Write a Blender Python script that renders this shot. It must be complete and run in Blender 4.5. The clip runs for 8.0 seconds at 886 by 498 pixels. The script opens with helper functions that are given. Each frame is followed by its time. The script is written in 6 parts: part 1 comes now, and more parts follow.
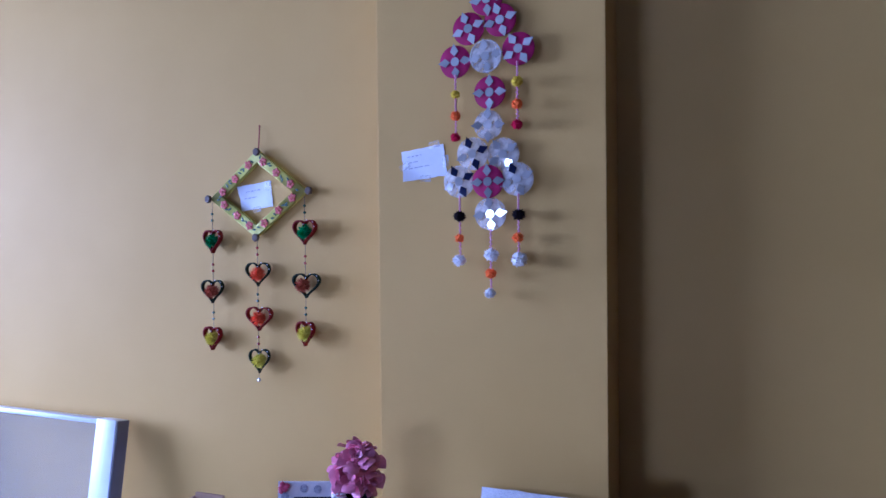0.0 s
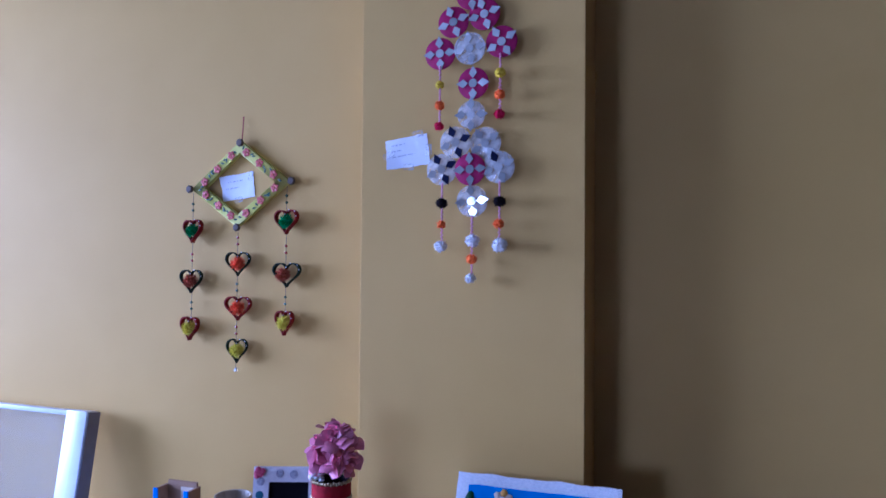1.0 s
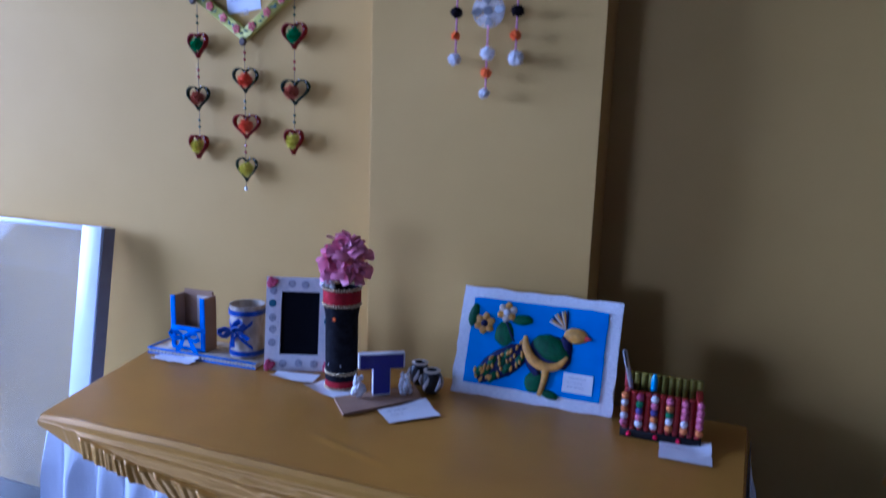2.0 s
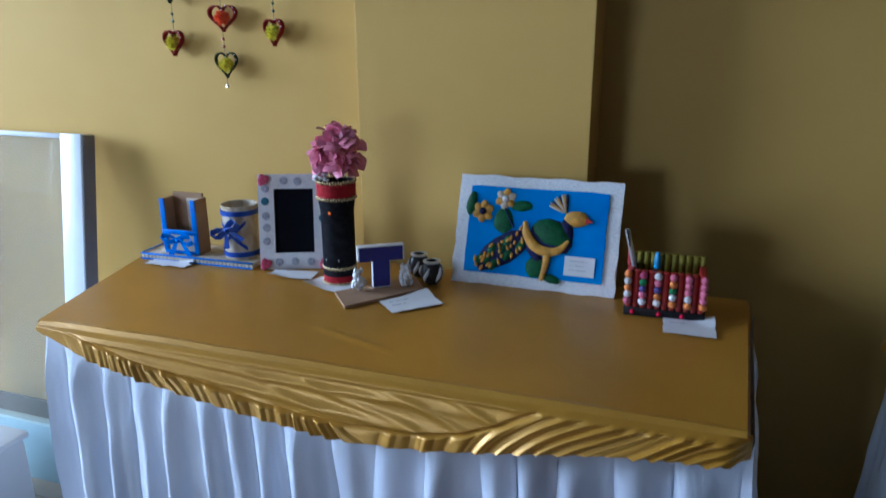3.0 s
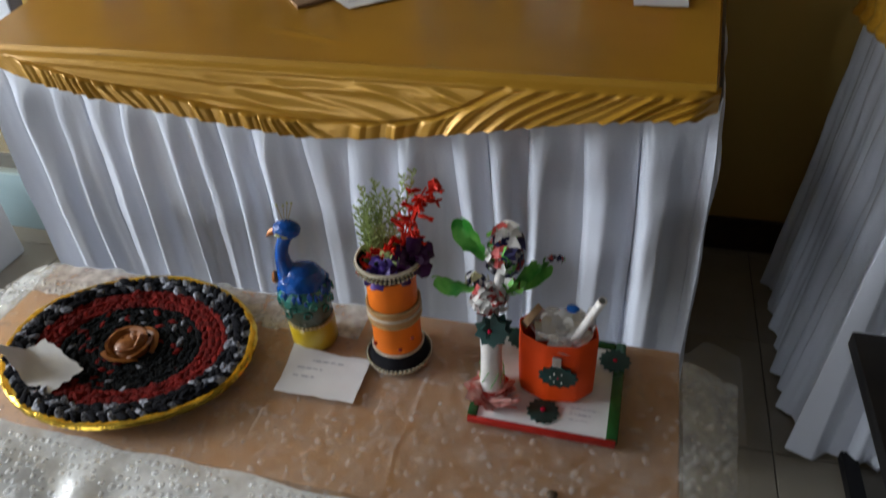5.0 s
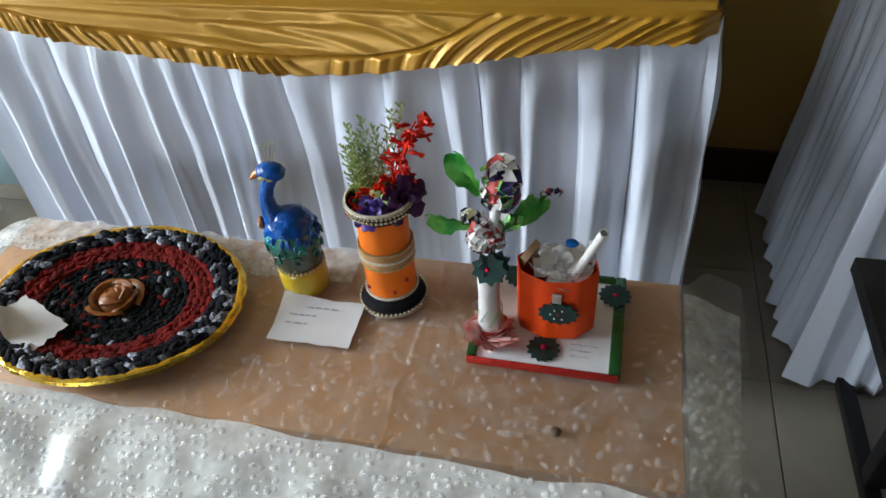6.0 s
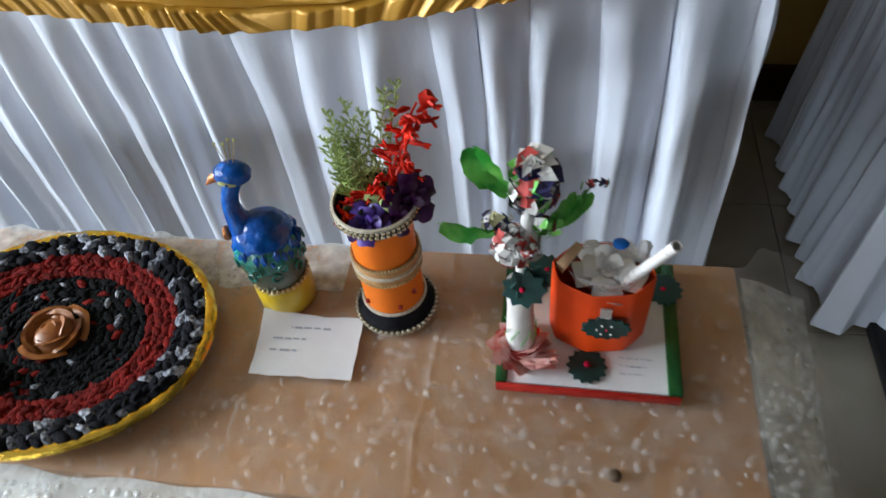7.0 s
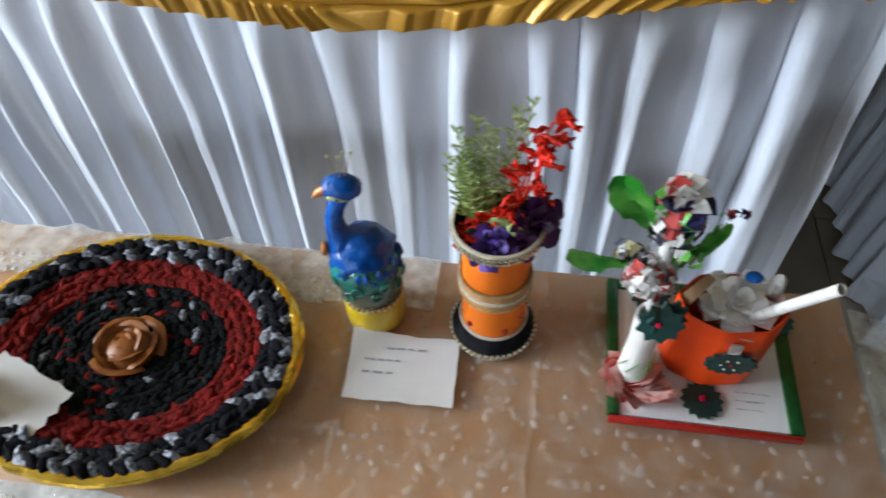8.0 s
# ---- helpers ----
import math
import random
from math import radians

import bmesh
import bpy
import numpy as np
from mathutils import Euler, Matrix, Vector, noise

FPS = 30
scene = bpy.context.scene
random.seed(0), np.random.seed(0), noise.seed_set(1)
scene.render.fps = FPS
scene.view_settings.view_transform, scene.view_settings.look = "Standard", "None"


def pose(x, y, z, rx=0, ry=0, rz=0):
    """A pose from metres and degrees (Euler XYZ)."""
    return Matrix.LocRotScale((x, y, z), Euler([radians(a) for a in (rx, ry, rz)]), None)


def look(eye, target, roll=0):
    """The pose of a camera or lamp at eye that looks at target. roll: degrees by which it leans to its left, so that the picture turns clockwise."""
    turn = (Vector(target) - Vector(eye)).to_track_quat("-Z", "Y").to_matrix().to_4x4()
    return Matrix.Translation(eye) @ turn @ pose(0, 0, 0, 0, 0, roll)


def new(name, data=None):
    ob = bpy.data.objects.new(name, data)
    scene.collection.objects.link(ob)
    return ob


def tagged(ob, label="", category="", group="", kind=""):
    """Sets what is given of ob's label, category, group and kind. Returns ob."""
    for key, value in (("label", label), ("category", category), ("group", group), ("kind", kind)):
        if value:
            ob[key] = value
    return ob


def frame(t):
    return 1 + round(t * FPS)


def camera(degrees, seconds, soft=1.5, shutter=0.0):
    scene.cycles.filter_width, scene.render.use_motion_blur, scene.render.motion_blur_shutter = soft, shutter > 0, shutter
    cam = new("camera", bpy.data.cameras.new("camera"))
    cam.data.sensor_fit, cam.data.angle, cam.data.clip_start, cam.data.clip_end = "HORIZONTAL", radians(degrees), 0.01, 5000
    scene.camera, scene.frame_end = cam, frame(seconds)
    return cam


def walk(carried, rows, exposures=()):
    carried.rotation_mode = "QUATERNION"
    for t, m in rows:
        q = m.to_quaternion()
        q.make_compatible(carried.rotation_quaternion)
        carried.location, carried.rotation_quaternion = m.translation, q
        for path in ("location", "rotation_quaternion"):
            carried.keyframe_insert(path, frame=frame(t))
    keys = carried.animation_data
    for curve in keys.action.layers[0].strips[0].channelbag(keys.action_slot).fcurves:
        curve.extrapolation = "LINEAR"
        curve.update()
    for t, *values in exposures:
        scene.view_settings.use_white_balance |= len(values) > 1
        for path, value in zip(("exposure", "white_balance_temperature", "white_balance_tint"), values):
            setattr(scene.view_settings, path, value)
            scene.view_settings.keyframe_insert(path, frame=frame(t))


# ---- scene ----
cam = camera(64.2, 8.0, shutter=0.5)
PATH = [
    (0, (-0.068, -0.879, 1.487), (-0.822, 0.973, 1.457), -0.6),
    (0.5, (-0.067, -0.877, 1.442), (-0.786, 0.989, 1.456), 0.2),
    (1, (-0.078, -0.911, 1.395), (-0.757, 0.969, 1.447), 0.5),
    (1.5, (-0.084, -0.921, 1.337), (-0.783, 0.948, 1.201), 1.2),
    (2, (-0.084, -0.906, 1.303), (-0.767, 0.943, 0.96), 2.0),
    (2.2, (-0.086, -0.896, 1.291), (-0.755, 0.942, 0.876), 1.2),
    (3.3, (-0.111, -0.884, 1.246), (-0.705, 0.902, 0.57), -1.1),
    (3.5, (-0.111, -0.879, 1.242), (-0.666, 0.892, 0.497), -1.8),
    (4, (-0.099, -0.887, 1.207), (-0.58, 0.866, 0.375), -1.7),
    (4.3, (-0.094, -0.883, 1.187), (-0.566, 0.785, 0.19), -0.8),
    (4.5, (-0.098, -0.899, 1.178), (-0.578, 0.74, 0.139), -1.7),
    (5, (-0.106, -0.914, 1.158), (-0.571, 0.607, -0.054), -3.7),
    (6.3, (-0.133, -0.875, 1.129), (-0.519, 0.527, -0.245), -5.5),
    (6.5, (-0.152, -0.837, 1.127), (-0.5, 0.529, -0.293), -5.4),
    (7, (-0.213, -0.714, 1.096), (-0.501, 0.54, -0.435), -7.0),
    (7.5, (-0.263, -0.654, 1.092), (-0.512, 0.547, -0.488), -5.7),
    (8, (-0.355, -0.679, 1.097), (-0.564, 0.55, -0.467), -2.6),
]
EXPOSURES = [(0.0, -0.24, 4200, 41), (1.0, -0.24, 4150, 40), (1.5, -0.32, 4120, 35), (2.2, -0.48, 4120, 34), (3.3, -0.14, 5150, 5), (3.6, -0.02, 5250, 6), (4.0, 0.3, 5950, 9), (4.5, -0.05, 6350, 12), (5.0, -0.42, 6700, 12), (6.3, 0.22, 6350, 8), (7.0, 0.22, 6380, 9), (8.0, 0.17, 6400, 9)]
walk(cam, [(t, look(eye, target, roll)) for t, eye, target, roll in PATH], EXPOSURES)


# ---- light ----
world = bpy.data.worlds.new("sky")
scene.world = world
world.use_nodes = True
wn = world.node_tree
sky = wn.nodes.new("ShaderNodeTexSky")
sky.sky_type, sky.sun_disc = "NISHITA", False
sky.sun_elevation, sky.sun_rotation = radians(50), radians(200)
wn.links.new(sky.outputs[0], wn.nodes["Background"].inputs[0])
wn.nodes["Background"].inputs[1].default_value = 0.12

WEST, SOUTH = -4.4, -6.4        # inner faces of the window walls
WIN_Y0, WIN_Y1, WIN_Z0, WIN_Z1 = -2.05, 0.2, 0.9, 2.5
SW_X0, SW_X1, SW_Z0, SW_Z1 = -4.3, -2.5, 0.3, 1.6


def window_light(size_x, size_y, watts, at, target):
    """Sky light standing in a window's opening."""
    la = bpy.data.lights.new("window_light", "AREA")
    la.shape, la.size, la.size_y, la.energy, la.color = "RECTANGLE", size_x, size_y, watts, (0.86, 0.94, 1.0)
    new("window_light", la).matrix_world = look(at, target)


window_light(WIN_Y1 - WIN_Y0, WIN_Z1 - WIN_Z0, 285, (WEST - 0.25, (WIN_Y0 + WIN_Y1) / 2, (WIN_Z0 + WIN_Z1) / 2), (-1.2, -1.5, -0.9))
window_light(SW_X1 - SW_X0, SW_Z1 - SW_Z0, 76, ((SW_X0 + SW_X1) / 2, SOUTH - 0.25, (SW_Z0 + SW_Z1) / 2), (-1.6, 0, 0.9))


# ---- materials ----
def mat(name, color, rough=0.6, metal=0.0, color2=None, scale=20.0, bump=0.0, bscale=None, spec=0.5,
        sheen=0.0, coat=0.0, island=0.0, objrand=0.0, stretch=(1, 1, 1), detail=4.0, trans=0.0, alpha=1.0):
    m = bpy.data.materials.new(name)
    m.use_nodes = True
    nt = m.node_tree
    b = nt.nodes["Principled BSDF"]
    b.inputs["Roughness"].default_value = rough
    b.inputs["Metallic"].default_value = metal
    b.inputs["Specular IOR Level"].default_value = spec
    b.inputs["Sheen Weight"].default_value = sheen
    b.inputs["Coat Weight"].default_value = coat
    b.inputs["Coat Roughness"].default_value = 0.15
    b.inputs["Transmission Weight"].default_value = trans
    b.inputs["Alpha"].default_value = alpha
    c1 = (*color, 1)
    c2 = (*(color2 or [min(1, c * 0.82) for c in color]), 1)
    tc = nt.nodes.new("ShaderNodeTexCoord")
    mp = nt.nodes.new("ShaderNodeMapping")
    mp.inputs["Scale"].default_value = stretch
    nt.links.new(tc.outputs["Object"], mp.inputs["Vector"])
    n1 = nt.nodes.new("ShaderNodeTexNoise")
    n1.inputs["Scale"].default_value, n1.inputs["Detail"].default_value = scale, detail
    nt.links.new(mp.outputs[0], n1.inputs["Vector"])
    ramp = nt.nodes.new("ShaderNodeValToRGB")
    ramp.color_ramp.elements[0].position, ramp.color_ramp.elements[1].position = 0.35, 0.65
    ramp.color_ramp.elements[0].color, ramp.color_ramp.elements[1].color = c2, c1
    nt.links.new(n1.outputs[0], ramp.inputs[0])
    out = ramp.outputs[0]
    if island or objrand:
        hsv = nt.nodes.new("ShaderNodeHueSaturation")
        mr = nt.nodes.new("ShaderNodeMapRange")
        if island:
            rnd = nt.nodes.new("ShaderNodeNewGeometry").outputs["Random Per Island"]
        else:
            rnd = nt.nodes.new("ShaderNodeObjectInfo").outputs["Random"]
        k = island or objrand
        mr.inputs["To Min"].default_value, mr.inputs["To Max"].default_value = 1 - k, 1 + k
        nt.links.new(rnd, mr.inputs["Value"])
        nt.links.new(mr.outputs[0], hsv.inputs["Value"])
        nt.links.new(out, hsv.inputs["Color"])
        out = hsv.outputs[0]
    nt.links.new(out, b.inputs["Base Color"])
    if bump:
        n2 = nt.nodes.new("ShaderNodeTexNoise")
        n2.inputs["Scale"].default_value, n2.inputs["Detail"].default_value = bscale or scale * 4, 5
        nt.links.new(mp.outputs[0], n2.inputs["Vector"])
        bp = nt.nodes.new("ShaderNodeBump")
        bp.inputs["Strength"].default_value, bp.inputs["Distance"].default_value = bump, 0.004
        nt.links.new(n2.outputs[0], bp.inputs["Height"])
        nt.links.new(bp.outputs[0], b.inputs["Normal"])
    return m


def film(name, white, opacity, rough=0.12, patch=14, lo=0.8, hi=1.2):
    """Clear plastic: mostly see-through, a little milky, glossy."""
    m = bpy.data.materials.new(name)
    m.use_nodes = True
    nt = m.node_tree
    b = nt.nodes["Principled BSDF"]
    b.inputs["Base Color"].default_value, b.inputs["Roughness"].default_value = (*white, 1), rough
    b.inputs["Specular IOR Level"].default_value = 0.6
    t = nt.nodes.new("ShaderNodeBsdfTransparent")
    mix = nt.nodes.new("ShaderNodeMixShader")
    tc = nt.nodes.new("ShaderNodeTexCoord")
    no = nt.nodes.new("ShaderNodeTexNoise")
    no.inputs["Scale"].default_value, no.inputs["Detail"].default_value = patch, 3
    mr = nt.nodes.new("ShaderNodeMapRange")
    mr.inputs["From Min"].default_value, mr.inputs["From Max"].default_value = 0.3, 0.7
    mr.inputs["To Min"].default_value, mr.inputs["To Max"].default_value = opacity * lo, min(1, opacity * hi)
    nt.links.new(tc.outputs["Object"], no.inputs["Vector"])
    nt.links.new(no.outputs[0], mr.inputs["Value"])
    nt.links.new(mr.outputs[0], mix.inputs[0])
    nt.links.new(t.outputs[0], mix.inputs[1])
    nt.links.new(b.outputs[0], mix.inputs[2])
    nt.links.new(mix.outputs[0], nt.nodes["Material Output"].inputs[0])
    return m


M_WALL = mat("wall_paint", (0.54, 0.35, 0.092), 0.7, color2=(0.50, 0.32, 0.078), scale=1.6, bump=0.06, bscale=260, spec=0.2)
# out-of-view walls: dark grey added to absorb bounced light, true colour unknown
M_FARW = mat("dark_unseen_wall", (0.07, 0.07, 0.073), 0.7, scale=2)
# out-of-view ceiling, toned down to weaken the ambient fill
M_CEIL = mat("dim_unseen_ceiling", (0.26, 0.26, 0.26), 0.8, scale=3)
M_BASE = mat("baseboard_stone", (0.05, 0.022, 0.014), 0.3, color2=(0.03, 0.014, 0.01), scale=30)
M_TILE = mat("floor_tile", (0.29, 0.255, 0.20), 0.3, color2=(0.25, 0.22, 0.17), scale=9, objrand=0.05, spec=0.5)
M_GROUT = mat("grout", (0.10, 0.085, 0.07), 0.9, scale=40)
M_GOLD = mat("gold_satin", (0.50, 0.258, 0.024), 0.36, metal=0.26, color2=(0.44, 0.225, 0.022), scale=5, bump=0.05, bscale=160, spec=0.52)
M_WHITE = mat("white_satin", (0.76, 0.81, 0.93), 0.31, color2=(0.71, 0.765, 0.89), scale=6, bump=0.42, bscale=34, sheen=0.1, spec=0.9, stretch=(1, 1, 0.30))
M_BROWN = mat("brown_laminate", (0.51, 0.262, 0.108), 0.42, color2=(0.43, 0.215, 0.088), scale=7, bump=0.04, bscale=60, spec=0.45)
M_FILM = film("bubble_film", (0.92, 0.93, 0.93), 0.11, 0.12, 40, 0.4, 1.7)
M_FOLD = film("bubble_film_folded", (0.93, 0.95, 0.96), 0.74, 0.2, 70, 0.8, 1.2)
M_BUBW = film("bubble_skin_over_folds", (0.97, 0.98, 0.98), 0.30, 0.08, 150, 0.4, 1.6)
M_SIDE = film("loose_bubble_film", (0.90, 0.93, 0.94), 0.42, 0.15, 45, 0.5, 1.6)
M_BUB = film("bubble_skin", (0.95, 0.96, 0.97), 0.09, 0.05, 90, 0.1, 2.6)
M_PAPER = mat("white_paper", (0.80, 0.805, 0.825), 0.7, color2=(0.75, 0.755, 0.78), scale=25, bump=0.1, bscale=45)
M_INK = mat("pencil_ink", (0.42, 0.43, 0.50), 0.8)
M_ALU = mat("white_frame", (0.80, 0.83, 0.86), 0.28, color2=(0.74, 0.77, 0.81), scale=8)
M_ALUSIDE = mat("frame_side", (0.16, 0.16, 0.20), 0.4, color2=(0.13, 0.13, 0.17), scale=12)
M_CARD = mat("cardboard", (0.36, 0.22, 0.12), 0.85, color2=(0.31, 0.185, 0.10), scale=18, bump=0.1, bscale=90)
M_BLACK = mat("black_paint", (0.008, 0.008, 0.009), 0.5, color2=(0.014, 0.013, 0.013), scale=20, spec=0.2)
# not fully metallic: the pale grey stands in for a bright room's reflection
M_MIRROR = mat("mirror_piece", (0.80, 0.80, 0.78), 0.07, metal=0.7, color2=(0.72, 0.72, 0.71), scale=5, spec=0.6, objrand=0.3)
M_MAGENTA = mat("magenta_card", (0.34, 0.008, 0.085), 0.6, spec=0.2, color2=(0.28, 0.007, 0.068), scale=30, island=0.1)
M_SILK = film("frosted_plastic", (0.84, 0.84, 0.82), 0.36, 0.15, 60, 0.5, 1.4)
M_PINKTHREAD = mat("pink_beads", (0.62, 0.16, 0.30), 0.4, color2=(0.75, 0.45, 0.52), scale=400)
M_THREAD = mat("dark_thread", (0.12, 0.09, 0.07), 0.7)
M_REDTHREAD = mat("red_cord", (0.28, 0.03, 0.02), 0.7)


def yarn(name, c):
    return mat(name, c, 0.9, color2=[x * 0.85 for x in c], scale=260, bump=0.15, bscale=420, spec=0.1)


Y_YEL, Y_ORG, Y_RED = yarn("yellow_wool", (0.80, 0.60, 0.03)), yarn("orange_wool", (1.0, 0.20, 0.03)), yarn("crimson_wool", (0.60, 0.012, 0.06))
Y_BLK, Y_WHT = yarn("black_wool", (0.012, 0.008, 0.01)), yarn("white_wool", (0.92, 0.91, 0.90))
Y_GRN, Y_LIME = yarn("green_wool", (0.03, 0.32, 0.09)), yarn("lime_wool", (0.82, 0.74, 0.06))
Y_COR = yarn("coral_wool", (0.90, 0.16, 0.05))
Y_RUST = yarn("rust_wool", (0.50, 0.13, 0.06))


# ---- mesh helpers ----
def thing(name, at, label, category, group="", kind="", rz=0.0):
    e = new(name)
    e.empty_display_size = 0.02
    e.matrix_world = pose(*at, 0, 0, rz)
    return tagged(e, label, category, group, kind)


def finish(bm, name, material, smooth=True):
    me = bpy.data.meshes.new(name)
    bm.normal_update()
    bm.to_mesh(me)
    bm.free()
    for m in (material if isinstance(material, (list, tuple)) else [material]):
        me.materials.append(m)
    if smooth:
        me.polygons.foreach_set("use_smooth", [True] * len(me.polygons))
        me.set_sharp_from_angle(angle=radians(40))
    return me


def part(name, bm, material, parent, label="", m=None, smooth=True):
    ob = new(name, finish(bm, name, material, smooth))
    ob.parent = parent
    if m is not None:
        ob.matrix_local = m
    if label:
        ob["label"] = label
    return ob


def box(bm, x0, x1, y0, y1, z0, z1, m=None, bevel=0.0, mi=0):
    r = bmesh.ops.create_cube(bm, size=1)
    vs = r["verts"]
    for v in vs:
        v.co = Vector(((x0 + x1) / 2 + v.co.x * (x1 - x0), (y0 + y1) / 2 + v.co.y * (y1 - y0), (z0 + z1) / 2 + v.co.z * (z1 - z0)))
    fs = set(f for v in vs for f in v.link_faces)
    if bevel:
        es = list(set(e for v in vs for e in v.link_edges))
        r = bmesh.ops.bevel(bm, geom=es, offset=bevel, segments=2, affect="EDGES", profile=0.5)
        fs = set(r["faces"]) | set(f for f in fs if f.is_valid)
        vs = list(set(v for f in fs for v in f.verts))
    for f in fs:
        f.material_index = mi
    if m is not None:
        bmesh.ops.transform(bm, matrix=m, verts=vs)
    return vs


def ball(bm, c, r, s=(1, 1, 1), sub=2, jitter=0.0, m=None, mi=0):
    g = bmesh.ops.create_icosphere(bm, subdivisions=sub, radius=1)
    for v in g["verts"]:
        k = 1 + jitter * noise.noise(v.co * 3 + Vector(c) * 91)
        p = Vector((v.co.x * s[0], v.co.y * s[1], v.co.z * s[2])) * r * k
        if m is not None:
            p = m @ p
        v.co = Vector(c) + p
    for f in set(f for v in g["verts"] for f in v.link_faces):
        f.material_index = mi
    return g["verts"]


def lathe(bm, prof, seg=40, m=None, mi=0, closed=False):
    """Turns a profile of (radius, height) round the z axis."""
    rings = []
    for r, z in prof:
        ring = []
        for i in range(seg):
            a = 2 * math.pi * i / seg
            p = Vector((r * math.cos(a), r * math.sin(a), z))
            ring.append(bm.verts.new(m @ p if m is not None else p))
        rings.append(ring)
    for a, b in zip(rings, rings[1:] + (rings[:1] if closed else [])):
        for i in range(seg):
            j = (i + 1) % seg
            f = bm.faces.new((a[i], a[j], b[j], b[i]))
            f.material_index = mi
    if closed:
        return rings
    for ring, flip in ((rings[0], True), (rings[-1], False)):
        f = bm.faces.new(ring[::-1] if flip else ring)
        f.material_index = mi
    return rings


def tube(bm, pts, radii, seg=8, mi=0, caps=True):
    """A round tube along points, with a radius at each."""
    pts = [Vector(p) for p in pts]
    if not isinstance(radii, (list, tuple)):
        radii = [radii] * len(pts)
    rings = []
    up = Vector((0.0, 0.0, 1.0))
    for i, p in enumerate(pts):
        d = (pts[min(i + 1, len(pts) - 1)] - pts[max(i - 1, 0)]).normalized()
        if i == 0:
            side = d.cross(Vector((1, 0, 0)) if abs(d.dot(up)) > 0.95 else up)
        side = (side - d * side.dot(d)).normalized()
        oth = d.cross(side)
        rings.append([bm.verts.new(p + (side * math.cos(2 * math.pi * k / seg) + oth * math.sin(2 * math.pi * k / seg)) * radii[i]) for k in range(seg)])
    for a, b in zip(rings, rings[1:]):
        for k in range(seg):
            j = (k + 1) % seg
            f = bm.faces.new((a[k], a[j], b[j], b[k]))
            f.material_index = mi
    if caps:
        for ring in (rings[0][::-1], rings[-1]):
            f = bm.faces.new(ring)
            f.material_index = mi
    return rings


def slab(bm, outline, z0, z1, m=None, mi=0):
    """A flat piece of some thickness from its outline in x, y."""
    lo = [bm.verts.new((x, y, z0)) for x, y in outline]
    hi = [bm.verts.new((x, y, z1)) for x, y in outline]
    fs = [bm.faces.new(lo[::-1]), bm.faces.new(hi)]
    n = len(lo)
    for i in range(n):
        fs.append(bm.faces.new((lo[i], lo[(i + 1) % n], hi[(i + 1) % n], hi[i])))
    for f in fs:
        f.material_index = mi
    if m is not None:
        bmesh.ops.transform(bm, matrix=m, verts=lo + hi)


def sheet(bm, nu, nv, fn, mi=0):
    """A grid of points fn(u, v), u and v from 0 to 1."""
    g = [[bm.verts.new(fn(i / nu, j / nv)) for j in range(nv + 1)] for i in range(nu + 1)]
    for i in range(nu):
        for j in range(nv):
            f = bm.faces.new((g[i][j], g[i + 1][j], g[i + 1][j + 1], g[i][j + 1]))
            f.material_index = mi
    return g


def smooth01(t):
    t = max(0.0, min(1.0, t))
    return t * t * (3 - 2 * t)


def nz(x, y=0.0, z=0.0):
    return noise.noise(Vector((x, y, z)))


# ---- the room ----
LEFT_Y, PIL_Y, RIGHT_Y = 0.65, 0.545, 0.69
PIL_X0, PIL_X1 = -0.805, -0.295
EAST, CEIL = 4.2, 2.9


def setting(name, bm, material, label, category):
    return tagged(new(name, finish(bm, name, material, False)), label, category, kind="structure")


bm = bmesh.new()
box(bm, WEST - 0.2, PIL_X0, LEFT_Y, LEFT_Y + 0.2, 0, CEIL)
setting("wall_north_left", bm, M_WALL, "ochre painted plaster wall with a slight sheen", "wall")
bm = bmesh.new()
box(bm, PIL_X0, PIL_X1, PIL_Y, RIGHT_Y + 0.16, 0, CEIL, bevel=0.002)
setting("pillar", bm, M_WALL, "ochre painted plaster pillar standing out from the wall", "pillar")
bm = bmesh.new()
box(bm, PIL_X1, EAST + 0.2, RIGHT_Y, RIGHT_Y + 0.16, 0, CEIL)
setting("wall_north_right", bm, M_WALL, "ochre painted plaster wall set back beside the pillar", "wall")
# unseen walls, set far off and dark so little light comes back
bm = bmesh.new()
box(bm, EAST, EAST + 0.2, SOUTH, RIGHT_Y, 0, CEIL)
setting("wall_east", bm, M_FARW, "unseen wall, coloured dark to cut bounced light", "wall")
bm = bmesh.new()
box(bm, WEST, SW_X0, SOUTH - 0.2, SOUTH, 0, CEIL)
box(bm, SW_X1, EAST + 0.2, SOUTH - 0.2, SOUTH, 0, CEIL)
box(bm, SW_X0, SW_X1, SOUTH - 0.2, SOUTH, 0, SW_Z0)
box(bm, SW_X0, SW_X1, SOUTH - 0.2, SOUTH, SW_Z1, CEIL)
setting("wall_south", bm, M_FARW, "unseen wall with a window opening, coloured dark to cut bounced light", "wall")
bm = bmesh.new()
box(bm, WEST - 0.2, WEST, SOUTH - 0.2, WIN_Y0, 0, CEIL)
box(bm, WEST - 0.2, WEST, WIN_Y1, LEFT_Y, 0, CEIL)
box(bm, WEST - 0.2, WEST, WIN_Y0, WIN_Y1, 0, WIN_Z0)
box(bm, WEST - 0.2, WEST, WIN_Y0, WIN_Y1, WIN_Z1, CEIL)
setting("wall_west", bm, M_FARW, "unseen wall with a wide window opening, coloured dark to cut bounced light", "wall")
bm = bmesh.new()
box(bm, WEST - 0.2, EAST + 0.2, SOUTH - 0.2, RIGHT_Y + 0.2, CEIL, CEIL + 0.15)
setting("ceiling", bm, M_CEIL, "unseen ceiling, greyed to lower the fill light", "ceiling")
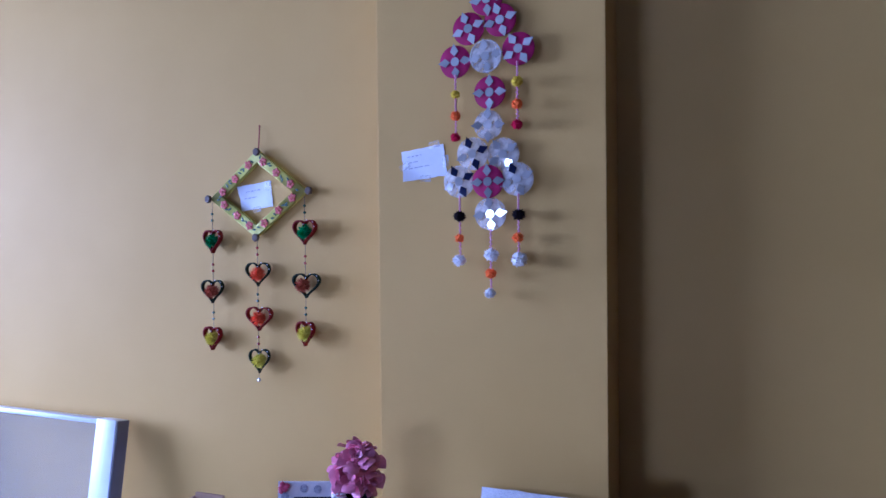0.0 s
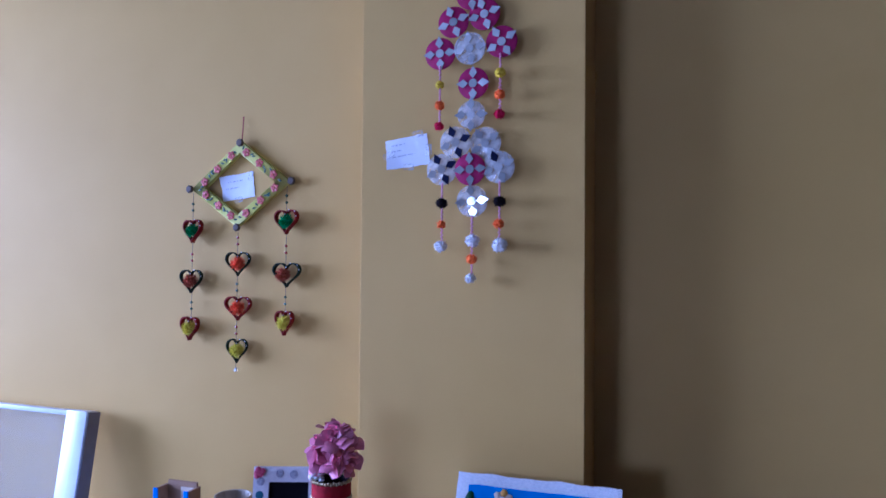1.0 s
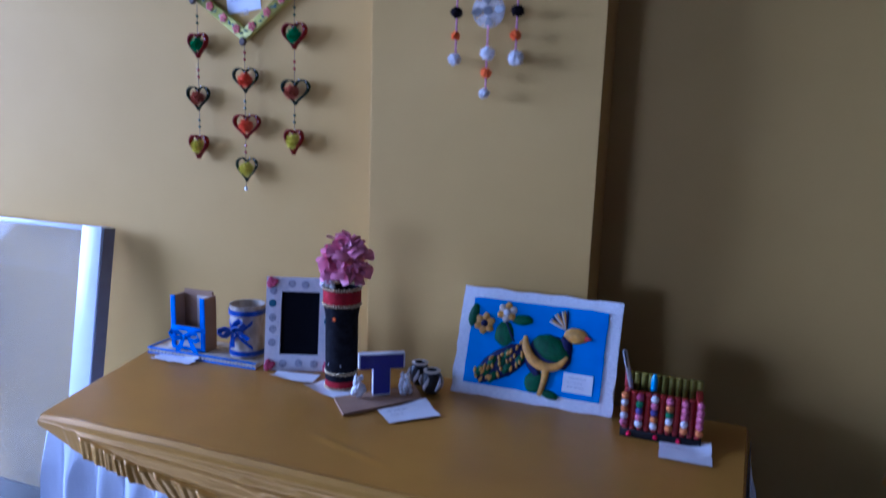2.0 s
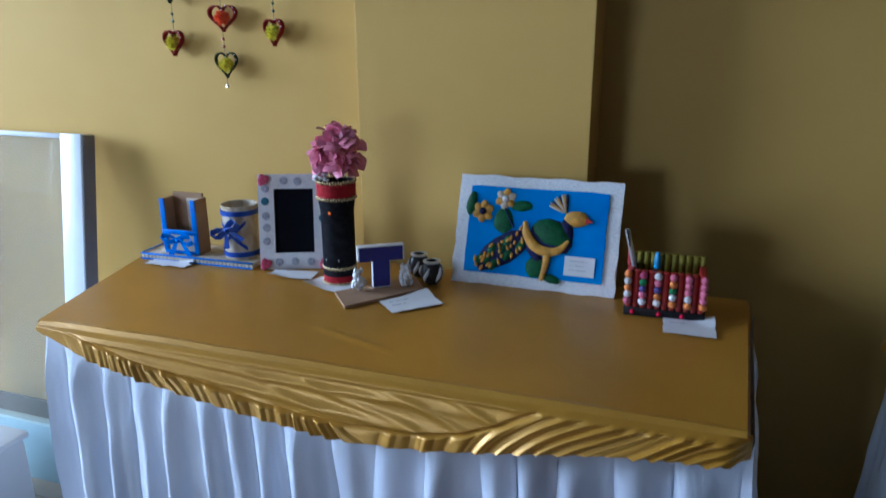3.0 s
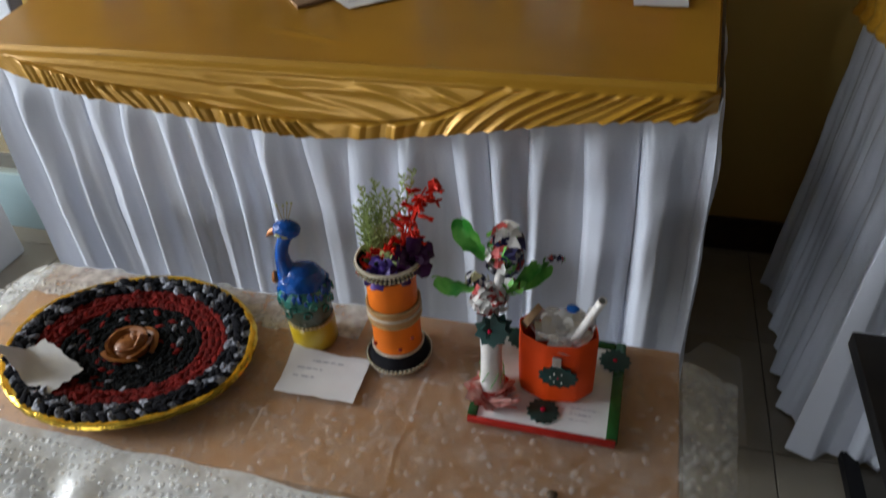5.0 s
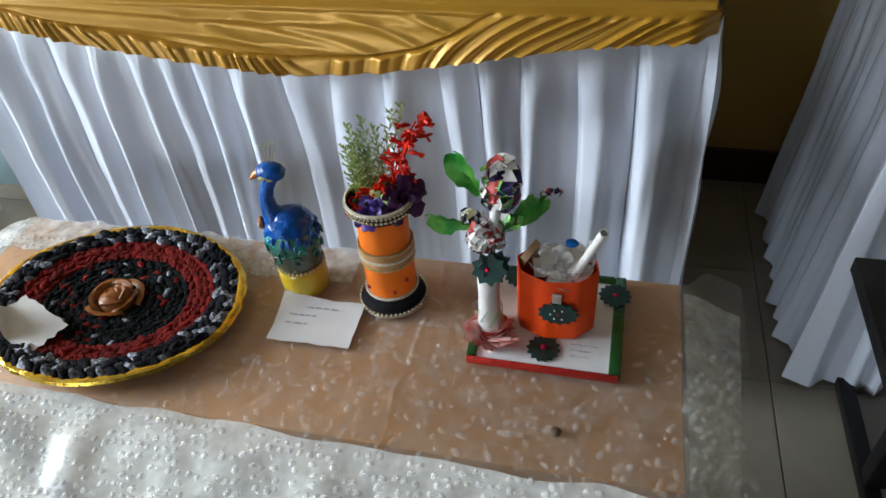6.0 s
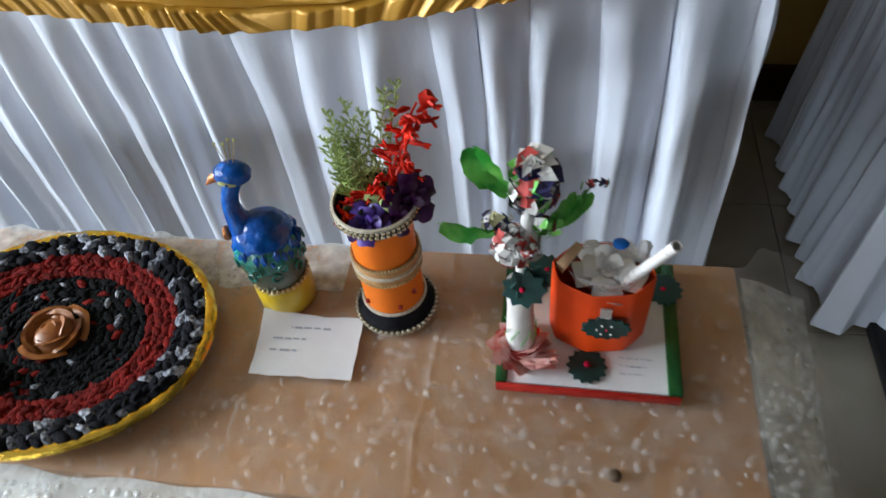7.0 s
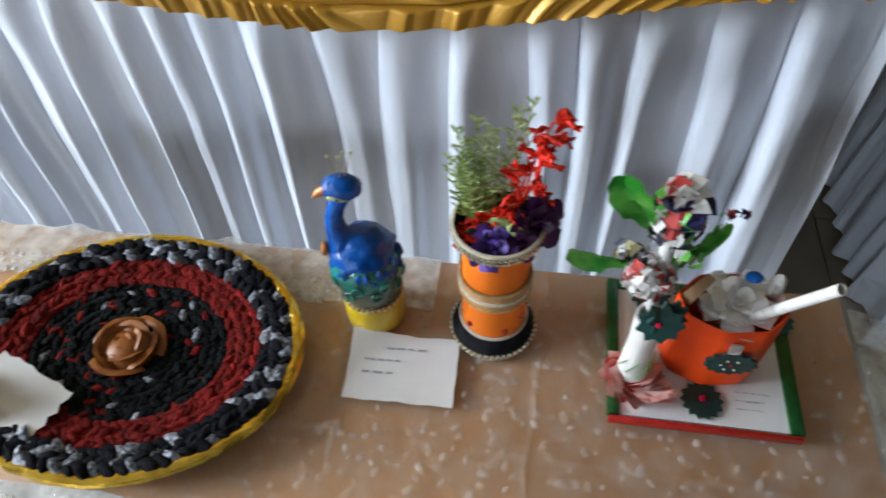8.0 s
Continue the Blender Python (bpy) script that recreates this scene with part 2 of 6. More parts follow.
for nm, x0, x1, y in (("baseboard_left", WEST, PIL_X0, LEFT_Y), ("baseboard_pillar", PIL_X0 - 0.012, PIL_X1 + 0.012, PIL_Y), ("baseboard_right", PIL_X1 + 0.012, EAST, RIGHT_Y)):
    bm = bmesh.new()
    box(bm, x0, x1, y - 0.012, y - 0.0005, 0.0, 0.095, bevel=0.002)
    setting(nm, bm, M_BASE, "dark brown polished stone baseboard", "baseboard")

M_GLASS = mat("window_glass", (0.95, 0.97, 0.97), 0.02, trans=1.0, color2=(0.94, 0.96, 0.97))


def window_unit(name, at, rz, wide, high, bays):
    """A metal window with upright bars; its outside lies towards its own -x."""
    win = thing(name, at, "white metal window with tall glass panes", "window", kind="structure", rz=rz)
    hw = wide / 2
    bm = bmesh.new()
    box(bm, -0.09, -0.05, -hw, -hw + 0.05, 0, high)
    box(bm, -0.09, -0.05, hw - 0.05, hw, 0, high)
    box(bm, -0.09, -0.05, -hw + 0.05, hw - 0.05, 0, 0.05)
    box(bm, -0.09, -0.05, -hw + 0.05, hw - 0.05, high - 0.05, high)
    for k in range(1, bays):
        y = -hw + wide * k / bays
        box(bm, -0.09, -0.05, y - 0.025, y + 0.025, 0.05, high - 0.05)
    part("window_frame", bm, M_ALU, win, smooth=False)
    for k in range(bays):
        y0 = -hw + wide * k / bays
        bm = bmesh.new()
        box(bm, -0.075, -0.07, y0 + 0.027, y0 + wide / bays - 0.027, 0.052, high - 0.052)
        part("pane", bm, M_GLASS, win, smooth=False).visible_shadow = False


window_unit("window_1", (WEST - 0.1, (WIN_Y0 + WIN_Y1) / 2, WIN_Z0), 0, WIN_Y1 - WIN_Y0, WIN_Z1 - WIN_Z0, 3)
window_unit("window_2", ((SW_X0 + SW_X1) / 2, SOUTH - 0.1, SW_Z0), 90, SW_X1 - SW_X0, SW_Z1 - SW_Z0, 2)


# ---- cloth-covered tables ----
def table_frame(parent, x0, x1, y0, y1, top):
    bm = bmesh.new()
    box(bm, x0, x1, y0, y1, top - 0.03, top - 0.006, bevel=0.003)
    part("tabletop", bm, M_CARD, parent, "plain wooden tabletop under the cloth")
    for x in (x0 + 0.04, x1 - 0.04):
        for y in (y0 + 0.04, y1 - 0.04):
            bm = bmesh.new()
            lathe(bm, [(0.016, 0), (0.016, top - 0.03)], 12, Matrix.Translation((x, y, 0)))
            part("leg", bm, M_BLACK, parent)


def pleats(path, top_fn, bottom, count, seed, flare=0.03, depth=0.03, skew=0.0):
    """A pleated skirt along a path of (x, y) corners; the outside lies to the right of the way."""
    rnd = random.Random(seed)
    pts = [Vector((x, y, 0)) for x, y in path]
    lens = [(b - a).length for a, b in zip(pts, pts[1:])]
    total = sum(lens)
    edges = [0.0]
    for i in range(count):
        edges.append(edges[-1] + rnd.uniform(0.72, 1.28))
    edges = [e / edges[-1] * total for e in edges]
    amps = [rnd.uniform(0.6, 1.25) for _ in range(count + 1)]
    lean = [rnd.uniform(-0.012, 0.012) for _ in range(count + 1)]

    def at(s):
        acc = 0
        for a, b, l in zip(pts, pts[1:], lens):
            if s <= acc + l or b is pts[-1]:
                d = (b - a).normalized()
                return a + d * (s - acc), Vector((d.y, -d.x, 0)), d
            acc += l

    def point(u, v):
        s = u * total
        k = max(i for i in range(count) if edges[i] <= s + 1e-9)
        f = (s - edges[k]) / (edges[k + 1] - edges[k])
        p, n, d = at(min(s, total - 1e-6))
        # near a corner the outward way turns smoothly
        q, n2, _ = at(min(total - 1e-6, s + 0.03))
        o, n0, _ = at(max(0, s - 0.03))
        n = (n + n2 + n0).normalized()
        zt = top_fn(s / total)
        z = zt + (bottom - zt) * v
        drop = v
        saw = (0.5 - 0.5 * math.cos(2 * math.pi * f ** (0.62 + 0.10 * math.sin(k * 2.7)))) ** (0.85 + 0.5 * v)
        # the sewn edge of each pleat lies over its neighbour near the top
        if f < 0.07:
            saw -= 0.45 * (1 - f / 0.07) * (1 - 0.75 * v)
        second = (0.16 * math.sin(f * 8.5 + k * 2.1) + 0.10 * math.sin(f * 17 + k * 4.3 + 2 * v)) * smooth01(v * 2) * math.sin(math.pi * f)
        a = depth * (0.45 + 0.55 * drop) * smooth01(v * 7) * amps[k]
        off = a * (saw + second) + flare * drop ** 1.3 + 0.004 * nz(s * 9, v * 4, seed) * smooth01(v * 7) + 0.0032 * nz(s * 38, v * 2.6, seed) * smooth01(v * 5) + 0.0030 * nz(s * 30 + v * 6, v * 9, seed + 5) * smooth01(v * 9) * (1 - 0.8 * smooth01(v * 1.8)) + 0.0016 * (1 - abs(nz(s * 14 + v * 2.5, v * 5, seed + 3)) * 4) * smooth01(v * 6) * (1 - 0.6 * v)
        hem = 0.006 * nz(s * 22, seed) * smooth01((v - 0.9) * 10)
        side = lean[k] * smooth01(v * 3) + 0.012 * v * math.sin(k * 1.7) + skew * v
        return p + n * off + d * side + Vector((0, 0, z + hem))

    bm = bmesh.new()
    sheet(bm, count * 22, 26, point)
    return bm


TOP = 0.75
display_table = thing("display_table", (0, 0, 0), "display table with gold satin top cloth and white pleated satin skirt", "table", "display tables")
table_frame(display_table, -1.185, 0.0, 0.02, 0.5, TOP)
BL_X, BR_X, BACK = -1.335, 0.03, 0.515


def top_cloth(u, v):
    x0, x1 = -1.205 + (BL_X + 1.205) * v, BR_X * v
    x, y = x0 + (x1 - x0) * u, BACK * v
    edge = min(v, 1 - v, u, 1 - u)
    z = TOP + 0.0012 * nz(x * 6, y * 6, 3) + 0.0016 * max(0, nz(x * 3 + y * 9, y * 2, 8)) * smooth01(edge * 12)
    # a long shallow crease runs in from the front edge
    c = abs(y - (0.02 + (-0.35 - x) * 0.33))
    z += 0.0016 * max(0, 1 - c / 0.014) * smooth01((x + 0.74) / 0.08) * smooth01((-0.50 - x) / 0.10)
    z += 0.0040 * math.exp(-((y - 0.006) / 0.006) ** 2) * smooth01(u * 9) * (0.7 + 0.6 * nz(x * 5, 4))
    r = smooth01(1 - v / 0.016)
    return Vector((x, y - 0.002, z - 0.006 * r * r))


bm = bmesh.new()
sheet(bm, 150, 190, top_cloth)
sheet(bm, 2, 60, lambda u, v: Vector((BR_X * v + 0.001 + 0.004 * u, BACK * v, TOP - 0.001 - 0.012 * u)))
sheet(bm, 2, 60, lambda u, v: Vector((-1.205 + (BL_X + 1.205) * v - 0.001 - 0.004 * u, BACK * v, TOP - 0.001 - 0.02 * u)))
part("top_cloth", bm, M_GOLD, display_table, "gold satin cloth stretched over the tabletop")


def swag_drop(u):
    """How far the lower edge of the front swag hangs below the tabletop."""
    return 0.012 + 0.112 * math.sin(math.pi * min(1, u * 1.22) ** 0.8 * 0.5) * (1 - 0.80 * smooth01((u - 0.45) / 0.55)) if u < 0.985 else 0.034


def swag(u, v):
    x = -1.205 + 1.213 * u
    d = swag_drop(u)
    mid = smooth01(u * 7) * smooth01((1 - u) * 30)
    h = d * v                                   # depth below the table's edge
    # a gathered band runs along the hem; towards the far corner its folds climb the whole drop
    band = min(d * 0.94, 0.030 + 0.006 * nz(x * 4, 9) + 0.055 * smooth01((u - 0.66) / 0.2))
    b = (h - (d - band)) / band                 # 0 at the seam, 1 at the hem
    w = smooth01(b / 0.16) * smooth01(u * 6)
    lean = -0.9 + 0.8 * smooth01((u - 0.25) / 0.15) - 1.0 * smooth01((u - 0.43) / 0.05) + 1.1 * smooth01((u - 0.52) / 0.05) + 2.6 * smooth01((u - 0.62) / 0.30)
    pitch = (x - lean * (d - h)) / (0.034 - 0.007 * smooth01((u - 0.5) / 0.2)) + 1.0 * nz(x * 7, h * 5, 1)
    f = pitch % 1.0
    fold = (f / 0.3) ** 0.8 if f < 0.3 else (1 - (f - 0.3) / 0.7) ** 1.3
    gather = 0.0072 * fold * w * max(0.3, 0.9 + 1.1 * nz(math.floor(pitch) * 0.77, h * 14, 7)) + 0.0014 * abs(math.sin(2.7 * math.pi * pitch)) * w
    # long creases fan out from the near corner and sag across the middle
    q = h / (0.035 + 0.115 * min(1, u * 1.7))
    fan = 0.0
    for at, deep, wide in ((0.20, 0.0046, 0.05), (0.44, 0.0056, 0.07), (0.72, 0.0040, 0.05)):
        e = (q - at - 0.05 * nz(u * 4, at * 9)) / wide
        fan += deep * math.exp(-e * e) * (1 - 0.75 * smooth01((u - 0.42) / 0.3))
    g2 = (u - 0.30) * 9.5 - h * 24 + 0.5 * nz(u * 6, h * 15, 4)
    fan += 0.0024 * (0.5 + 0.5 * math.sin(2 * math.pi * g2)) ** 3 * smooth01((u - 0.26) / 0.15) * (1 - smooth01((u - 0.72) / 0.12)) * smooth01(v * 5)
    fan *= (1 - smooth01((b + 0.12) / 0.14)) * smooth01(u * 9)
    seam = 0.0045 * math.exp(-((b + 0.02) / 0.05) ** 2) * smooth01(u * 6) * (1 - smooth01((u - 0.70) / 0.12))
    edge = 0.0030 * math.exp(-((h - 0.007) / 0.004) ** 2)
    tuck = 0.010 * smooth01((v - 0.95) / 0.05)
    y = -0.002 - 0.006 * smooth01(h / 0.006) - (0.018 * v ** 0.8 + fan + gather - seam - tuck + edge) * mid
    z = TOP - 0.005 - h
    if u > 0.97:
        y += 0.014 * ((u - 0.97) / 0.03) ** 2
    return Vector((x, y, z))


bm = bmesh.new()
sheet(bm, 760, 64, swag)
part("swag", bm, M_GOLD, display_table, "gold satin swag gathered into small folds along its hem")

bm = pleats([(-1.325, 0.50), (-1.205, 0.012), (0.012, 0.012), (0.04, 0.50)],
            lambda t: TOP - 0.010 - (0.6 * (swag_drop(0) if t < 0.2275 or t > 0.778 else swag_drop(min(1, max(0, (t * 2.21 - 0.503) / 1.217))))), 0.006, 31, 4, flare=0.004, depth=0.035)
part("skirt", bm, M_WHITE, display_table, "white satin table skirt hanging in deep pleats")

# the neighbouring table
side_table = thing("display_table", (0, 0, 0), "neighbouring table with gold satin top and white pleated skirt", "table", "display tables")
SX, SY0, SY1 = 0.306, 0.085, 0.585
table_frame(side_table, SX + 0.01, 1.45, SY0 + 0.01, SY1 - 0.005, TOP)
bm = bmesh.new()
sheet(bm, 40, 20, lambda u, v: Vector((SX + (1.47 - SX) * u, SY0 + (SY1 - SY0) * v, TOP + 0.0015 * nz(u * 8, v * 5, 2))))
part("top_cloth", bm, M_GOLD, side_table, "gold satin cloth stretched over the tabletop")


def side_swag(u, v):
    # from the far corner along the side and round the front
    if u < 0.3:
        p, n = Vector((SX, SY1 - (SY1 - SY0) * u / 0.3, 0)), Vector((-1, 0, 0))
    else:
        p, n = Vector((SX + (1.47 - SX) * (u - 0.3) / 0.7, SY0, 0)), Vector((0, -1, 0))
    d = 0.085 - 0.035 * smooth01(u / 0.3) + 0.07 * math.sin(math.pi * max(0, (u - 0.3) / 0.7))
    off = 0.004 + 0.012 * v + 0.008 * abs(math.sin(u * 95 + 3 * (1 - v))) * smooth01(v * 2 - 0.6) + 0.004 * math.sin(v * 14 + u * 20) * v
    return p + n * off + Vector((0, 0, TOP - d * v))


bm = bmesh.new()
sheet(bm, 220, 18, side_swag)
part("swag", bm, M_GOLD, side_table, "gold satin swag along the table edge")
bm = pleats([(SX + 0.006, SY1 - 0.02), (SX + 0.004, SY0), (1.47, SY0)], lambda t: TOP - 0.02, 0.008, 28, 9, flare=0.034, depth=0.026, skew=0.0)
part("skirt", bm, M_WHITE, side_table, "white satin table skirt hanging in deep pleats")

# ---- the low table in front ----
LOW = 0.455
low_table = thing("low_table", (-0.5, -0.34, 0), "low table with a brown laminate top", "table")
bm = bmesh.new()
box(bm, -0.5, 0.497, -0.155, 0.15, LOW - 0.028, LOW - 0.003, bevel=0.003)
part("tabletop", bm, M_BROWN, low_table, "worn brown laminate tabletop")
for x in (-0.45, 0.45):
    for y in (-0.12, 0.11):
        bm = bmesh.new()
        box(bm, x - 0.018, x + 0.018, y - 0.018, y + 0.018, 0, LOW - 0.028, bevel=0.003)
        part("leg", bm, M_BLACK, low_table)


def wrap_z(x, y):
    """The height of the bubble wrap over and beside the low table."""
    d = max(0, -0.5 - y, (x - 0.0) * 1.0, -1.0 - x, y + 0.19)
    back = max(0, -0.5 - y)
    side = max(0, x, -1.0 - x)
    z = LOW + 0.0005 + 0.0012 * nz(x * 11, y * 11, 5)
    z -= 0.25 * back ** 1.25 + 1.1 * side ** 1.35
    # crinkles, and the long fold lines of the sheet
    z += 0.0012 * max(0, 1 - abs(nz(x * 21, y * 26, 7)) * 9) * (0.5 + 0.5 * nz(x * 5, y * 6, 3))
    z += 0.0026 * math.exp(-((y + 0.423 + 0.03 * x) / 0.003) ** 2) + 0.0020 * math.exp(-((x + 0.31 - 0.04 * y) / 0.003) ** 2)
    z += (0.010 * nz(x * 9, y * 7, 2) + 0.006 * nz(x * 23, y * 19, 6)) * smooth01(d / 0.05)
    return z


wrap = thing("bubble_wrap", (0, 0, 0), "clear bubble wrap spread over the low brown table", "bubble wrap")
bm = bmesh.new()
sheet(bm, 420, 210, lambda u, v: Vector((-1.12 + 1.202 * u + 0.008 * nz(v * 9, 3) * (1 if u > 0.5 else -1), -0.78 + 0.585 * v + 0.045 * v * smooth01((1.202 * u - 1.12) / 0.04), wrap_z(-1.12 + 1.202 * u, -0.78 + 0.585 * v) + 0.0005)))
part("film", bm, M_FILM, wrap, "thin clear plastic film")
bm = bmesh.new()
sheet(bm, 120, 24, lambda u, v: Vector((-1.12 + 1.16 * u, -0.78 + (0.283 + 0.012 * nz(u * 14, 2) - 0.02 * (u - 0.5)) * v, wrap_z(-1.12 + 1.16 * u, -0.78 + 0.283 * v) - 0.004)))
part("folded_edge", bm, M_FOLD, wrap, "milky folded layers of bubble wrap")
bm = bmesh.new()
sheet(bm, 12, 50, lambda u, v: Vector((0.001 + (0.030 + 0.046 * v) * u + 0.006 * nz(v * 8, 1) * u, -0.78 + 0.575 * v, wrap_z(0.001 + (0.030 + 0.046 * v) * u, -0.78 + 0.575 * v) - 0.004)))
part("loose_edge", bm, M_SIDE, wrap, "clear loose edge hanging over the side")
bm = bmesh.new()
sheet(bm, 12, 50, lambda u, v: Vector((-1.001 - 0.11 * u, -0.78 + 0.58 * v, wrap_z(-1.001 - 0.11 * u, -0.78 + 0.58 * v) - 0.004)))
part("loose_edge", bm, M_SIDE, wrap, "clear loose edge hanging over the side")


bm = bmesh.new()
sheet(bm, 110, 14, lambda u, v: Vector((-1.06 + 0.62 * u, -0.262 + 0.010 * nz(u * 16, 5) + 0.070 * v, wrap_z(-1.06 + 0.62 * u, -0.262 + 0.070 * v) + 0.0012 + 0.0012 * nz(u * 40, v * 6, 8))))
part("doubled_edge", bm, M_SIDE, wrap, "doubled milky strip of bubble wrap")


def bubbles():
    rnd = random.Random(11)
    vs, fs, slots = [], [], []
    rows, pitch = 50, 0.0118
    for j in range(rows):
        for i in range(103):
            x = -1.115 + pitch * (i + 0.5 * (j % 2)) + rnd.uniform(-0.002, 0.002)
            y = -0.775 + pitch * 0.93 * j + rnd.uniform(-0.002, 0.002)
            if x > 0.075 or rnd.random() < (0.3 if y < -0.5 or x < -1 or x > 0 or y > -0.275 and x < -0.52 else 0.62):
                continue
            z, r, h = wrap_z(x, y), rnd.uniform(0.0018, 0.0052), rnd.uniform(0.0006, 0.0026)
            white = y < -0.503 or (y > -0.262 and x < -0.5)
            if white:
                r, h = rnd.uniform(0.0036, 0.0050), rnd.uniform(0.0014, 0.0026)
            n, k = 8, len(vs)
            el, an = rnd.uniform(1.0, 1.25 if white else 2.1), rnd.uniform(0, math.pi)
            tx, ty = rnd.uniform(-0.0012, 0.0012), rnd.uniform(-0.0012, 0.0012)
            for a in range(n):
                c, s = math.cos(a * 2 * math.pi / n), math.sin(a * 2 * math.pi / n)
                c, s = c * el * math.cos(an) - s * math.sin(an), c * el * math.sin(an) + s * math.cos(an)
                vs.append((x + r * c, y + r * s, z))
            for a in range(n):
                c, s = math.cos(a * 2 * math.pi / n), math.sin(a * 2 * math.pi / n)
                c, s = c * el * math.cos(an) - s * math.sin(an), c * el * math.sin(an) + s * math.cos(an)
                vs.append((x + tx + r * 0.7 * c, y + ty + r * 0.7 * s, z + h * (1 + 0.4 * math.sin(a + an))))
            vs.append((x + tx, y + ty, z + h * 1.2))
            for a in range(n):
                b = (a + 1) % n
                fs.append((k + a, k + b, k + n + b, k + n + a))
                fs.append((k + n + a, k + n + b, k + 2 * n))
                slots += [1 if white else 0] * 2
    me = bpy.data.meshes.new("bubble_layer")
    me.from_pydata(vs, [], fs)
    me.materials.append(M_BUB)
    me.materials.append(M_BUBW)
    me.polygons.foreach_set("material_index", slots)
    me.polygons.foreach_set("use_smooth", [True] * len(me.polygons))
    ob = new("bubble_layer", me)
    ob.parent = wrap
    return tagged(ob, "rows of small air bubbles", kind="stuff")


bubbles()


def wpart(name, bm, material, parent, label="", smooth=True):
    """A part whose mesh is given in world metres."""
    ob = new(name, finish(bm, name, material, smooth))
    ob.parent = parent
    base = parent
    inv = Matrix()
    while base is not None:
        inv = inv @ base.matrix_basis.inverted() if base.type == "EMPTY" else inv
        base = base.parent
    ob.matrix_parent_inverse = inv if parent.type == "EMPTY" else Matrix()
    if label:
        ob["label"] = label
    return ob


def pompom(bm, c, r, rnd, squash=1.0, tufts=70, mi=0, core=0.82, thin=0.16):
    """A woolly ball: a rough core with many short tufts."""
    c = Vector(c)
    ball(bm, c, r * core, (1, 1, squash), 2, 0.35, mi=mi)
    for _ in range(tufts):
        d = Vector((rnd.gauss(0, 1), rnd.gauss(0, 1), rnd.gauss(0, 1))).normalized()
        d.z *= squash
        t = d.orthogonal().normalized()
        o = d.cross(t)
        a, k = c + d * r * (core - 0.12), r * thin
        tip = c + d * r * rnd.uniform(0.95, 1.15) + t * r * rnd.uniform(-0.12, 0.12)
        base = [bm.verts.new(a + t * k * math.cos(q) + o * k * math.sin(q)) for q in (0, 2.1, 4.2)]
        v = bm.verts.new(tip)
        for i in range(3):
            bm.faces.new((base[i], base[(i + 1) % 3], v)).material_index = mi


def heart_curve(n=40):
    out = []
    for i in range(n):
        t = 2 * math.pi * i / n
        out.append((16 * math.sin(t) ** 3 / 32, (13 * math.cos(t) - 5 * math.cos(2 * t) - 2 * math.cos(3 * t) - math.cos(4 * t) + 2.5) / 29))
    return out


def bars(bm, m, w, h, lines, rnd, th=0.0012):
    """Rows of short strokes where handwriting cannot be read."""
    for k, frac in enumerate(lines):
        y = h * (0.5 - (k + 0.8) / (len(lines) + 0.8))
        x = -w * 0.36
        end = x + w * 0.74 * frac
        while x < end:
            l = rnd.uniform(0.05, 0.13) * w
            box(bm, x, min(x + l, end), y - th / 2 + rnd.uniform(-0.0006, 0.0006), y + th / 2, 0.0004, 0.0008, m)
            x += l + rnd.uniform(0.015, 0.05) * w


def paper_card(at, w, h, rz, label, lines, seed, m=None, curl=0.004, group="paper labels", jag=0.002):
    """A torn slip of white paper with faint handwriting."""
    rnd = random.Random(seed)
    t = new("paper_label")
    t.empty_display_size = 0.02
    t.matrix_world = m if m is not None else pose(*at, 0, 0, rz)
    tagged(t, label, "paper label", group)
    bm = bmesh.new()
    cx, cy = rnd.choice((-1, 1)), rnd.choice((-1, 1))

    def f(u, v):
        x, y = (u - 0.5) * w, (v - 0.5) * h
        x += jag * nz(v * 7, seed, 1) * (1 if u > 0.5 else -1) * (u in (0, 1))
        y += jag * nz(u * 7, seed, 4) * (v in (0, 1)) + 0.03 * h * (u - 0.5) * (v - 0.5)
        lift = max(0, (u - 0.5) * cx + (v - 0.5) * cy - 0.45) * curl * 4
        return Vector((x, y, 0.0008 + lift + 0.0008 * nz(u * 3, v * 3, seed) ** 2 * 3))
    sheet(bm, 10, 8, f)
    part("sheet", bm, M_PAPER, t)
    if lines:
        bm = bmesh.new()
        bars(bm, Matrix.Translation((-0.04 * w, 0.08 * h, 0.0012)), w * 0.9, h * 0.72, lines, rnd, 0.0019)
        part("handwriting", bm, M_INK, t, "faint grey handwritten strokes", smooth=False)
    return t


# ---- framed glass panel leaning on the wall ----
M_MILK = film("dusty_glass", (0.50, 0.52, 0.46), 0.33, 0.05, 3, 0.85, 1.15)
M_MILK.node_tree.nodes["Principled BSDF"].inputs["Specular IOR Level"].default_value = 0.8
M_RAIL = mat("pale_blue_rail", (0.45, 0.60, 0.63), 0.25, color2=(0.40, 0.54, 0.58), scale=6)
panel = new("framed_glass_panel")
panel.matrix_world = pose(-2.004, 0.405, 0, -9.2)
tagged(panel, "dusty glass panel in a white metal frame leaning against the wall", "glass panel")
PW, PH, PD = 0.375, 1.010, 0.045
for name, x0, x1, z0, z1, m_ in (("stile", PW - 0.072, PW, 0, PH, M_ALU), ("stile", -PW, -PW + 0.072, 0, PH, M_ALU), ("top_rail", -PW + 0.072, PW - 0.072, PH - 0.014, PH - 0.001, M_ALU), ("bottom_rail", -PW + 0.072, PW - 0.072, 0.0, 0.17, M_RAIL)):
    bm = bmesh.new()
    box(bm, x0, x1, 0, PD, z0, z1, bevel=0.003)
    part(name, bm, m_, panel)
bm = bmesh.new()
box(bm, PW + 0.0005, PW + 0.004, 0.004, PD - 0.001, 0.004, PH - 0.002)
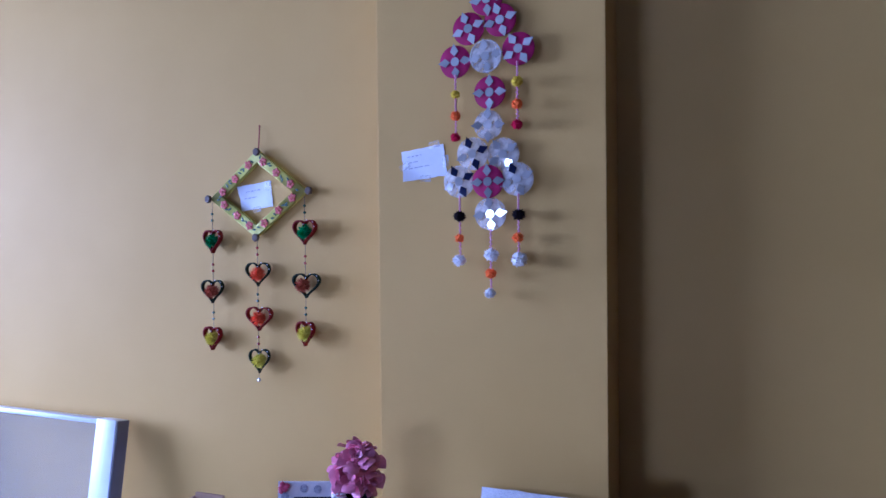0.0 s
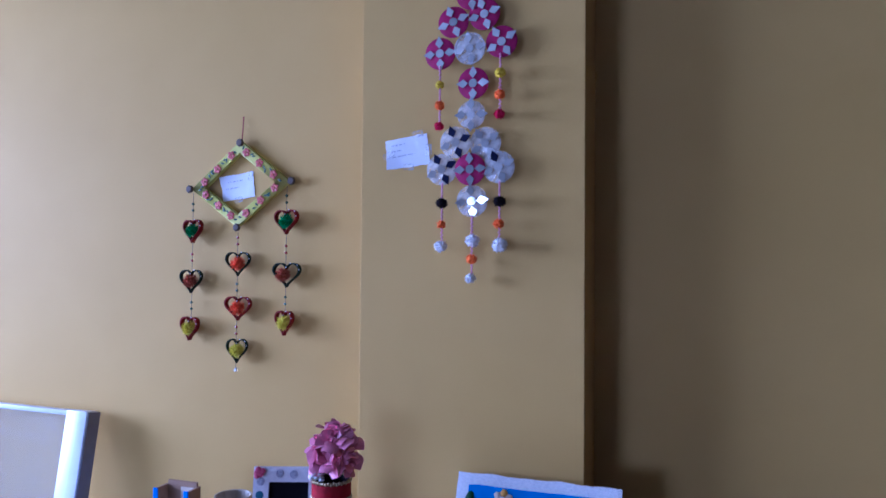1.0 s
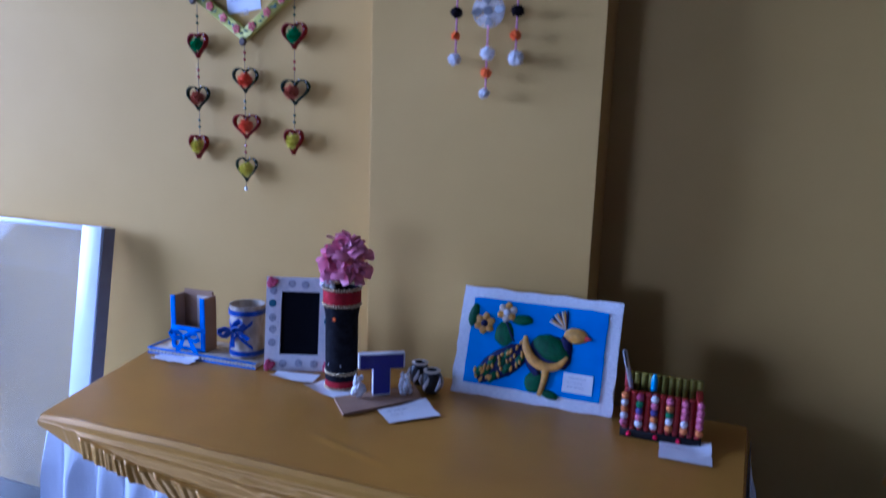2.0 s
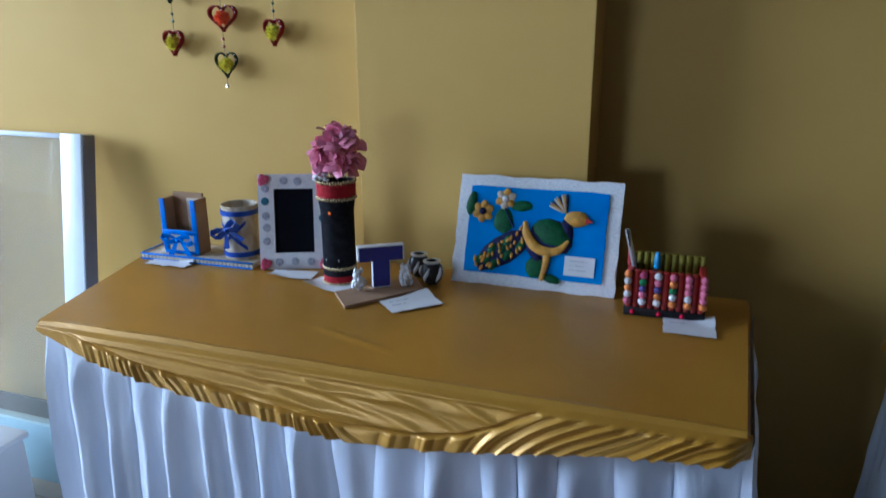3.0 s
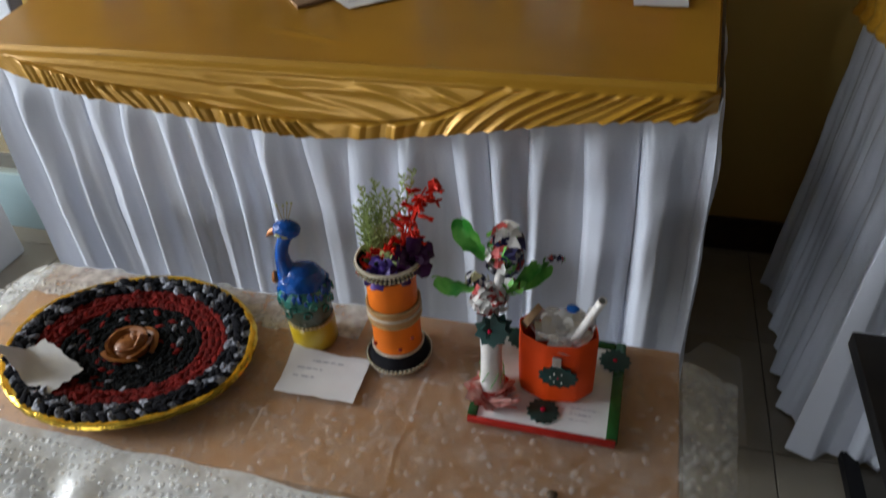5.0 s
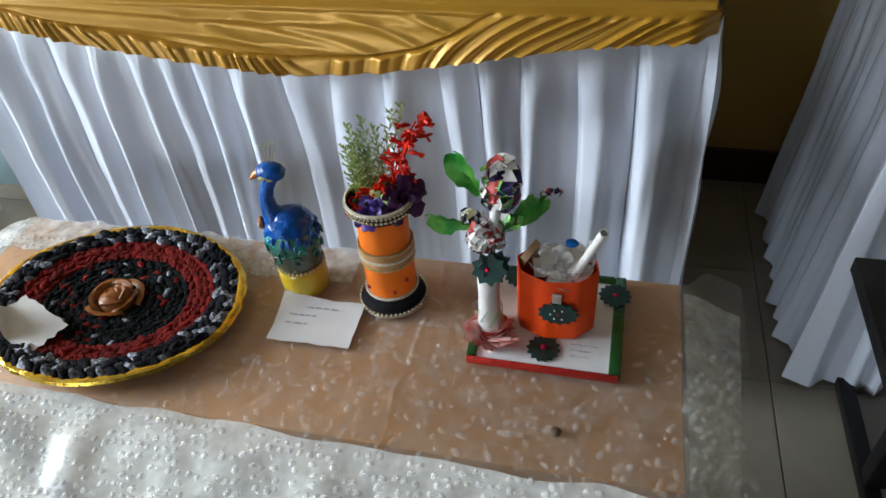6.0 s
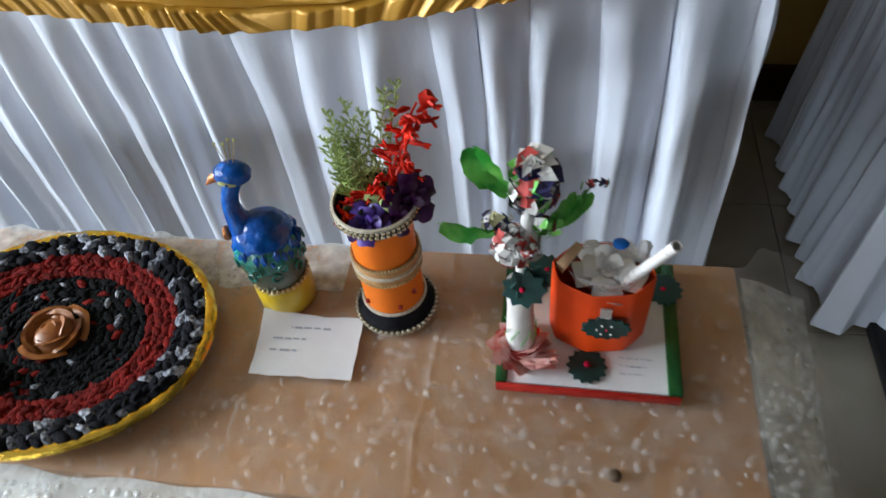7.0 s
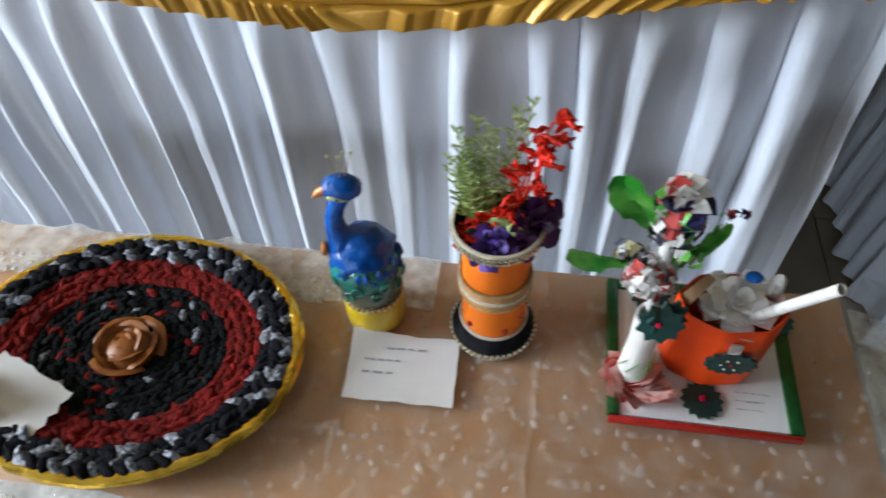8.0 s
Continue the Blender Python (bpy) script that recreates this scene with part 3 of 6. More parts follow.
part("side_strip", bm, M_ALUSIDE, panel, "dark grey side strip", smooth=False)
bm = bmesh.new()
sheet(bm, 30, 50, lambda u, v: Vector((-PW + 0.072 + (2 * PW - 0.144) * u, 0.012 + 0.0005 * nz(u * 2, v * 3, 2), 0.17 + (PH - 0.184) * v)))
part("pane", bm, M_MILK, panel, "dusty pale grey glass pane")

crate = thing("storage_box", (-1.868, 0.195, 0), "pale grey plastic storage box on the floor", "box")
bm = bmesh.new()
box(bm, -0.16, 0.16, -0.11, 0.11, 0, 0.22, bevel=0.012)
part("body", bm, mat("grey_plastic", (0.55, 0.56, 0.56), 0.45, scale=4), crate)
bm = bmesh.new()
box(bm, -0.168, 0.168, -0.118, 0.118, 0.221, 0.24, bevel=0.006)
part("lid", bm, mat("grey_plastic_lid", (0.6, 0.61, 0.61), 0.4, scale=4), crate)

# ---- hanging with hearts ----
M_LIME = mat("lime_painted_wood", (0.64, 0.61, 0.10), 0.55, color2=(0.56, 0.53, 0.08), scale=25, bump=0.1)
M_CORAL = mat("coral_paint", (0.58, 0.11, 0.06), 0.5, color2=(0.42, 0.06, 0.035), scale=80)
M_LEAF = mat("dark_leaf_paint", (0.02, 0.07, 0.02), 0.5, scale=60)
M_RIBR = mat("red_felt", (0.20, 0.010, 0.010), 0.8, spec=0.15, color2=(0.18, 0.008, 0.008), scale=120, bump=0.4)
M_RIBG = mat("dark_green_felt", (0.010, 0.030, 0.016), 0.8, spec=0.15, color2=(0.008, 0.02, 0.012), scale=120, bump=0.4)
M_PEWTER = mat("pewter_disc", (0.12, 0.085, 0.055), 0.5, scale=60, spec=0.25)
M_PEARL = mat("pearl", (0.82, 0.80, 0.76), 0.25, coat=0.5)

HY = LEFT_Y - 0.012
heart_hanging = thing("heart_wall_hanging", (-1.2, HY, 1.12), "lime diamond frame wall hanging with strings of felt hearts", "wall hanging")
corners = [(-1.199, 1.721), (-1.047, 1.610), (-1.205, 1.494), (-1.352, 1.598)]
cen = (-1.2, 1.606)
bm = bmesh.new()
outer = [(x, z) for x, z in corners]
inner = [(cen[0] + (x - cen[0]) * 0.70, cen[1] + (z - cen[1]) * 0.70) for x, z in corners]
for i in range(4):
    j = (i + 1) % 4
    q = [outer[i], outer[j], inner[j], inner[i]]
    lo = [bm.verts.new((x, HY + 0.004, z)) for x, z in q]
    hi = [bm.verts.new((x, HY - 0.007, z)) for x, z in q]
    bm.faces.new(lo)
    bm.faces.new(hi[::-1])
    for a in range(4):
        b = (a + 1) % 4
        bm.faces.new((lo[b], lo[a], hi[a], hi[b]))
bmesh.ops.remove_doubles(bm, verts=bm.verts, dist=1e-5)
bmesh.ops.bevel(bm, geom=[e for e in bm.edges if not e.is_boundary and abs(e.verts[0].co.y - e.verts[1].co.y) < 1e-5 and e.verts[0].co.y < HY - 0.005], offset=0.002, segments=2, affect="EDGES")
diamond = wpart("frame", bm, M_LIME, heart_hanging, "lime green painted wooden diamond frame")
rnd = random.Random(5)
for i in range(4):
    (ax, az), (bx, bz) = corners[i], corners[(i + 1) % 4]
    for f in (0.16, 0.47, 0.80):
        mx, mz = cen[0] + (ax + (bx - ax) * f - cen[0]) * 0.845, cen[1] + (az + (bz - az) * f - cen[1]) * 0.845
        bm = bmesh.new()
        for k in range(5):
            a = k * 1.2566 + f * 3
            ball(bm, (mx + 0.0070 * math.cos(a), HY - 0.0085, mz + 0.0070 * math.sin(a)), 0.0056, (1, 0.4, 1), 1)
        ball(bm, (mx, HY - 0.011, mz), 0.003, (1, 0.6, 1), 1)
        wpart("painted_flower", bm, M_CORAL, diamond, "coral painted flower")
    for f in (0.06, 0.27, 0.33, 0.37, 0.60, 0.65, 0.70, 0.92):
        mx, mz = cen[0] + (ax + (bx - ax) * f - cen[0]) * 0.845, cen[1] + (az + (bz - az) * f - cen[1]) * 0.845
        bm = bmesh.new()
        a = rnd.uniform(0, 3.1)
        ball(bm, (mx + rnd.uniform(-0.006, 0.006), HY - 0.0076, mz + rnd.uniform(-0.006, 0.006)), 0.0068, (1, 0.12, 0.4), 1, m=Matrix.Rotation(a, 3, "Y"))
        wpart("painted_leaf", bm, M_LEAF, diamond, "dark green painted leaf")
for (x, z), dx, dz in zip(corners, (0, 0.004, 0, -0.004), (-0.006, 0, 0, 0)):
    bm = bmesh.new()
    lathe(bm, [(0.011, 0), (0.011, 0.004), (0.008, 0.007)], 7, Matrix.Translation((x + dx, HY - 0.006, z + dz)) @ Matrix.Rotation(radians(90), 4, "X"))
    wpart("corner_disc", bm, M_PEWTER, heart_hanging, "small metallic corner disc")
bm = bmesh.new()
tube(bm, [(-1.199, HY, 1.713), (-1.198, HY + 0.002, 1.745), (-1.197, HY + 0.004, 1.782)], 0.0016, 6)
ball(bm, (-1.197, HY + 0.004, 1.783), 0.003, sub=1)
wpart("cord", bm, M_REDTHREAD, heart_hanging, "dark red hanging cord")
HEARTS = [(-1.342, 1.485, 0, 0, 1.0, 0.55), (-1.345, 1.352, 1, 1, 0.9, 0.35), (-1.347, 1.227, 0, 2, 1.0, 0.6),
          (-1.198, 1.399, 1, 3, 0.95, 0.45), (-1.196, 1.284, 0, 3, 1.15, 0.1), (-1.197, 1.175, 1, 2, 0.8, 0.5),
          (-1.055, 1.506, 0, 0, 1.08, 0.5), (-1.052, 1.372, 1, 1, 1.12, 0.0), (-1.057, 1.251, 0, 2, 0.85, 0.6)]
M_GREYBEAD = mat("green_bead", (0.03, 0.09, 0.05), 0.2, coat=0.4)
M_REDBEAD = mat("red_bead", (0.35, 0.02, 0.02), 0.2, coat=0.4)
for n, (x, z, ring, wool, wide, turn) in enumerate(HEARTS):
    rnd = random.Random(40 + n)
    hc = heart_curve()
    y0 = HY - 0.009
    rot = Matrix.Rotation(0.40 * turn * (1 if n % 2 else -1), 3, "Z")
    bm = bmesh.new()
    rings = []
    for hx, hz in hc:
        row = []
        for sx_, yy in ((1.0, -0.0065), (1.0, 0.0065), (0.90, 0.0065), (0.90, -0.0065)):
            p = rot @ Vector((hx * 0.070 * wide * sx_, yy, hz * 0.062 * sx_))
            row.append(bm.verts.new((x + p.x, y0 + p.y, z + p.z)))
        rings.append(row)
    for a, b in zip(rings, rings[1:] + rings[:1]):
        for k in range(4):
            bm.faces.new((a[k], b[k], b[(k + 1) % 4], a[(k + 1) % 4]))
    heart = wpart("heart", bm, M_RIBG if ring else M_RIBR, heart_hanging, "dark green felt heart ring" if ring else "red felt heart ring")
    bm = bmesh.new()
    pompom(bm, (x - 0.010 * (n == 7) + 0.002 * turn, y0 - 0.003, z + 0.001), 0.0205, rnd, tufts=260, core=0.6, thin=0.09)
    wpart("wool_flower", bm, (Y_GRN, Y_RUST, Y_LIME, Y_COR)[wool], heart, ("green wool flower", "rust red wool flower", "yellow wool flower", "orange wool flower")[wool])
    bm = bmesh.new()
    for a in (0.06, 0.13, 0.2, 0.27):
        hx, hz = hc[int(a * len(hc))]
        p = rot @ Vector((hx * 0.069 * wide, -0.006, hz * 0.062))
        ball(bm, (x + p.x, y0 + p.y, z + p.z), 0.0017, sub=1)
    wpart("pearls", bm, M_PEARL, heart, "tiny white pearls")
for x, zs in ((-1.343, (1.588, 1.51, 1.455, 1.375, 1.325, 1.25)), (-1.2, (1.497, 1.42, 1.372, 1.305, 1.257, 1.198, 1.148, 1.128)), (-1.055, (1.597, 1.53, 1.478, 1.395, 1.345, 1.27))):
    for a, b in zip(zs[::2], zs[1::2]):
        bm = bmesh.new()
        tube(bm, [(x, HY - 0.008, a), (x, HY - 0.009, b)], 0.0007, 5)
        wpart("string", bm, M_THREAD, heart_hanging, "thin dark thread")
    for k, (a, b) in enumerate(zip(zs[::2], zs[1::2])):
        if b < 1.13:
            break
        for o in (-0.008, 0.009):
            bm = bmesh.new()
            ball(bm, (x, HY - 0.009, (a + b) / 2 + o), 0.0042, sub=1)
            wpart("bead", bm, M_REDBEAD if (k + (x == -1.2)) % 2 else M_GREYBEAD, heart_hanging, "small glass bead")
bm = bmesh.new()
lathe(bm, [(0.001, 0), (0.005, 0.002), (0.004, 0.008), (0.001, 0.011)], 10, Matrix.Translation((-1.199, HY - 0.009, 1.121)))
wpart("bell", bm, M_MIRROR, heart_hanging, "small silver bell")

# ---- hanging with mirror discs ----
PY = PIL_Y - 0.012
disc_hanging = thing("mirror_wall_hanging", (-0.535, PY, 1.36), "wall hanging of magenta and pale discs with mirror pieces", "wall hanging")
# x, z, colour (0 magenta, 1 pale), turn of the four mirror pieces, layer
DISCS = [(-0.537, 1.985, 0, 0.1, 1), (-0.577, 1.927, 0, 0.35, 2), (-0.508, 1.938, 0, 0.3, 1), (-0.606, 1.860, 0, 0.05, 3), (-0.468, 1.873, 0, 0.55, 3),
         (-0.537, 1.864, 1, 0.15, 4), (-0.531, 1.790, 0, 0.0, 2), (-0.534, 1.722, 1, 0.0, 3), (-0.568, 1.664, 1, 0.35, 4), (-0.503, 1.660, 1, 0.6, 2),
         (-0.600, 1.607, 1, 0.45, 3), (-0.534, 1.604, 0, 0.05, 5), (-0.472, 1.607, 1, 0.4, 4), (-0.532, 1.537, 1, 0.1, 2)]
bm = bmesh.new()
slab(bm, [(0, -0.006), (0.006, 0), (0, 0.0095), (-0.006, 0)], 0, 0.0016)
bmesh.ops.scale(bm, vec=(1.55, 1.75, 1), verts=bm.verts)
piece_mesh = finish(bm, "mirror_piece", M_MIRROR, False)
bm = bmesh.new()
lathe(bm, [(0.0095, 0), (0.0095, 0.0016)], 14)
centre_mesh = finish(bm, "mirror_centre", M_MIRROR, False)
# same mirror glass; the dark room it reflects is put in as navy colour
M_MIRDARK = mat("mirror_dark_reflection", (0.03, 0.035, 0.10), 0.08, metal=0.6, color2=(0.02, 0.025, 0.07), scale=5)
bm = bmesh.new()
slab(bm, [(0, -0.006), (0.006, 0), (0, 0.0095), (-0.006, 0)], 0, 0.0016)
bmesh.ops.scale(bm, vec=(1.55, 1.75, 1), verts=bm.verts)
dark_reflect_mesh = finish(bm, "dark_reflect_piece", M_MIRDARK, False)
face = Matrix.Rotation(radians(90), 4, "X")
rnd = random.Random(8)
for n, (x, z, pale, turn, layer) in enumerate(DISCS):
    r = 0.0345 if n != 7 else 0.031
    y = PY - 0.0028 * layer
    bm = bmesh.new()
    prof = [(r - 0.001, 0), (r, 0.001), (r, 0.003), (r - 0.001, 0.0035)]
    if n == 5:
        prof = [(r - 0.001, 0), (r, 0.001), (r, 0.006), (r - 0.003, 0.006), (r - 0.004, 0.003)]
    lathe(bm, prof, 36)
    d = new("disc", finish(bm, "disc", M_SILK if pale else M_MAGENTA))
    d.parent = disc_hanging
    tilt = pose(0, 0, 0, rnd.uniform(-2, 2), rnd.uniform(-1.5, 1.5))
    d.matrix_local = disc_hanging.matrix_basis.inverted() @ Matrix.Translation((x, y, z)) @ face @ tilt
    d["label"] = "frosted clear plastic disc" if pale else "magenta card disc"
    # discs whose pieces carry the dark reflection as colour
    navy = n in (8, 10)
    for k in range(4):
        a = turn + k * math.pi / 2
        p = new("mirror_piece", dark_reflect_mesh if (navy and k != 2) or (n == 12 and k == 1) else piece_mesh)
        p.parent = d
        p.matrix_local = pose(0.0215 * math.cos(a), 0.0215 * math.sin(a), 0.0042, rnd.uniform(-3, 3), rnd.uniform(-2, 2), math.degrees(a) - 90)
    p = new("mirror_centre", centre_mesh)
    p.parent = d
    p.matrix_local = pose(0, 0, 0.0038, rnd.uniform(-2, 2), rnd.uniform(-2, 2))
STR = [(-0.604, 1.83, [(1.790, Y_YEL, 0.0105), (1.745, Y_ORG, 0.012), (1.700, Y_RED, 0.0115)]),
       (-0.469, 1.845, [(1.805, Y_YEL, 0.0125), (1.759, Y_ORG, 0.0125), (1.718, Y_RED, 0.0125)]),
       (-0.597, 1.575, [(1.533, Y_BLK, 0.0135), (1.487, Y_ORG, 0.011), (1.440, Y_WHT, 0.0145)]),
       (-0.469, 1.575, [(1.534, Y_BLK, 0.0145), (1.487, Y_ORG, 0.0125), (1.442, Y_WHT, 0.0175)]),
       (-0.529, 1.505, [(1.452, Y_WHT, 0.016), (1.413, Y_ORG, 0.0125), (1.372, Y_WHT, 0.0125)])]
for x, top, poms in STR:
    bm = bmesh.new()
    z = top
    while z > poms[-1][0]:
        ball(bm, (x + 0.001 * math.sin(z * 700), PY - 0.016, z), 0.0026, sub=1)
        z -= 0.0044
    tagged(wpart("bead_string", bm, M_PINKTHREAD, disc_hanging, "string of tiny pink beads"), kind="stuff")
    for k, (z, wool, r) in enumerate(poms):
        bm = bmesh.new()
        pompom(bm, (x + rnd.uniform(-0.002, 0.002), PY - 0.018, z), r, rnd, 0.9, 110)
        wpart("pompom", bm, wool, disc_hanging, wool.name.replace("_", " ") + " pompom")

# slips of paper taped to the wall
wall_face = Matrix.Rotation(radians(90), 4, "X")
slip_a = paper_card(None, 0.102, 0.068, 0, "torn white paper slip taped to the pillar", (0.5, 0.35, 0.8), 3, m=Matrix.Translation((-0.690, PIL_Y - 0.001, 1.652)) @ wall_face @ pose(0, 0, 0, 0, 0, 7), jag=0.002)
slip_b = paper_card(None, 0.100, 0.066, 0, "torn white paper slip taped to the wall", (0.8, 0.6), 6, m=Matrix.Translation((-1.216, LEFT_Y - 0.001, 1.602)) @ wall_face @ pose(0, 0, 0, 0, 0, 7), jag=0.002)
M_TAPE = film("clear_tape", (0.92, 0.93, 0.93), 0.22, 0.1, 90, 0.4, 1.8)
for slip, spots in ((slip_a, ((-0.046, 0.0, 20), (0.030, 0.036, 4), (0.0, -0.034, -8), (0.052, -0.004, 85))), (slip_b, ((0.0, -0.035, 5), (0.044, 0.022, 70)))):
    for x, y, turn in spots:
        bm = bmesh.new()
        sheet(bm, 8, 4, lambda u, v: Vector(((u - 0.5) * 0.026, (v - 0.5) * 0.014 + 0.0015 * nz(u * 9, v), 0.0034 + 0.0008 * nz(u * 5, v * 3, x))))
        part("tape", bm, M_TAPE, slip, "wrinkled clear tape", m=pose(x, y, 0, 0, 0, turn))

# ---- things on the display table ----
M_BLUE = mat("blue_ribbon", (0.004, 0.20, 0.76), 0.45, color2=(0.003, 0.14, 0.60), scale=40, spec=0.3)
M_DBLUE = mat("dark_blue_ribbon", (0.006, 0.055, 0.36), 0.35, scale=40, spec=0.4)
M_HUSK = mat("woven_husk_paper", (0.62, 0.55, 0.44), 0.8, color2=(0.36, 0.29, 0.20), scale=60, bump=0.5, bscale=120, stretch=(1, 1, 0.35))
M_CREAM = mat("cream_card", (0.66, 0.58, 0.46), 0.8, color2=(0.6, 0.52, 0.40), scale=20)


def bow(parent, at, size, m=None, ribbon=M_BLUE):
    """A ribbon bow of two loops and two tails."""
    bm = bmesh.new()
    M0 = Matrix.Translation(at) @ (m or Matrix())
    for s in (-1, 1):
        pts = [(0, 0), (0.35, 0.22), (0.75, 0.26), (0.9, 0.02), (0.6, -0.14), (0, 0)]
        for (a, b), (c, d) in zip(pts, pts[1:]):
            q = [M0 @ Vector((s * a * size, -0.004 - 0.006 * a, b * size - 0.006)), M0 @ Vector((s * c * size, -0.004 - 0.006 * c, d * size - 0.006)),
                 M0 @ Vector((s * c * size, -0.010 - 0.008 * c, d * size + 0.006)), M0 @ Vector((s * a * size, -0.010 - 0.008 * a, b * size + 0.006))]
            bm.faces.new([bm.verts.new(p) for p in q])
        q = [(0, 0), (s * 0.42, -0.9), (s * 0.72, -0.82), (s * 0.16, 0.04)]
        bm.faces.new([bm.verts.new(M0 @ Vector((x * size, -0.005, z * size))) for x, z in q])
    bmesh.ops.remove_doubles(bm, verts=bm.verts, dist=1e-5)
    bmesh.ops.solidify(bm, geom=bm.faces[:], thickness=0.0012)
    ball(bm, M0 @ Vector((0, -0.009, 0)), 0.0065, sub=1)
    return part("bow", bm, ribbon, parent, "blue ribbon bow")


desk_set = thing("desk_organiser", (-1.141, 0.415, TOP + 0.001), "handmade desk organiser of card and husk with blue ribbon trim", "desk organiser", rz=2)
bm = bmesh.new()
box(bm, -0.145, 0.145, -0.05, 0.06, 0, 0.011, bevel=0.002)
tray = part("base", bm, M_HUSK, desk_set, "flat husk-covered base")
bm = bmesh.new()
for k in range(30):
    x = -0.143 + k * 0.0098
    box(bm, x, x + 0.006, -0.0525, -0.0505, 0.001, 0.010)
part("husk_edging", bm, M_CREAM, tray, "pale husk stitching", smooth=False)
bm = bmesh.new()
box(bm, -0.147, 0.147, -0.0535, -0.0475, 0.0115, 0.0145, bevel=0.0008)
box(bm, -0.148, -0.1455, -0.047, 0.06, 0.0115, 0.0145)
box(bm, -0.147, 0.147, -0.0535, -0.0505, 0.0, 0.0035)
part("ribbon_trim", bm, M_BLUE, tray, "blue ribbon edging")
# square open holder
hx0, hx1, hy0, hy1, hz = -0.094, -0.004, -0.025, 0.016, 0.0115
bm = bmesh.new()
box(bm, hx0, hx1, hy0, hy1, hz, hz + 0.004)
box(bm, hx0, hx0 + 0.006, hy0, hy1, hz + 0.004, hz + 0.128)
box(bm, hx1 - 0.006, hx1, hy0, hy1, hz + 0.004, hz + 0.128)
box(bm, hx0 + 0.006, hx1 - 0.006, hy1 - 0.006, hy1, hz + 0.004, hz + 0.137)
box(bm, hx0 + 0.006, hx1 - 0.006, hy0, hy0 + 0.006, hz + 0.004, hz + 0.056)
holder = part("square_holder", bm, M_CARD, desk_set, "brown card holder open at the front", smooth=False)
bm = bmesh.new()
box(bm, hx0 + 0.012, hx1 - 0.012, hy0 - 0.003, hy0 - 0.0005, hz + 0.008, hz + 0.05)
part("front_panel", bm, M_CREAM, holder, "cream card front", smooth=False)
bm = bmesh.new()
for a, b, c, d in ((hx0 - 0.002, hx0 + 0.011, 0.058, 0.13), (hx1 - 0.011, hx1 + 0.002, 0.058, 0.13), (hx0 - 0.003, hx1 + 0.003, 0.047, 0.058), (hx0 - 0.002, hx0 + 0.010, 0.006, 0.047), (hx1 - 0.010, hx1 + 0.002, 0.006, 0.047), (hx0, hx1, 0.001, 0.009)):
    box(bm, a, b, hy0 - 0.006, hy0 - 0.003, hz + c, hz + d, bevel=0.0008)
part("ribbon_trim", bm, M_BLUE, holder, "bright blue ribbon trim")
bm = bmesh.new()
box(bm, hx1 - 0.008, hx1 - 0.0063, hy0 + 0.0065, hy1 - 0.0065, hz + 0.006, hz + 0.125)
box(bm, (hx0 + hx1) / 2 - 0.002, hx1 - 0.0085, hy1 - 0.0085, hy1 - 0.0063, hz + 0.006, hz + 0.125)
part("lining", bm, M_CREAM, holder, "cream card lining", smooth=False)
bow(holder, ((hx0 + hx1) / 2, hy0 - 0.007, hz + 0.036), 0.046)
# round holder
bm = bmesh.new()
rm = Matrix.Translation((0.088, 0.008, 0.0115))
lathe(bm, [(0.040, 0), (0.040, 0.02), (0.0385, 0.06), (0.040, 0.118), (0.041, 0.121), (0.038, 0.121), (0.037, 0.1), (0.037, 0.006)], 40, rm)
rh = part("round_holder", bm, M_HUSK, desk_set, "round husk-covered holder")
bm = bmesh.new()
for z in (0.006, 0.100):
    lathe(bm, [(0.0395, z), (0.0425, z), (0.0425, z + 0.011), (0.0395, z + 0.011)], 36, rm, closed=True)
for s in (-1, 1):
    pts = []
    for k in range(9):
        a = -math.pi / 2 + s * (k / 8 - 0.5) * 1.7
        pts.append(rm @ Vector((0.0418 * math.cos(a), 0.0418 * math.sin(a), 0.02 + 0.062 * k / 8)))
    for p, q in zip(pts, pts[1:]):
        w = Vector((0, 0, 0.009))
        bm.faces.new([bm.verts.new(v) for v in (p, q, q + w, p + w)])
part("ribbon", bm, M_DBLUE, rh, "dark blue ribbon bands")
bow(rh, rm @ Vector((-0.006, -0.041, 0.070)), 0.042, Matrix.Rotation(-0.5, 4, "Y"), M_DBLUE)

# picture frame
M_FRAMEW = mat("white_foam_frame", (0.82, 0.82, 0.84), 0.6, color2=(0.72, 0.73, 0.77), scale=90)
M_PINK = mat("pink_paper_flower", (0.62, 0.08, 0.17), 0.55, color2=(0.48, 0.05, 0.12), scale=60)
M_TEAL = mat("teal_sticker", (0.03, 0.16, 0.24), 0.4, scale=80)
M_GREYP = mat("grey_print", (0.52, 0.54, 0.62), 0.6, color2=(0.26, 0.28, 0.36), scale=220)
M_PHOTO = mat("black_photo", (0.008, 0.009, 0.014), 0.6, spec=0.04, color2=(0.006, 0.006, 0.009), scale=3)
pf = new("photo_frame")
pf.matrix_world = pose(-0.904, 0.403, TOP + 0.001, -11, 0, 21)
tagged(pf, "white craft photo frame with empty black centre and pink flowers", "photo frame")
FW, FH = 0.077, 0.209
bm = bmesh.new()
for a, b, c, d in ((-FW, -FW + 0.034, 0, FH), (FW - 0.034, FW, 0, FH), (-FW + 0.034, FW - 0.034, 0, 0.036), (-FW + 0.034, FW - 0.034, FH - 0.032, FH)):
    box(bm, a, b, 0, 0.008, c, d)
bmesh.ops.remove_doubles(bm, verts=bm.verts, dist=1e-6)
part("border", bm, M_FRAMEW, pf, "white foam border", smooth=False)
bm = bmesh.new()
box(bm, -FW + 0.03, FW - 0.03, 0.0085, 0.0115, 0.03, FH - 0.028)
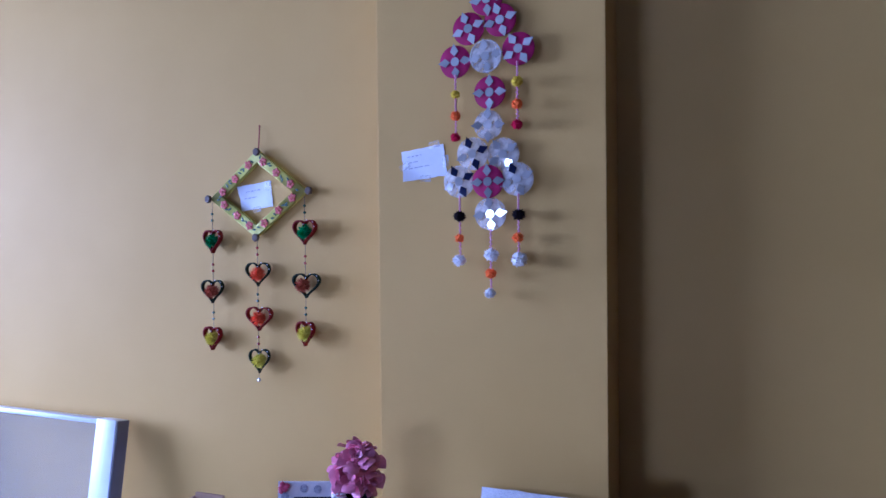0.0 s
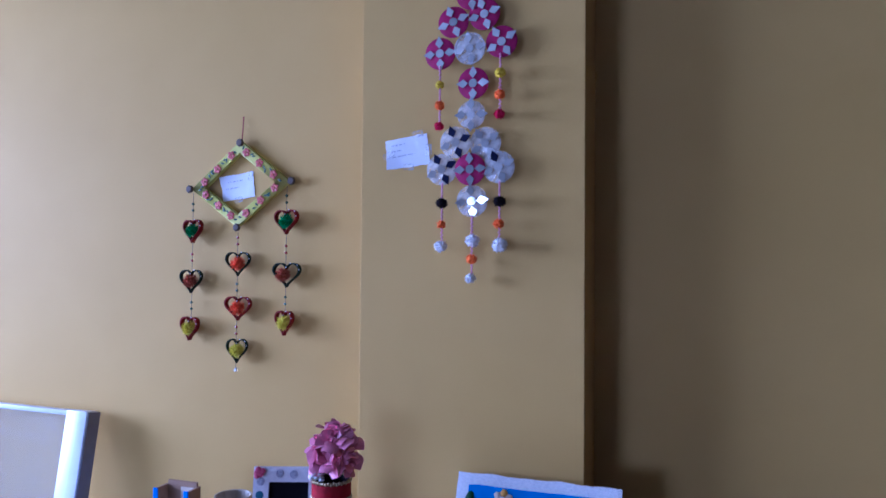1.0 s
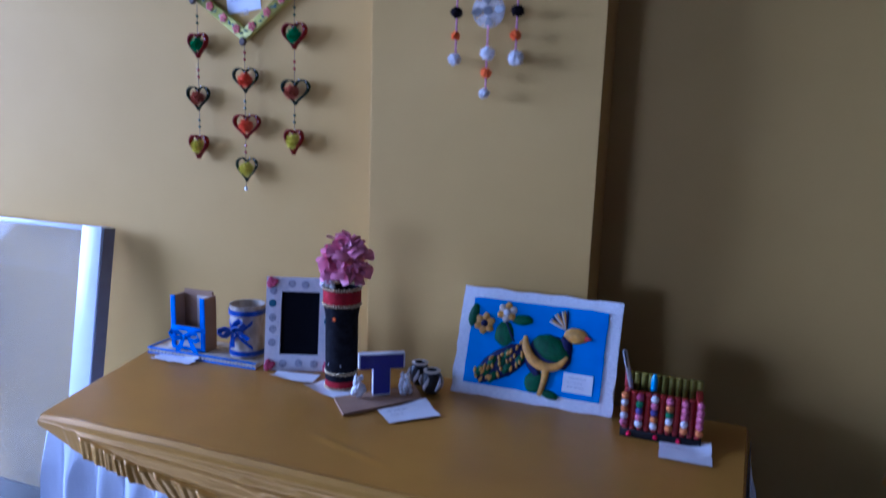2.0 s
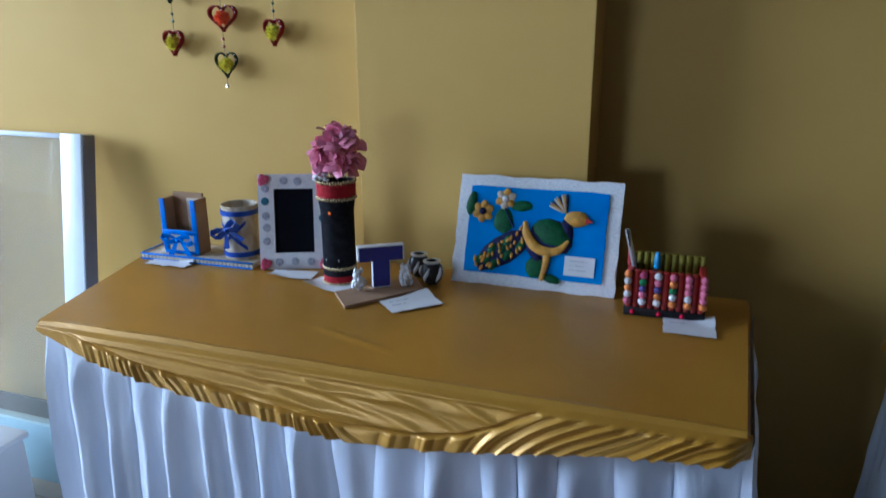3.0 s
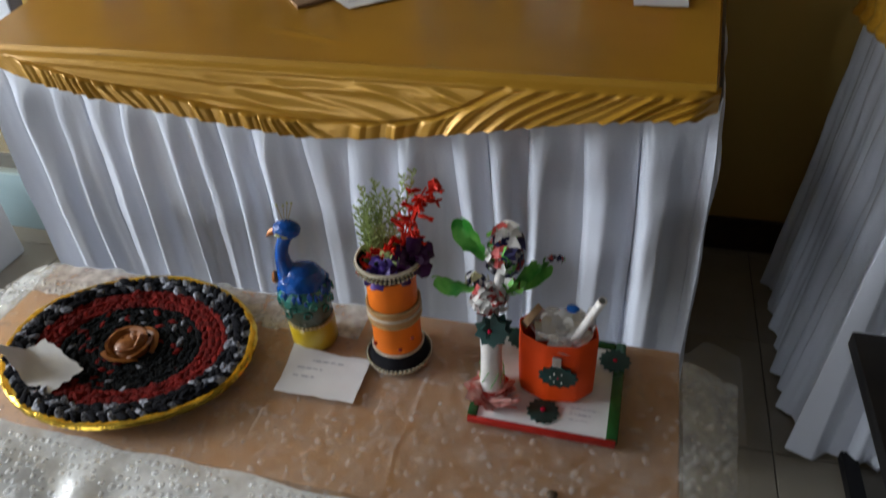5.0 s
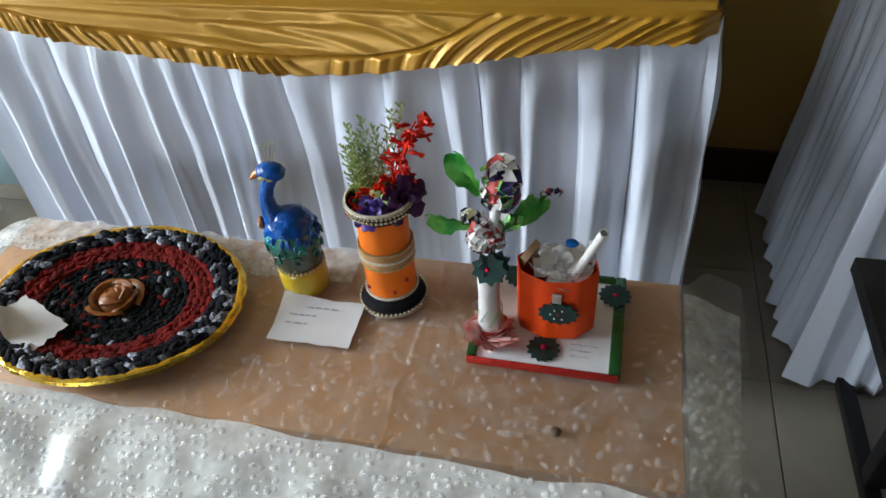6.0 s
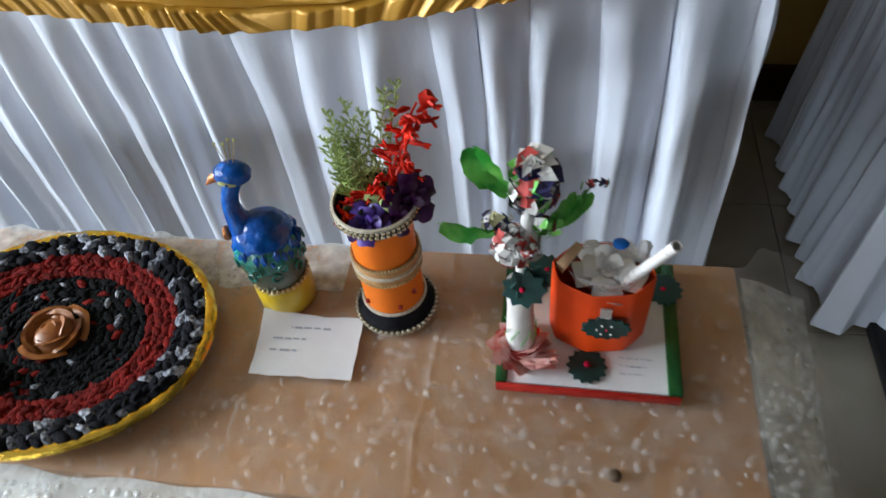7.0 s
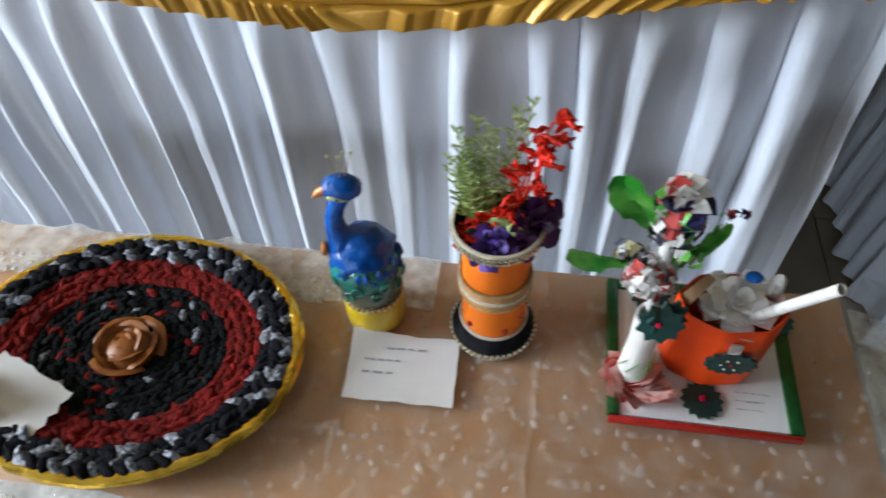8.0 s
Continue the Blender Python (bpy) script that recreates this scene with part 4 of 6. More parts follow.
part("picture", bm, M_PHOTO, pf, "plain black sheet", smooth=False)
bm = bmesh.new()
box(bm, -0.02, 0.02, 0.012, 0.015, 0.003, 0.15)
part("strut", bm, M_CARD, pf, smooth=False)
rnd = random.Random(2)
for x, z in ((-FW + 0.012, 0.012), (FW - 0.012, 0.012), (-FW + 0.012, FH - 0.012)):
    bm = bmesh.new()
    for k in range(9):
        a = k * 2.4
        ball(bm, (x + 0.0085 * math.cos(a) * (k / 8), -0.004, z + 0.0085 * math.sin(a) * (k / 8)), 0.0075, (1, 0.6, 1), 1)
    part("corner_flower", bm, M_PINK, pf, "pink rolled flower")
for x, z, m_ in ((-FW + 0.015, 0.15, M_TEAL), (FW - 0.014, 0.112, M_TEAL), (-FW + 0.016, 0.118, M_GREYP), (-FW + 0.017, 0.092, M_GREYP), (-FW + 0.016, 0.062, M_GREYP), (-0.02, FH - 0.014, M_GREYP), (0.01, FH - 0.016, M_GREYP), (0.0, 0.017, M_GREYP), (-0.035, 0.016, M_GREYP), (0.035, 0.016, M_GREYP), (-FW + 0.016, 0.178, M_GREYP)):
    bm = bmesh.new()
    lathe(bm, [(0.0088, 0.0004), (0.0085, 0.0009), (0.006, 0.0011)], 14, Matrix.Translation((x, 0, z)) @ face)
    part("sticker", bm, m_, pf, "round printed sticker")

# black and red vase with paper roses
M_FELT = mat("black_felt", (0.008, 0.008, 0.011), 0.85, spec=0.08, color2=(0.016, 0.016, 0.02), scale=80)
M_REDB = mat("red_felt_band", (0.36, 0.010, 0.018), 0.75, spec=0.15, color2=(0.27, 0.01, 0.016), scale=80)
M_LACE = mat("gold_lace", (0.62, 0.50, 0.28), 0.35, metal=0.5, color2=(0.4, 0.3, 0.14), scale=300)
M_ROSE = mat("pink_crepe_petals", (0.80, 0.28, 0.39), 0.5, color2=(0.70, 0.20, 0.31), scale=50, sheen=0.1, objrand=0.22)
bv = thing("rose_vase", (-0.772, 0.362, TOP + 0.001), "black felt vase with red bands holding pink paper roses", "vase")
bm = bmesh.new()
lathe(bm, [(0.033, 0.0), (0.033, 0.03), (0.0315, 0.05), (0.0312, 0.10), (0.0335, 0.15), (0.0385, 0.185), (0.0385, 0.215), (0.034, 0.215), (0.034, 0.02)], 44)
part("body", bm, M_FELT, bv, "black felt body")
bm = bmesh.new()
lathe(bm, [(0.0385, 0.185), (0.0395, 0.186), (0.0395, 0.212), (0.0385, 0.213)], 44, closed=True)
part("band", bm, M_REDB, bv, "red felt band")
bm = bmesh.new()
lathe(bm, [(0.033, 0.006), (0.0342, 0.007), (0.0338, 0.032), (0.0322, 0.033)], 44, closed=True)
part("band", bm, M_REDB, bv, "red felt band")
for z, r in ((0.003, 0.0345), (0.036, 0.0335), (0.182, 0.0395), (0.216, 0.0395)):
    bm = bmesh.new()
    for k in range(46):
        a = 2 * math.pi * k / 46
        ball(bm, (r * math.cos(a), r * math.sin(a), z + 0.0012 * (k % 2)), 0.0032, (0.8, 0.8, 1.3), 1)
    part("lace_trim", bm, M_LACE, bv, "gold lace trim")
bm = bmesh.new()
lathe(bm, [(0.004, 0), (0.003, 0.002)], 8, Matrix.Translation((0.001, -0.0345, 0.155)) @ face)
part("stud", bm, Y_ORG, bv, "orange stud")
for x in (-0.012, 0.012):
    bm = bmesh.new()
    lathe(bm, [(0.004, 0), (0.003, 0.002)], 8, Matrix.Translation((x, -0.0292, 0.056)) @ face)
    part("stud", bm, M_PEARL, bv, "white stud")


def rose(name, c, r, axis, rnd, layers, material, parent, label, ruff=0.16):
    """A paper rose: a small core with cupped petals in rings round an axis."""
    axis = Vector(axis).normalized()
    t = axis.orthogonal().normalized()
    o = axis.cross(t)
    bm = bmesh.new()
    ball(bm, Vector(c) - axis * r * 0.1, r * 0.32, (1, 1, 1), 2, 0.3)
    core = part(name, bm, material, parent, label)
    for L in range(layers):
        n = 3 + L
        rad = r * (0.18 + 0.26 * L)
        open_ = 0.25 + 0.32 * L
        for k in range(n):
            bm = bmesh.new()
            a0 = 2 * math.pi * k / n + L * 0.7 + rnd.uniform(-0.2, 0.2)
            wid = 2.3 * math.pi / n
            hgt = r * (0.95 - 0.13 * L) * rnd.uniform(0.85, 1.15)
            g = []
            for i in range(7):
                row = []
                u = i / 6 - 0.5
                for j in range(6):
                    v = j / 5
                    a = a0 + u * wid * (0.55 + 0.45 * math.sin(math.pi * min(1, v * 0.85 + 0.15)))
                    rr = rad * (0.35 + 0.65 * v) + open_ * hgt * v * v * 0.9 + ruff * r * nz(a * 2.5, v * 3, L + k) + 0.10 * r * smooth01((v - 0.7) / 0.3)
                    h = hgt * (v * (1 - 0.25 * L * v * 0.5)) - r * 0.3 - 0.18 * r * (2 * u) ** 2 * v + 0.05 * r * nz(u * 6, v * 5, k)
                    row.append(bm.verts.new(Vector(c) + (t * math.cos(a) + o * math.sin(a)) * rr + axis * h))
                g.append(row)
            for i in range(6):
                for j in range(5):
                    bm.faces.new((g[i][j], g[i + 1][j], g[i + 1][j + 1], g[i][j + 1]))
            part("petal", bm, material, core)
    return core


rnd = random.Random(21)
for c, r, ax in (((0.004, -0.018, 0.262), 0.034, (0.1, -0.9, 0.5)), ((-0.020, 0.004, 0.290), 0.033, (-0.5, -0.4, 1)), ((0.024, 0.006, 0.288), 0.032, (0.6, -0.3, 0.8)), ((0.0, 0.02, 0.31), 0.03, (0, 0.2, 1)), ((-0.028, -0.012, 0.252), 0.027, (-0.9, -0.6, 0.3)), ((0.036, -0.004, 0.258), 0.027, (1, -0.4, 0.3)), ((0.012, -0.012, 0.30), 0.03, (0.2, -0.6, 0.9))):
    rose("rose", c, r * 0.96, ax, rnd, 3, M_ROSE, bv, "crumpled pink paper rose")
bm = bmesh.new()
ball(bm, (0, 0, 0.26), 0.028, (1, 1, 1.2), 2, 0.3)
part("rose_core", bm, M_ROSE, bv)
bm = bmesh.new()
for k in range(14):
    a = k * 2.4
    ball(bm, (-0.018 + 0.012 * math.cos(a), -0.030 + 0.006 * math.sin(a), 0.222 + 0.006 * (k % 3)), 0.006, (1, 1, 0.6), 1, 0.5)
part("tissue_rim", bm, M_PAPER, bv, "white tissue at the rim")

# letter stand on cardboard
stand = thing("letter_stand", (-0.665, 0.315, TOP + 0.001), "blue foam letter T on a cardboard base with white figurines", "letter stand")
bm = bmesh.new()
slab(bm, [(-0.083, -0.026), (-0.028, -0.091), (0.079, 0.048), (0.037, 0.109)], 0, 0.006)
part("base", bm, M_CARD, stand, "brown cardboard base", smooth=False)
M_TBLUE = mat("royal_blue_foam", (0.028, 0.026, 0.23), 0.5, color2=(0.03, 0.03, 0.19), scale=60, bump=0.3)
tm = Matrix.Translation((-0.006, 0.030, 0.007)) @ pose(0, 0, 0, 0, 0, 34) @ Matrix.Diagonal((0.94, 0.8, 0.84, 1))
bm = bmesh.new()
T_OUT = [(-0.019, 0), (0.019, 0), (0.019, 0.068), (0.050, 0.068), (0.050, 0.104), (-0.050, 0.104), (-0.050, 0.068), (-0.019, 0.068)]
slab(bm, T_OUT, -0.010, 0.010, tm @ face)
letter = part("letter", bm, M_FRAMEW, stand, "white foam letter sides", smooth=False)
bm = bmesh.new()
slab(bm, [(x * 0.93, 0.003 + z * 0.945) for x, z in T_OUT], 0.0102, 0.0116, tm @ face)
part("letter_face", bm, M_TBLUE, letter, "royal blue letter face", smooth=False)
for s in (-1, 1):
    bm = bmesh.new()
    rr = random.Random(30 + s)
    for k in range(26):
        a, h = rr.uniform(0, 6.28), rr.uniform(0, 1)
        w = 0.0130 * (1.1 - 0.6 * h)
        ball(bm, tm @ Vector((s * 0.050 + w * math.cos(a), -0.016 + w * math.sin(a) * 0.7, 0.004 + 0.046 * h)), 0.0062, (0.8, 0.8, 1.2), 1, 0.3)
    ball(bm, tm @ Vector((s * 0.050, -0.016, 0.046)), 0.006, sub=2)
    ball(bm, tm @ Vector((s * 0.050, -0.016, 0.021)), 0.0095, (1, 0.8, 2), 2, 0.2)
    part("figurine", bm, M_PAPER, stand, "small white shell figurine")

# pair of striped pots
M_STRIPE = mat("pot_white", (0.72, 0.70, 0.68), 0.35)
M_POTB = mat("pot_black", (0.014, 0.011, 0.010), 0.35, scale=30)
for x, y, lean in ((-0.628, 0.448, 5), (-0.586, 0.412, -6)):
    pot = new("mini_pot")
    pot.matrix_world = pose(x, y, TOP + 0.001, 0, 0, lean * 3)
    tagged(pot, "tiny black clay pot painted with white stripes", "pot", "pair of tiny pots")
    bm = bmesh.new()
    lathe(bm, [(0.012, 0), (0.020, 0.010), (0.023, 0.024), (0.020, 0.038), (0.015, 0.045), (0.017, 0.049), (0.012, 0.049), (0.010, 0.03)], 28)
    body = part("body", bm, M_POTB, pot)
    bm = bmesh.new()
    lathe(bm, [(0.0165, 0.0455), (0.0185, 0.049), (0.012, 0.0505), (0.0115, 0.0495)], 28, closed=True)
    part("rim", bm, M_STRIPE, pot, "white painted rim")
    for k in range(5):
        a = k * 1.257 + 0.5 + lean
        bm = bmesh.new()
        pts = [(0.0196 + 0.001, 0.010), (0.0234 + 0.0004, 0.019), (0.0237, 0.026), (0.0205 + 0.001, 0.038)]
        tube(bm, [(r * math.cos(a + 0.18 * i), r * math.sin(a + 0.18 * i), z) for i, (r, z) in enumerate(pts)], [0.002, 0.0042, 0.0042, 0.002], 6)
        part("stripe", bm, M_STRIPE, pot, "white painted stripe")

# relief picture board
M_FOIL = mat("silver_foil", (0.95, 0.95, 0.96), 0.36, metal=0.0, color2=(0.82, 0.83, 0.86), scale=120, bump=0.9, bscale=190, stretch=(1, 1, 2.2))
M_SKYB = mat("azure_paint", (0.002, 0.26, 0.72), 0.45, spec=0.3, color2=(0.002, 0.19, 0.60), scale=10, bump=0.08, bscale=30)
M_CLAYY = mat("amber_clay", (0.74, 0.38, 0.035), 0.55, color2=(0.5, 0.26, 0.03), scale=70, bump=0.5)
M_CLAYG = mat("green_clay", (0.010, 0.12, 0.030), 0.5, spec=0.25, color2=(0.008, 0.075, 0.025), scale=70, bump=0.5)
M_CLAYN = mat("navy_clay", (0.008, 0.010, 0.085), 0.5, spec=0.25, color2=(0.008, 0.008, 0.05), scale=70, bump=0.5)
M_CLAYR = mat("red_clay", (0.5, 0.03, 0.02), 0.5)
board = new("relief_picture")
BW, BH = 0.168, 0.227
board.matrix_world = pose(-0.386, 0.440, TOP + 0.001, -20, 0, 0)
tagged(board, "bright blue relief picture with silver foil border leaning on the pillar", "picture")
bm = bmesh.new()
sheet(bm, 60, 40, lambda u, v: Vector(((u - 0.5) * 2 * BW + 0.004 * nz(v * 7, 1) * (u in (0, 1)), 0.0 - 0.0012 * abs(nz(u * 40, v * 30, 3)), v * BH + 0.0045 * nz(u * 7, 2) * (v in (0, 1)))))
sheet(bm, 2, 2, lambda u, v: Vector(((0.5 - u) * 2 * BW, 0.016, v * BH)))
box(bm, -BW + 0.002, BW - 0.002, 0.001, 0.0155, 0.001, BH - 0.002)
part("foil_border", bm, M_FOIL, board, "crinkled silver foil border")
bm = bmesh.new()
n = 60
ol = []
for k in range(n):
    s = k / n * 4
    e, f = int(s), s - int(s)
    a, c = BW - 0.026, 0.024
    q = [(-a + 2 * a * f, c), (a, c + (BH - 0.047) * f), (a - 2 * a * f, BH - 0.023), (-a, BH - 0.023 - (BH - 0.047) * f)][e]
    ol.append((q[0] + 0.003 * nz(k * 0.45, 3), q[1] + 0.003 * nz(k * 0.45, 8)))
slab(bm, ol, 0.002, 0.0036, face)
part("painted_ground", bm, M_SKYB, board, "blue painted ground", smooth=False)


def relief(name, x, z, sx, sz, rot, material, label, th=0.004, lift=0.0036, sub=2):
    bm = bmesh.new()
    ball(bm, (0, 0, 0), 1, (sx, th, sz), sub, 0.12)
    bmesh.ops.transform(bm, matrix=Matrix.Translation((x, -lift, z)) @ Matrix.Rotation(radians(-rot), 4, "Y"), verts=bm.verts)
    return part(name, bm, material, board, label)


def on_board(u, v):
    """A place on the board as fractions of its width and height."""
    return (u - 0.5) * 2 * BW, v * BH


def clay_ribbon(name, path, radii, material, label, lift=0.008):
    """A rolled and flattened length of clay along places on the board."""
    bm = bmesh.new()
    pts = [on_board(u, v) for u, v in path]
    fine, rr = [], []
    for k in range(len(pts) - 1):
        for q in range(4):
            f = q / 4
            p0, p1, p2, p3 = (pts[max(0, min(len(pts) - 1, k + o))] for o in (-1, 0, 1, 2))
            fine.append([0.5 * (2 * b_ + (c_ - a_) * f + (2 * a_ - 5 * b_ + 4 * c_ - d_) * f * f + (3 * b_ - a_ - 3 * c_ + d_) * f ** 3) for a_, b_, c_, d_ in zip(p0, p1, p2, p3)])
            rr.append(radii[k] + (radii[k + 1] - radii[k]) * f)
    fine.append(list(pts[-1]))
    rr.append(radii[-1])
    tube(bm, [(x, 0, z) for x, z in fine], rr, 8)
    bmesh.ops.transform(bm, matrix=Matrix.Translation((0, -lift, 0)) @ Matrix.Diagonal((1, 0.45, 1, 1)), verts=bm.verts)
    return part(name, bm, material, board, label)


def clay(u, v, sx, sz, rot, material, label, th=0.004, lift=0.0036, sub=2, name="clay_form"):
    x, z = on_board(u, v)
    return relief(name, x, z, sx, sz, rot, material, label, th, lift, sub)


TAIL = radians(36)
clay(0.315, 0.325, 0.068, 0.030, 36, M_CLAYN, "navy clay form", 0.005)
for k, (f, w) in enumerate(((-0.85, 0.4), (-0.55, -0.7), (-0.3, 0.6), (0.05, -0.6), (0.3, 0.5), (0.6, -0.5), (-0.6, 0.1), (0.0, 0.1))):
    x, z = on_board(0.315, 0.325)
    px, pz = 0.060 * f, 0.022 * w
    relief("clay_patch", x + px * math.cos(TAIL) - pz * math.sin(TAIL), z + px * math.sin(TAIL) + pz * math.cos(TAIL), 0.014, 0.008, 60, M_CLAYG, "green clay patch", 0.004, 0.0066)
rnd = random.Random(17)
for k in range(30):
    f, w = -0.95 + 1.9 * (k % 10) / 9, (-0.62, 0.0, 0.62)[k // 10] * (1 - 0.25 * abs(-0.95 + 1.9 * (k % 10) / 9))
    x, z = on_board(0.315, 0.325)
    px, pz = 0.060 * f + rnd.uniform(-0.006, 0.006), 0.026 * w + rnd.uniform(-0.006, 0.006)
    relief("clay_dab", x + px * math.cos(TAIL) - pz * math.sin(TAIL), z + px * math.sin(TAIL) + pz * math.cos(TAIL), 0.0034, rnd.uniform(0.0045, 0.008), rnd.uniform(-50, 30), M_CLAYY, "amber clay dab", 0.003, 0.0102, 1)
clay_ribbon("clay_form", ((0.46, 0.47), (0.50, 0.36), (0.54, 0.26)), (0.010, 0.013, 0.008), M_CLAYN, "navy clay form", 0.005)
clay(0.53, 0.20, 0.024, 0.022, 40, M_CLAYG, "green clay form", 0.005)
clay(0.62, 0.11, 0.021, 0.009, -12, M_CLAYG, "green clay form", 0.005)
clay(0.605, 0.49, 0.047, 0.033, -22, M_CLAYN, "navy clay form", 0.005)
clay(0.605, 0.512, 0.043, 0.026, -22, M_CLAYG, "green clay form", 0.009)
clay_ribbon("clay_form", ((0.440, 0.600), (0.452, 0.50), (0.500, 0.395), (0.575, 0.345), (0.655, 0.365), (0.710, 0.455)), (0.004, 0.0085, 0.0100, 0.0095, 0.0075, 0.003), M_CLAYY, "amber clay crescent", 0.010)
clay_ribbon("clay_strip", ((0.590, 0.34), (0.584, 0.21), (0.566, 0.085)), (0.0085, 0.0060, 0.0045), M_CLAYY, "amber clay strip", 0.009)
clay(0.690, 0.545, 0.014, 0.026, 6, M_CLAYN, "navy clay form", 0.006)
clay(0.742, 0.655, 0.026, 0.0165, 0, M_CLAYY, "amber clay form", 0.008)
x, z = on_board(0.80, 0.645)
bm = bmesh.new()
slab(bm, [(x, z + 0.006), (x - 0.001, z - 0.007), (x + 0.014, z - 0.001)], 0.004, 0.009, face)
part("clay_form", bm, M_CLAYR, board, "red clay point", smooth=False)
x, z = on_board(0.680, 0.700)
for k in range(9):
    a = radians(92 + 8.5 * k)
    relief("clay_strip", x + 0.019 * math.cos(a), z + 0.019 * math.sin(a), 0.0030, 0.021, math.degrees(a) - 90, (M_CLAYN, M_CLAYY, M_CREAM)[k % 3], ("navy", "amber", "cream")[k % 3] + " clay strip", 0.004 + 0.0006 * (k % 3))
for u, v, sx, sz, r in ((0.088, 0.73, 0.011, 0.026, -8), (0.405, 0.735, 0.023, 0.0115, 6), (0.300, 0.590, 0.021, 0.027, 0)):
    clay(u, v, sx, sz, r, M_CLAYG, "green clay leaf", 0.005, name="clay_leaf")
clay_ribbon("clay_stem", ((0.30, 0.72), (0.335, 0.62), (0.37, 0.53)), (0.002, 0.002, 0.002), M_CLAYN, "dark clay stem", 0.007)
for u, v, fr, mid in ((0.166, 0.663, 0.0205, M_CLAYN), (0.302, 0.790, 0.0195, M_PAPER)):
    fx, fz = on_board(u, v)
    for k in range(6):
        a = k * 1.047 + 0.4
        relief("clay_petal", fx + fr * 0.72 * math.cos(a), fz + fr * 0.72 * math.sin(a), fr * 0.50, fr * 0.44, math.degrees(a), M_CLAYY if mid is M_CLAYN or k % 2 else M_CREAM, "amber clay petal", 0.005, 0.005, 1)
    relief("clay_centre", fx, fz, 0.0075, 0.0075, 0, mid, "clay flower centre", 0.006, 0.008)
bm = bmesh.new()
box(bm, 0.066, 0.126, -0.0052, -0.004, 0.035, 0.074)
label_slip = part("label_slip", bm, M_PAPER, board, "white paper slip glued to the picture", smooth=False)
bm = bmesh.new()
bars(bm, Matrix.Translation((0.096, -0.0052, 0.055)) @ face, 0.056, 0.034, (0.9, 0.7, 0.8), random.Random(9), 0.0009)
part("handwriting", bm, M_INK, label_slip, smooth=False)

# pencil holder of paper rolls and pompoms
M_ROLL = mat("red_paper_roll", (0.42, 0.016, 0.010), 0.45, color2=(0.26, 0.012, 0.01), scale=50, objrand=0.15)
M_YROLL = mat("olive_gold_roll", (0.28, 0.23, 0.02), 0.4, color2=(0.18, 0.14, 0.012), scale=50)
PALS = {"p": mat("pink_foam_ball", (0.66, 0.16, 0.26), 0.7, bump=0.5, bscale=600), "w": mat("white_foam_ball", (0.78, 0.77, 0.78), 0.7, bump=0.5, bscale=600),
        "o": mat("orange_foam_ball", (0.72, 0.22, 0.04), 0.7, bump=0.5, bscale=600), "g": mat("green_foam_ball", (0.02, 0.2, 0.06), 0.7, bump=0.5, bscale=600),
        "b": mat("purple_foam_ball", (0.10, 0.07, 0.28), 0.7, bump=0.5, bscale=600), "m": mat("rose_foam_ball", (0.42, 0.05, 0.14), 0.7, bump=0.5, bscale=600)}
ph = thing("pencil_holder", (-0.123, 0.403, TOP + 0.001), "red paper-roll pencil holder with columns of coloured foam balls", "pencil holder", rz=1)
bm = bmesh.new()
box(bm, -0.071, 0.071, -0.038, 0.036, 0, 0.016, bevel=0.001)
box(bm, -0.067, 0.067, -0.034, 0.032, 0.0165, 0.02)
part("base", bm, M_BLACK, ph, "black card base")
bm = bmesh.new()
lathe(bm, [(0.0062, 0.016), (0.0062, 0.086), (0.0045, 0.0865)], 12)
roll_mesh = finish(bm, "paper_roll", M_ROLL)
bm = bmesh.new()
lathe(bm, [(0.0062, 0.016), (0.0062, 0.103), (0.0045, 0.1035)], 12)
back_mesh = finish(bm, "paper_roll", M_YROLL)
for k in range(11):
    for yy, me in ((-0.030, roll_mesh), (0.030, back_mesh)):
        r = new("paper_roll", me)
        r.parent = ph
        r.location = (-0.0625 + 0.0125 * k, yy, 0)
for yy in (-0.0175, -0.005, 0.0075, 0.0195):
    for s in (-1, 1):
        r = new("paper_roll", roll_mesh)
        r.parent = ph
        r.location = (s * 0.0625, yy, 0)
for n, col in enumerate(("owowp", "mgbpw", "wpbow", "pogwo", "pppwo", "ppppo")):
    for k, ch in enumerate(col):
        bm2 = bmesh.new()
        ball(bm2, (-0.0655 + 0.0262 * n, -0.0395, 0.0795 - 0.0125 * k), 0.0072, (1, 0.85, 1), 2, 0.25)
        part("foam_ball", bm2, PALS[ch], ph, PALS[ch].name.replace("_", " "))
for x in (-0.055, -0.008, 0.032):
    bm = bmesh.new()
    ball(bm, (x, -0.039, 0.008), 0.005, sub=1)
    part("foam_ball", bm, Y_RED, ph, "small red ball")
bm = bmesh.new()
tube(bm, [(-0.066, 0.0, 0.085), (-0.066, 0.0, 0.118), (-0.066, 0.0, 0.125)], [0.005, 0.005, 0.001], 8)
part("red_pencil", bm, M_ROLL, ph, "red pencil")
bm = bmesh.new()
lathe(bm, [(0.0062, 0), (0.0062, 0.02), (0.003, 0.03)], 10, Matrix.Translation((-0.018, -0.004, 0.085)))
part("blue_cap", bm, mat("light_blue_plastic", (0.05, 0.3, 0.6), 0.3), ph, "light blue pen cap")
pen = thing("pen", (-0.165, 0.392, TOP + 0.024), "silver ballpoint pen leaning in the pencil holder", "pen")
bm = bmesh.new()
pm = pose(0, 0, 0, 0, -14, 0)
lathe(bm, [(0.001, 0), (0.004, 0.012), (0.0045, 0.02), (0.0045, 0.11), (0.0048, 0.111), (0.0048, 0.135), (0.002, 0.137)], 14, pm)
part("barrel", bm, mat("silver_plastic", (0.6, 0.62, 0.66), 0.25, metal=0.6), pen)
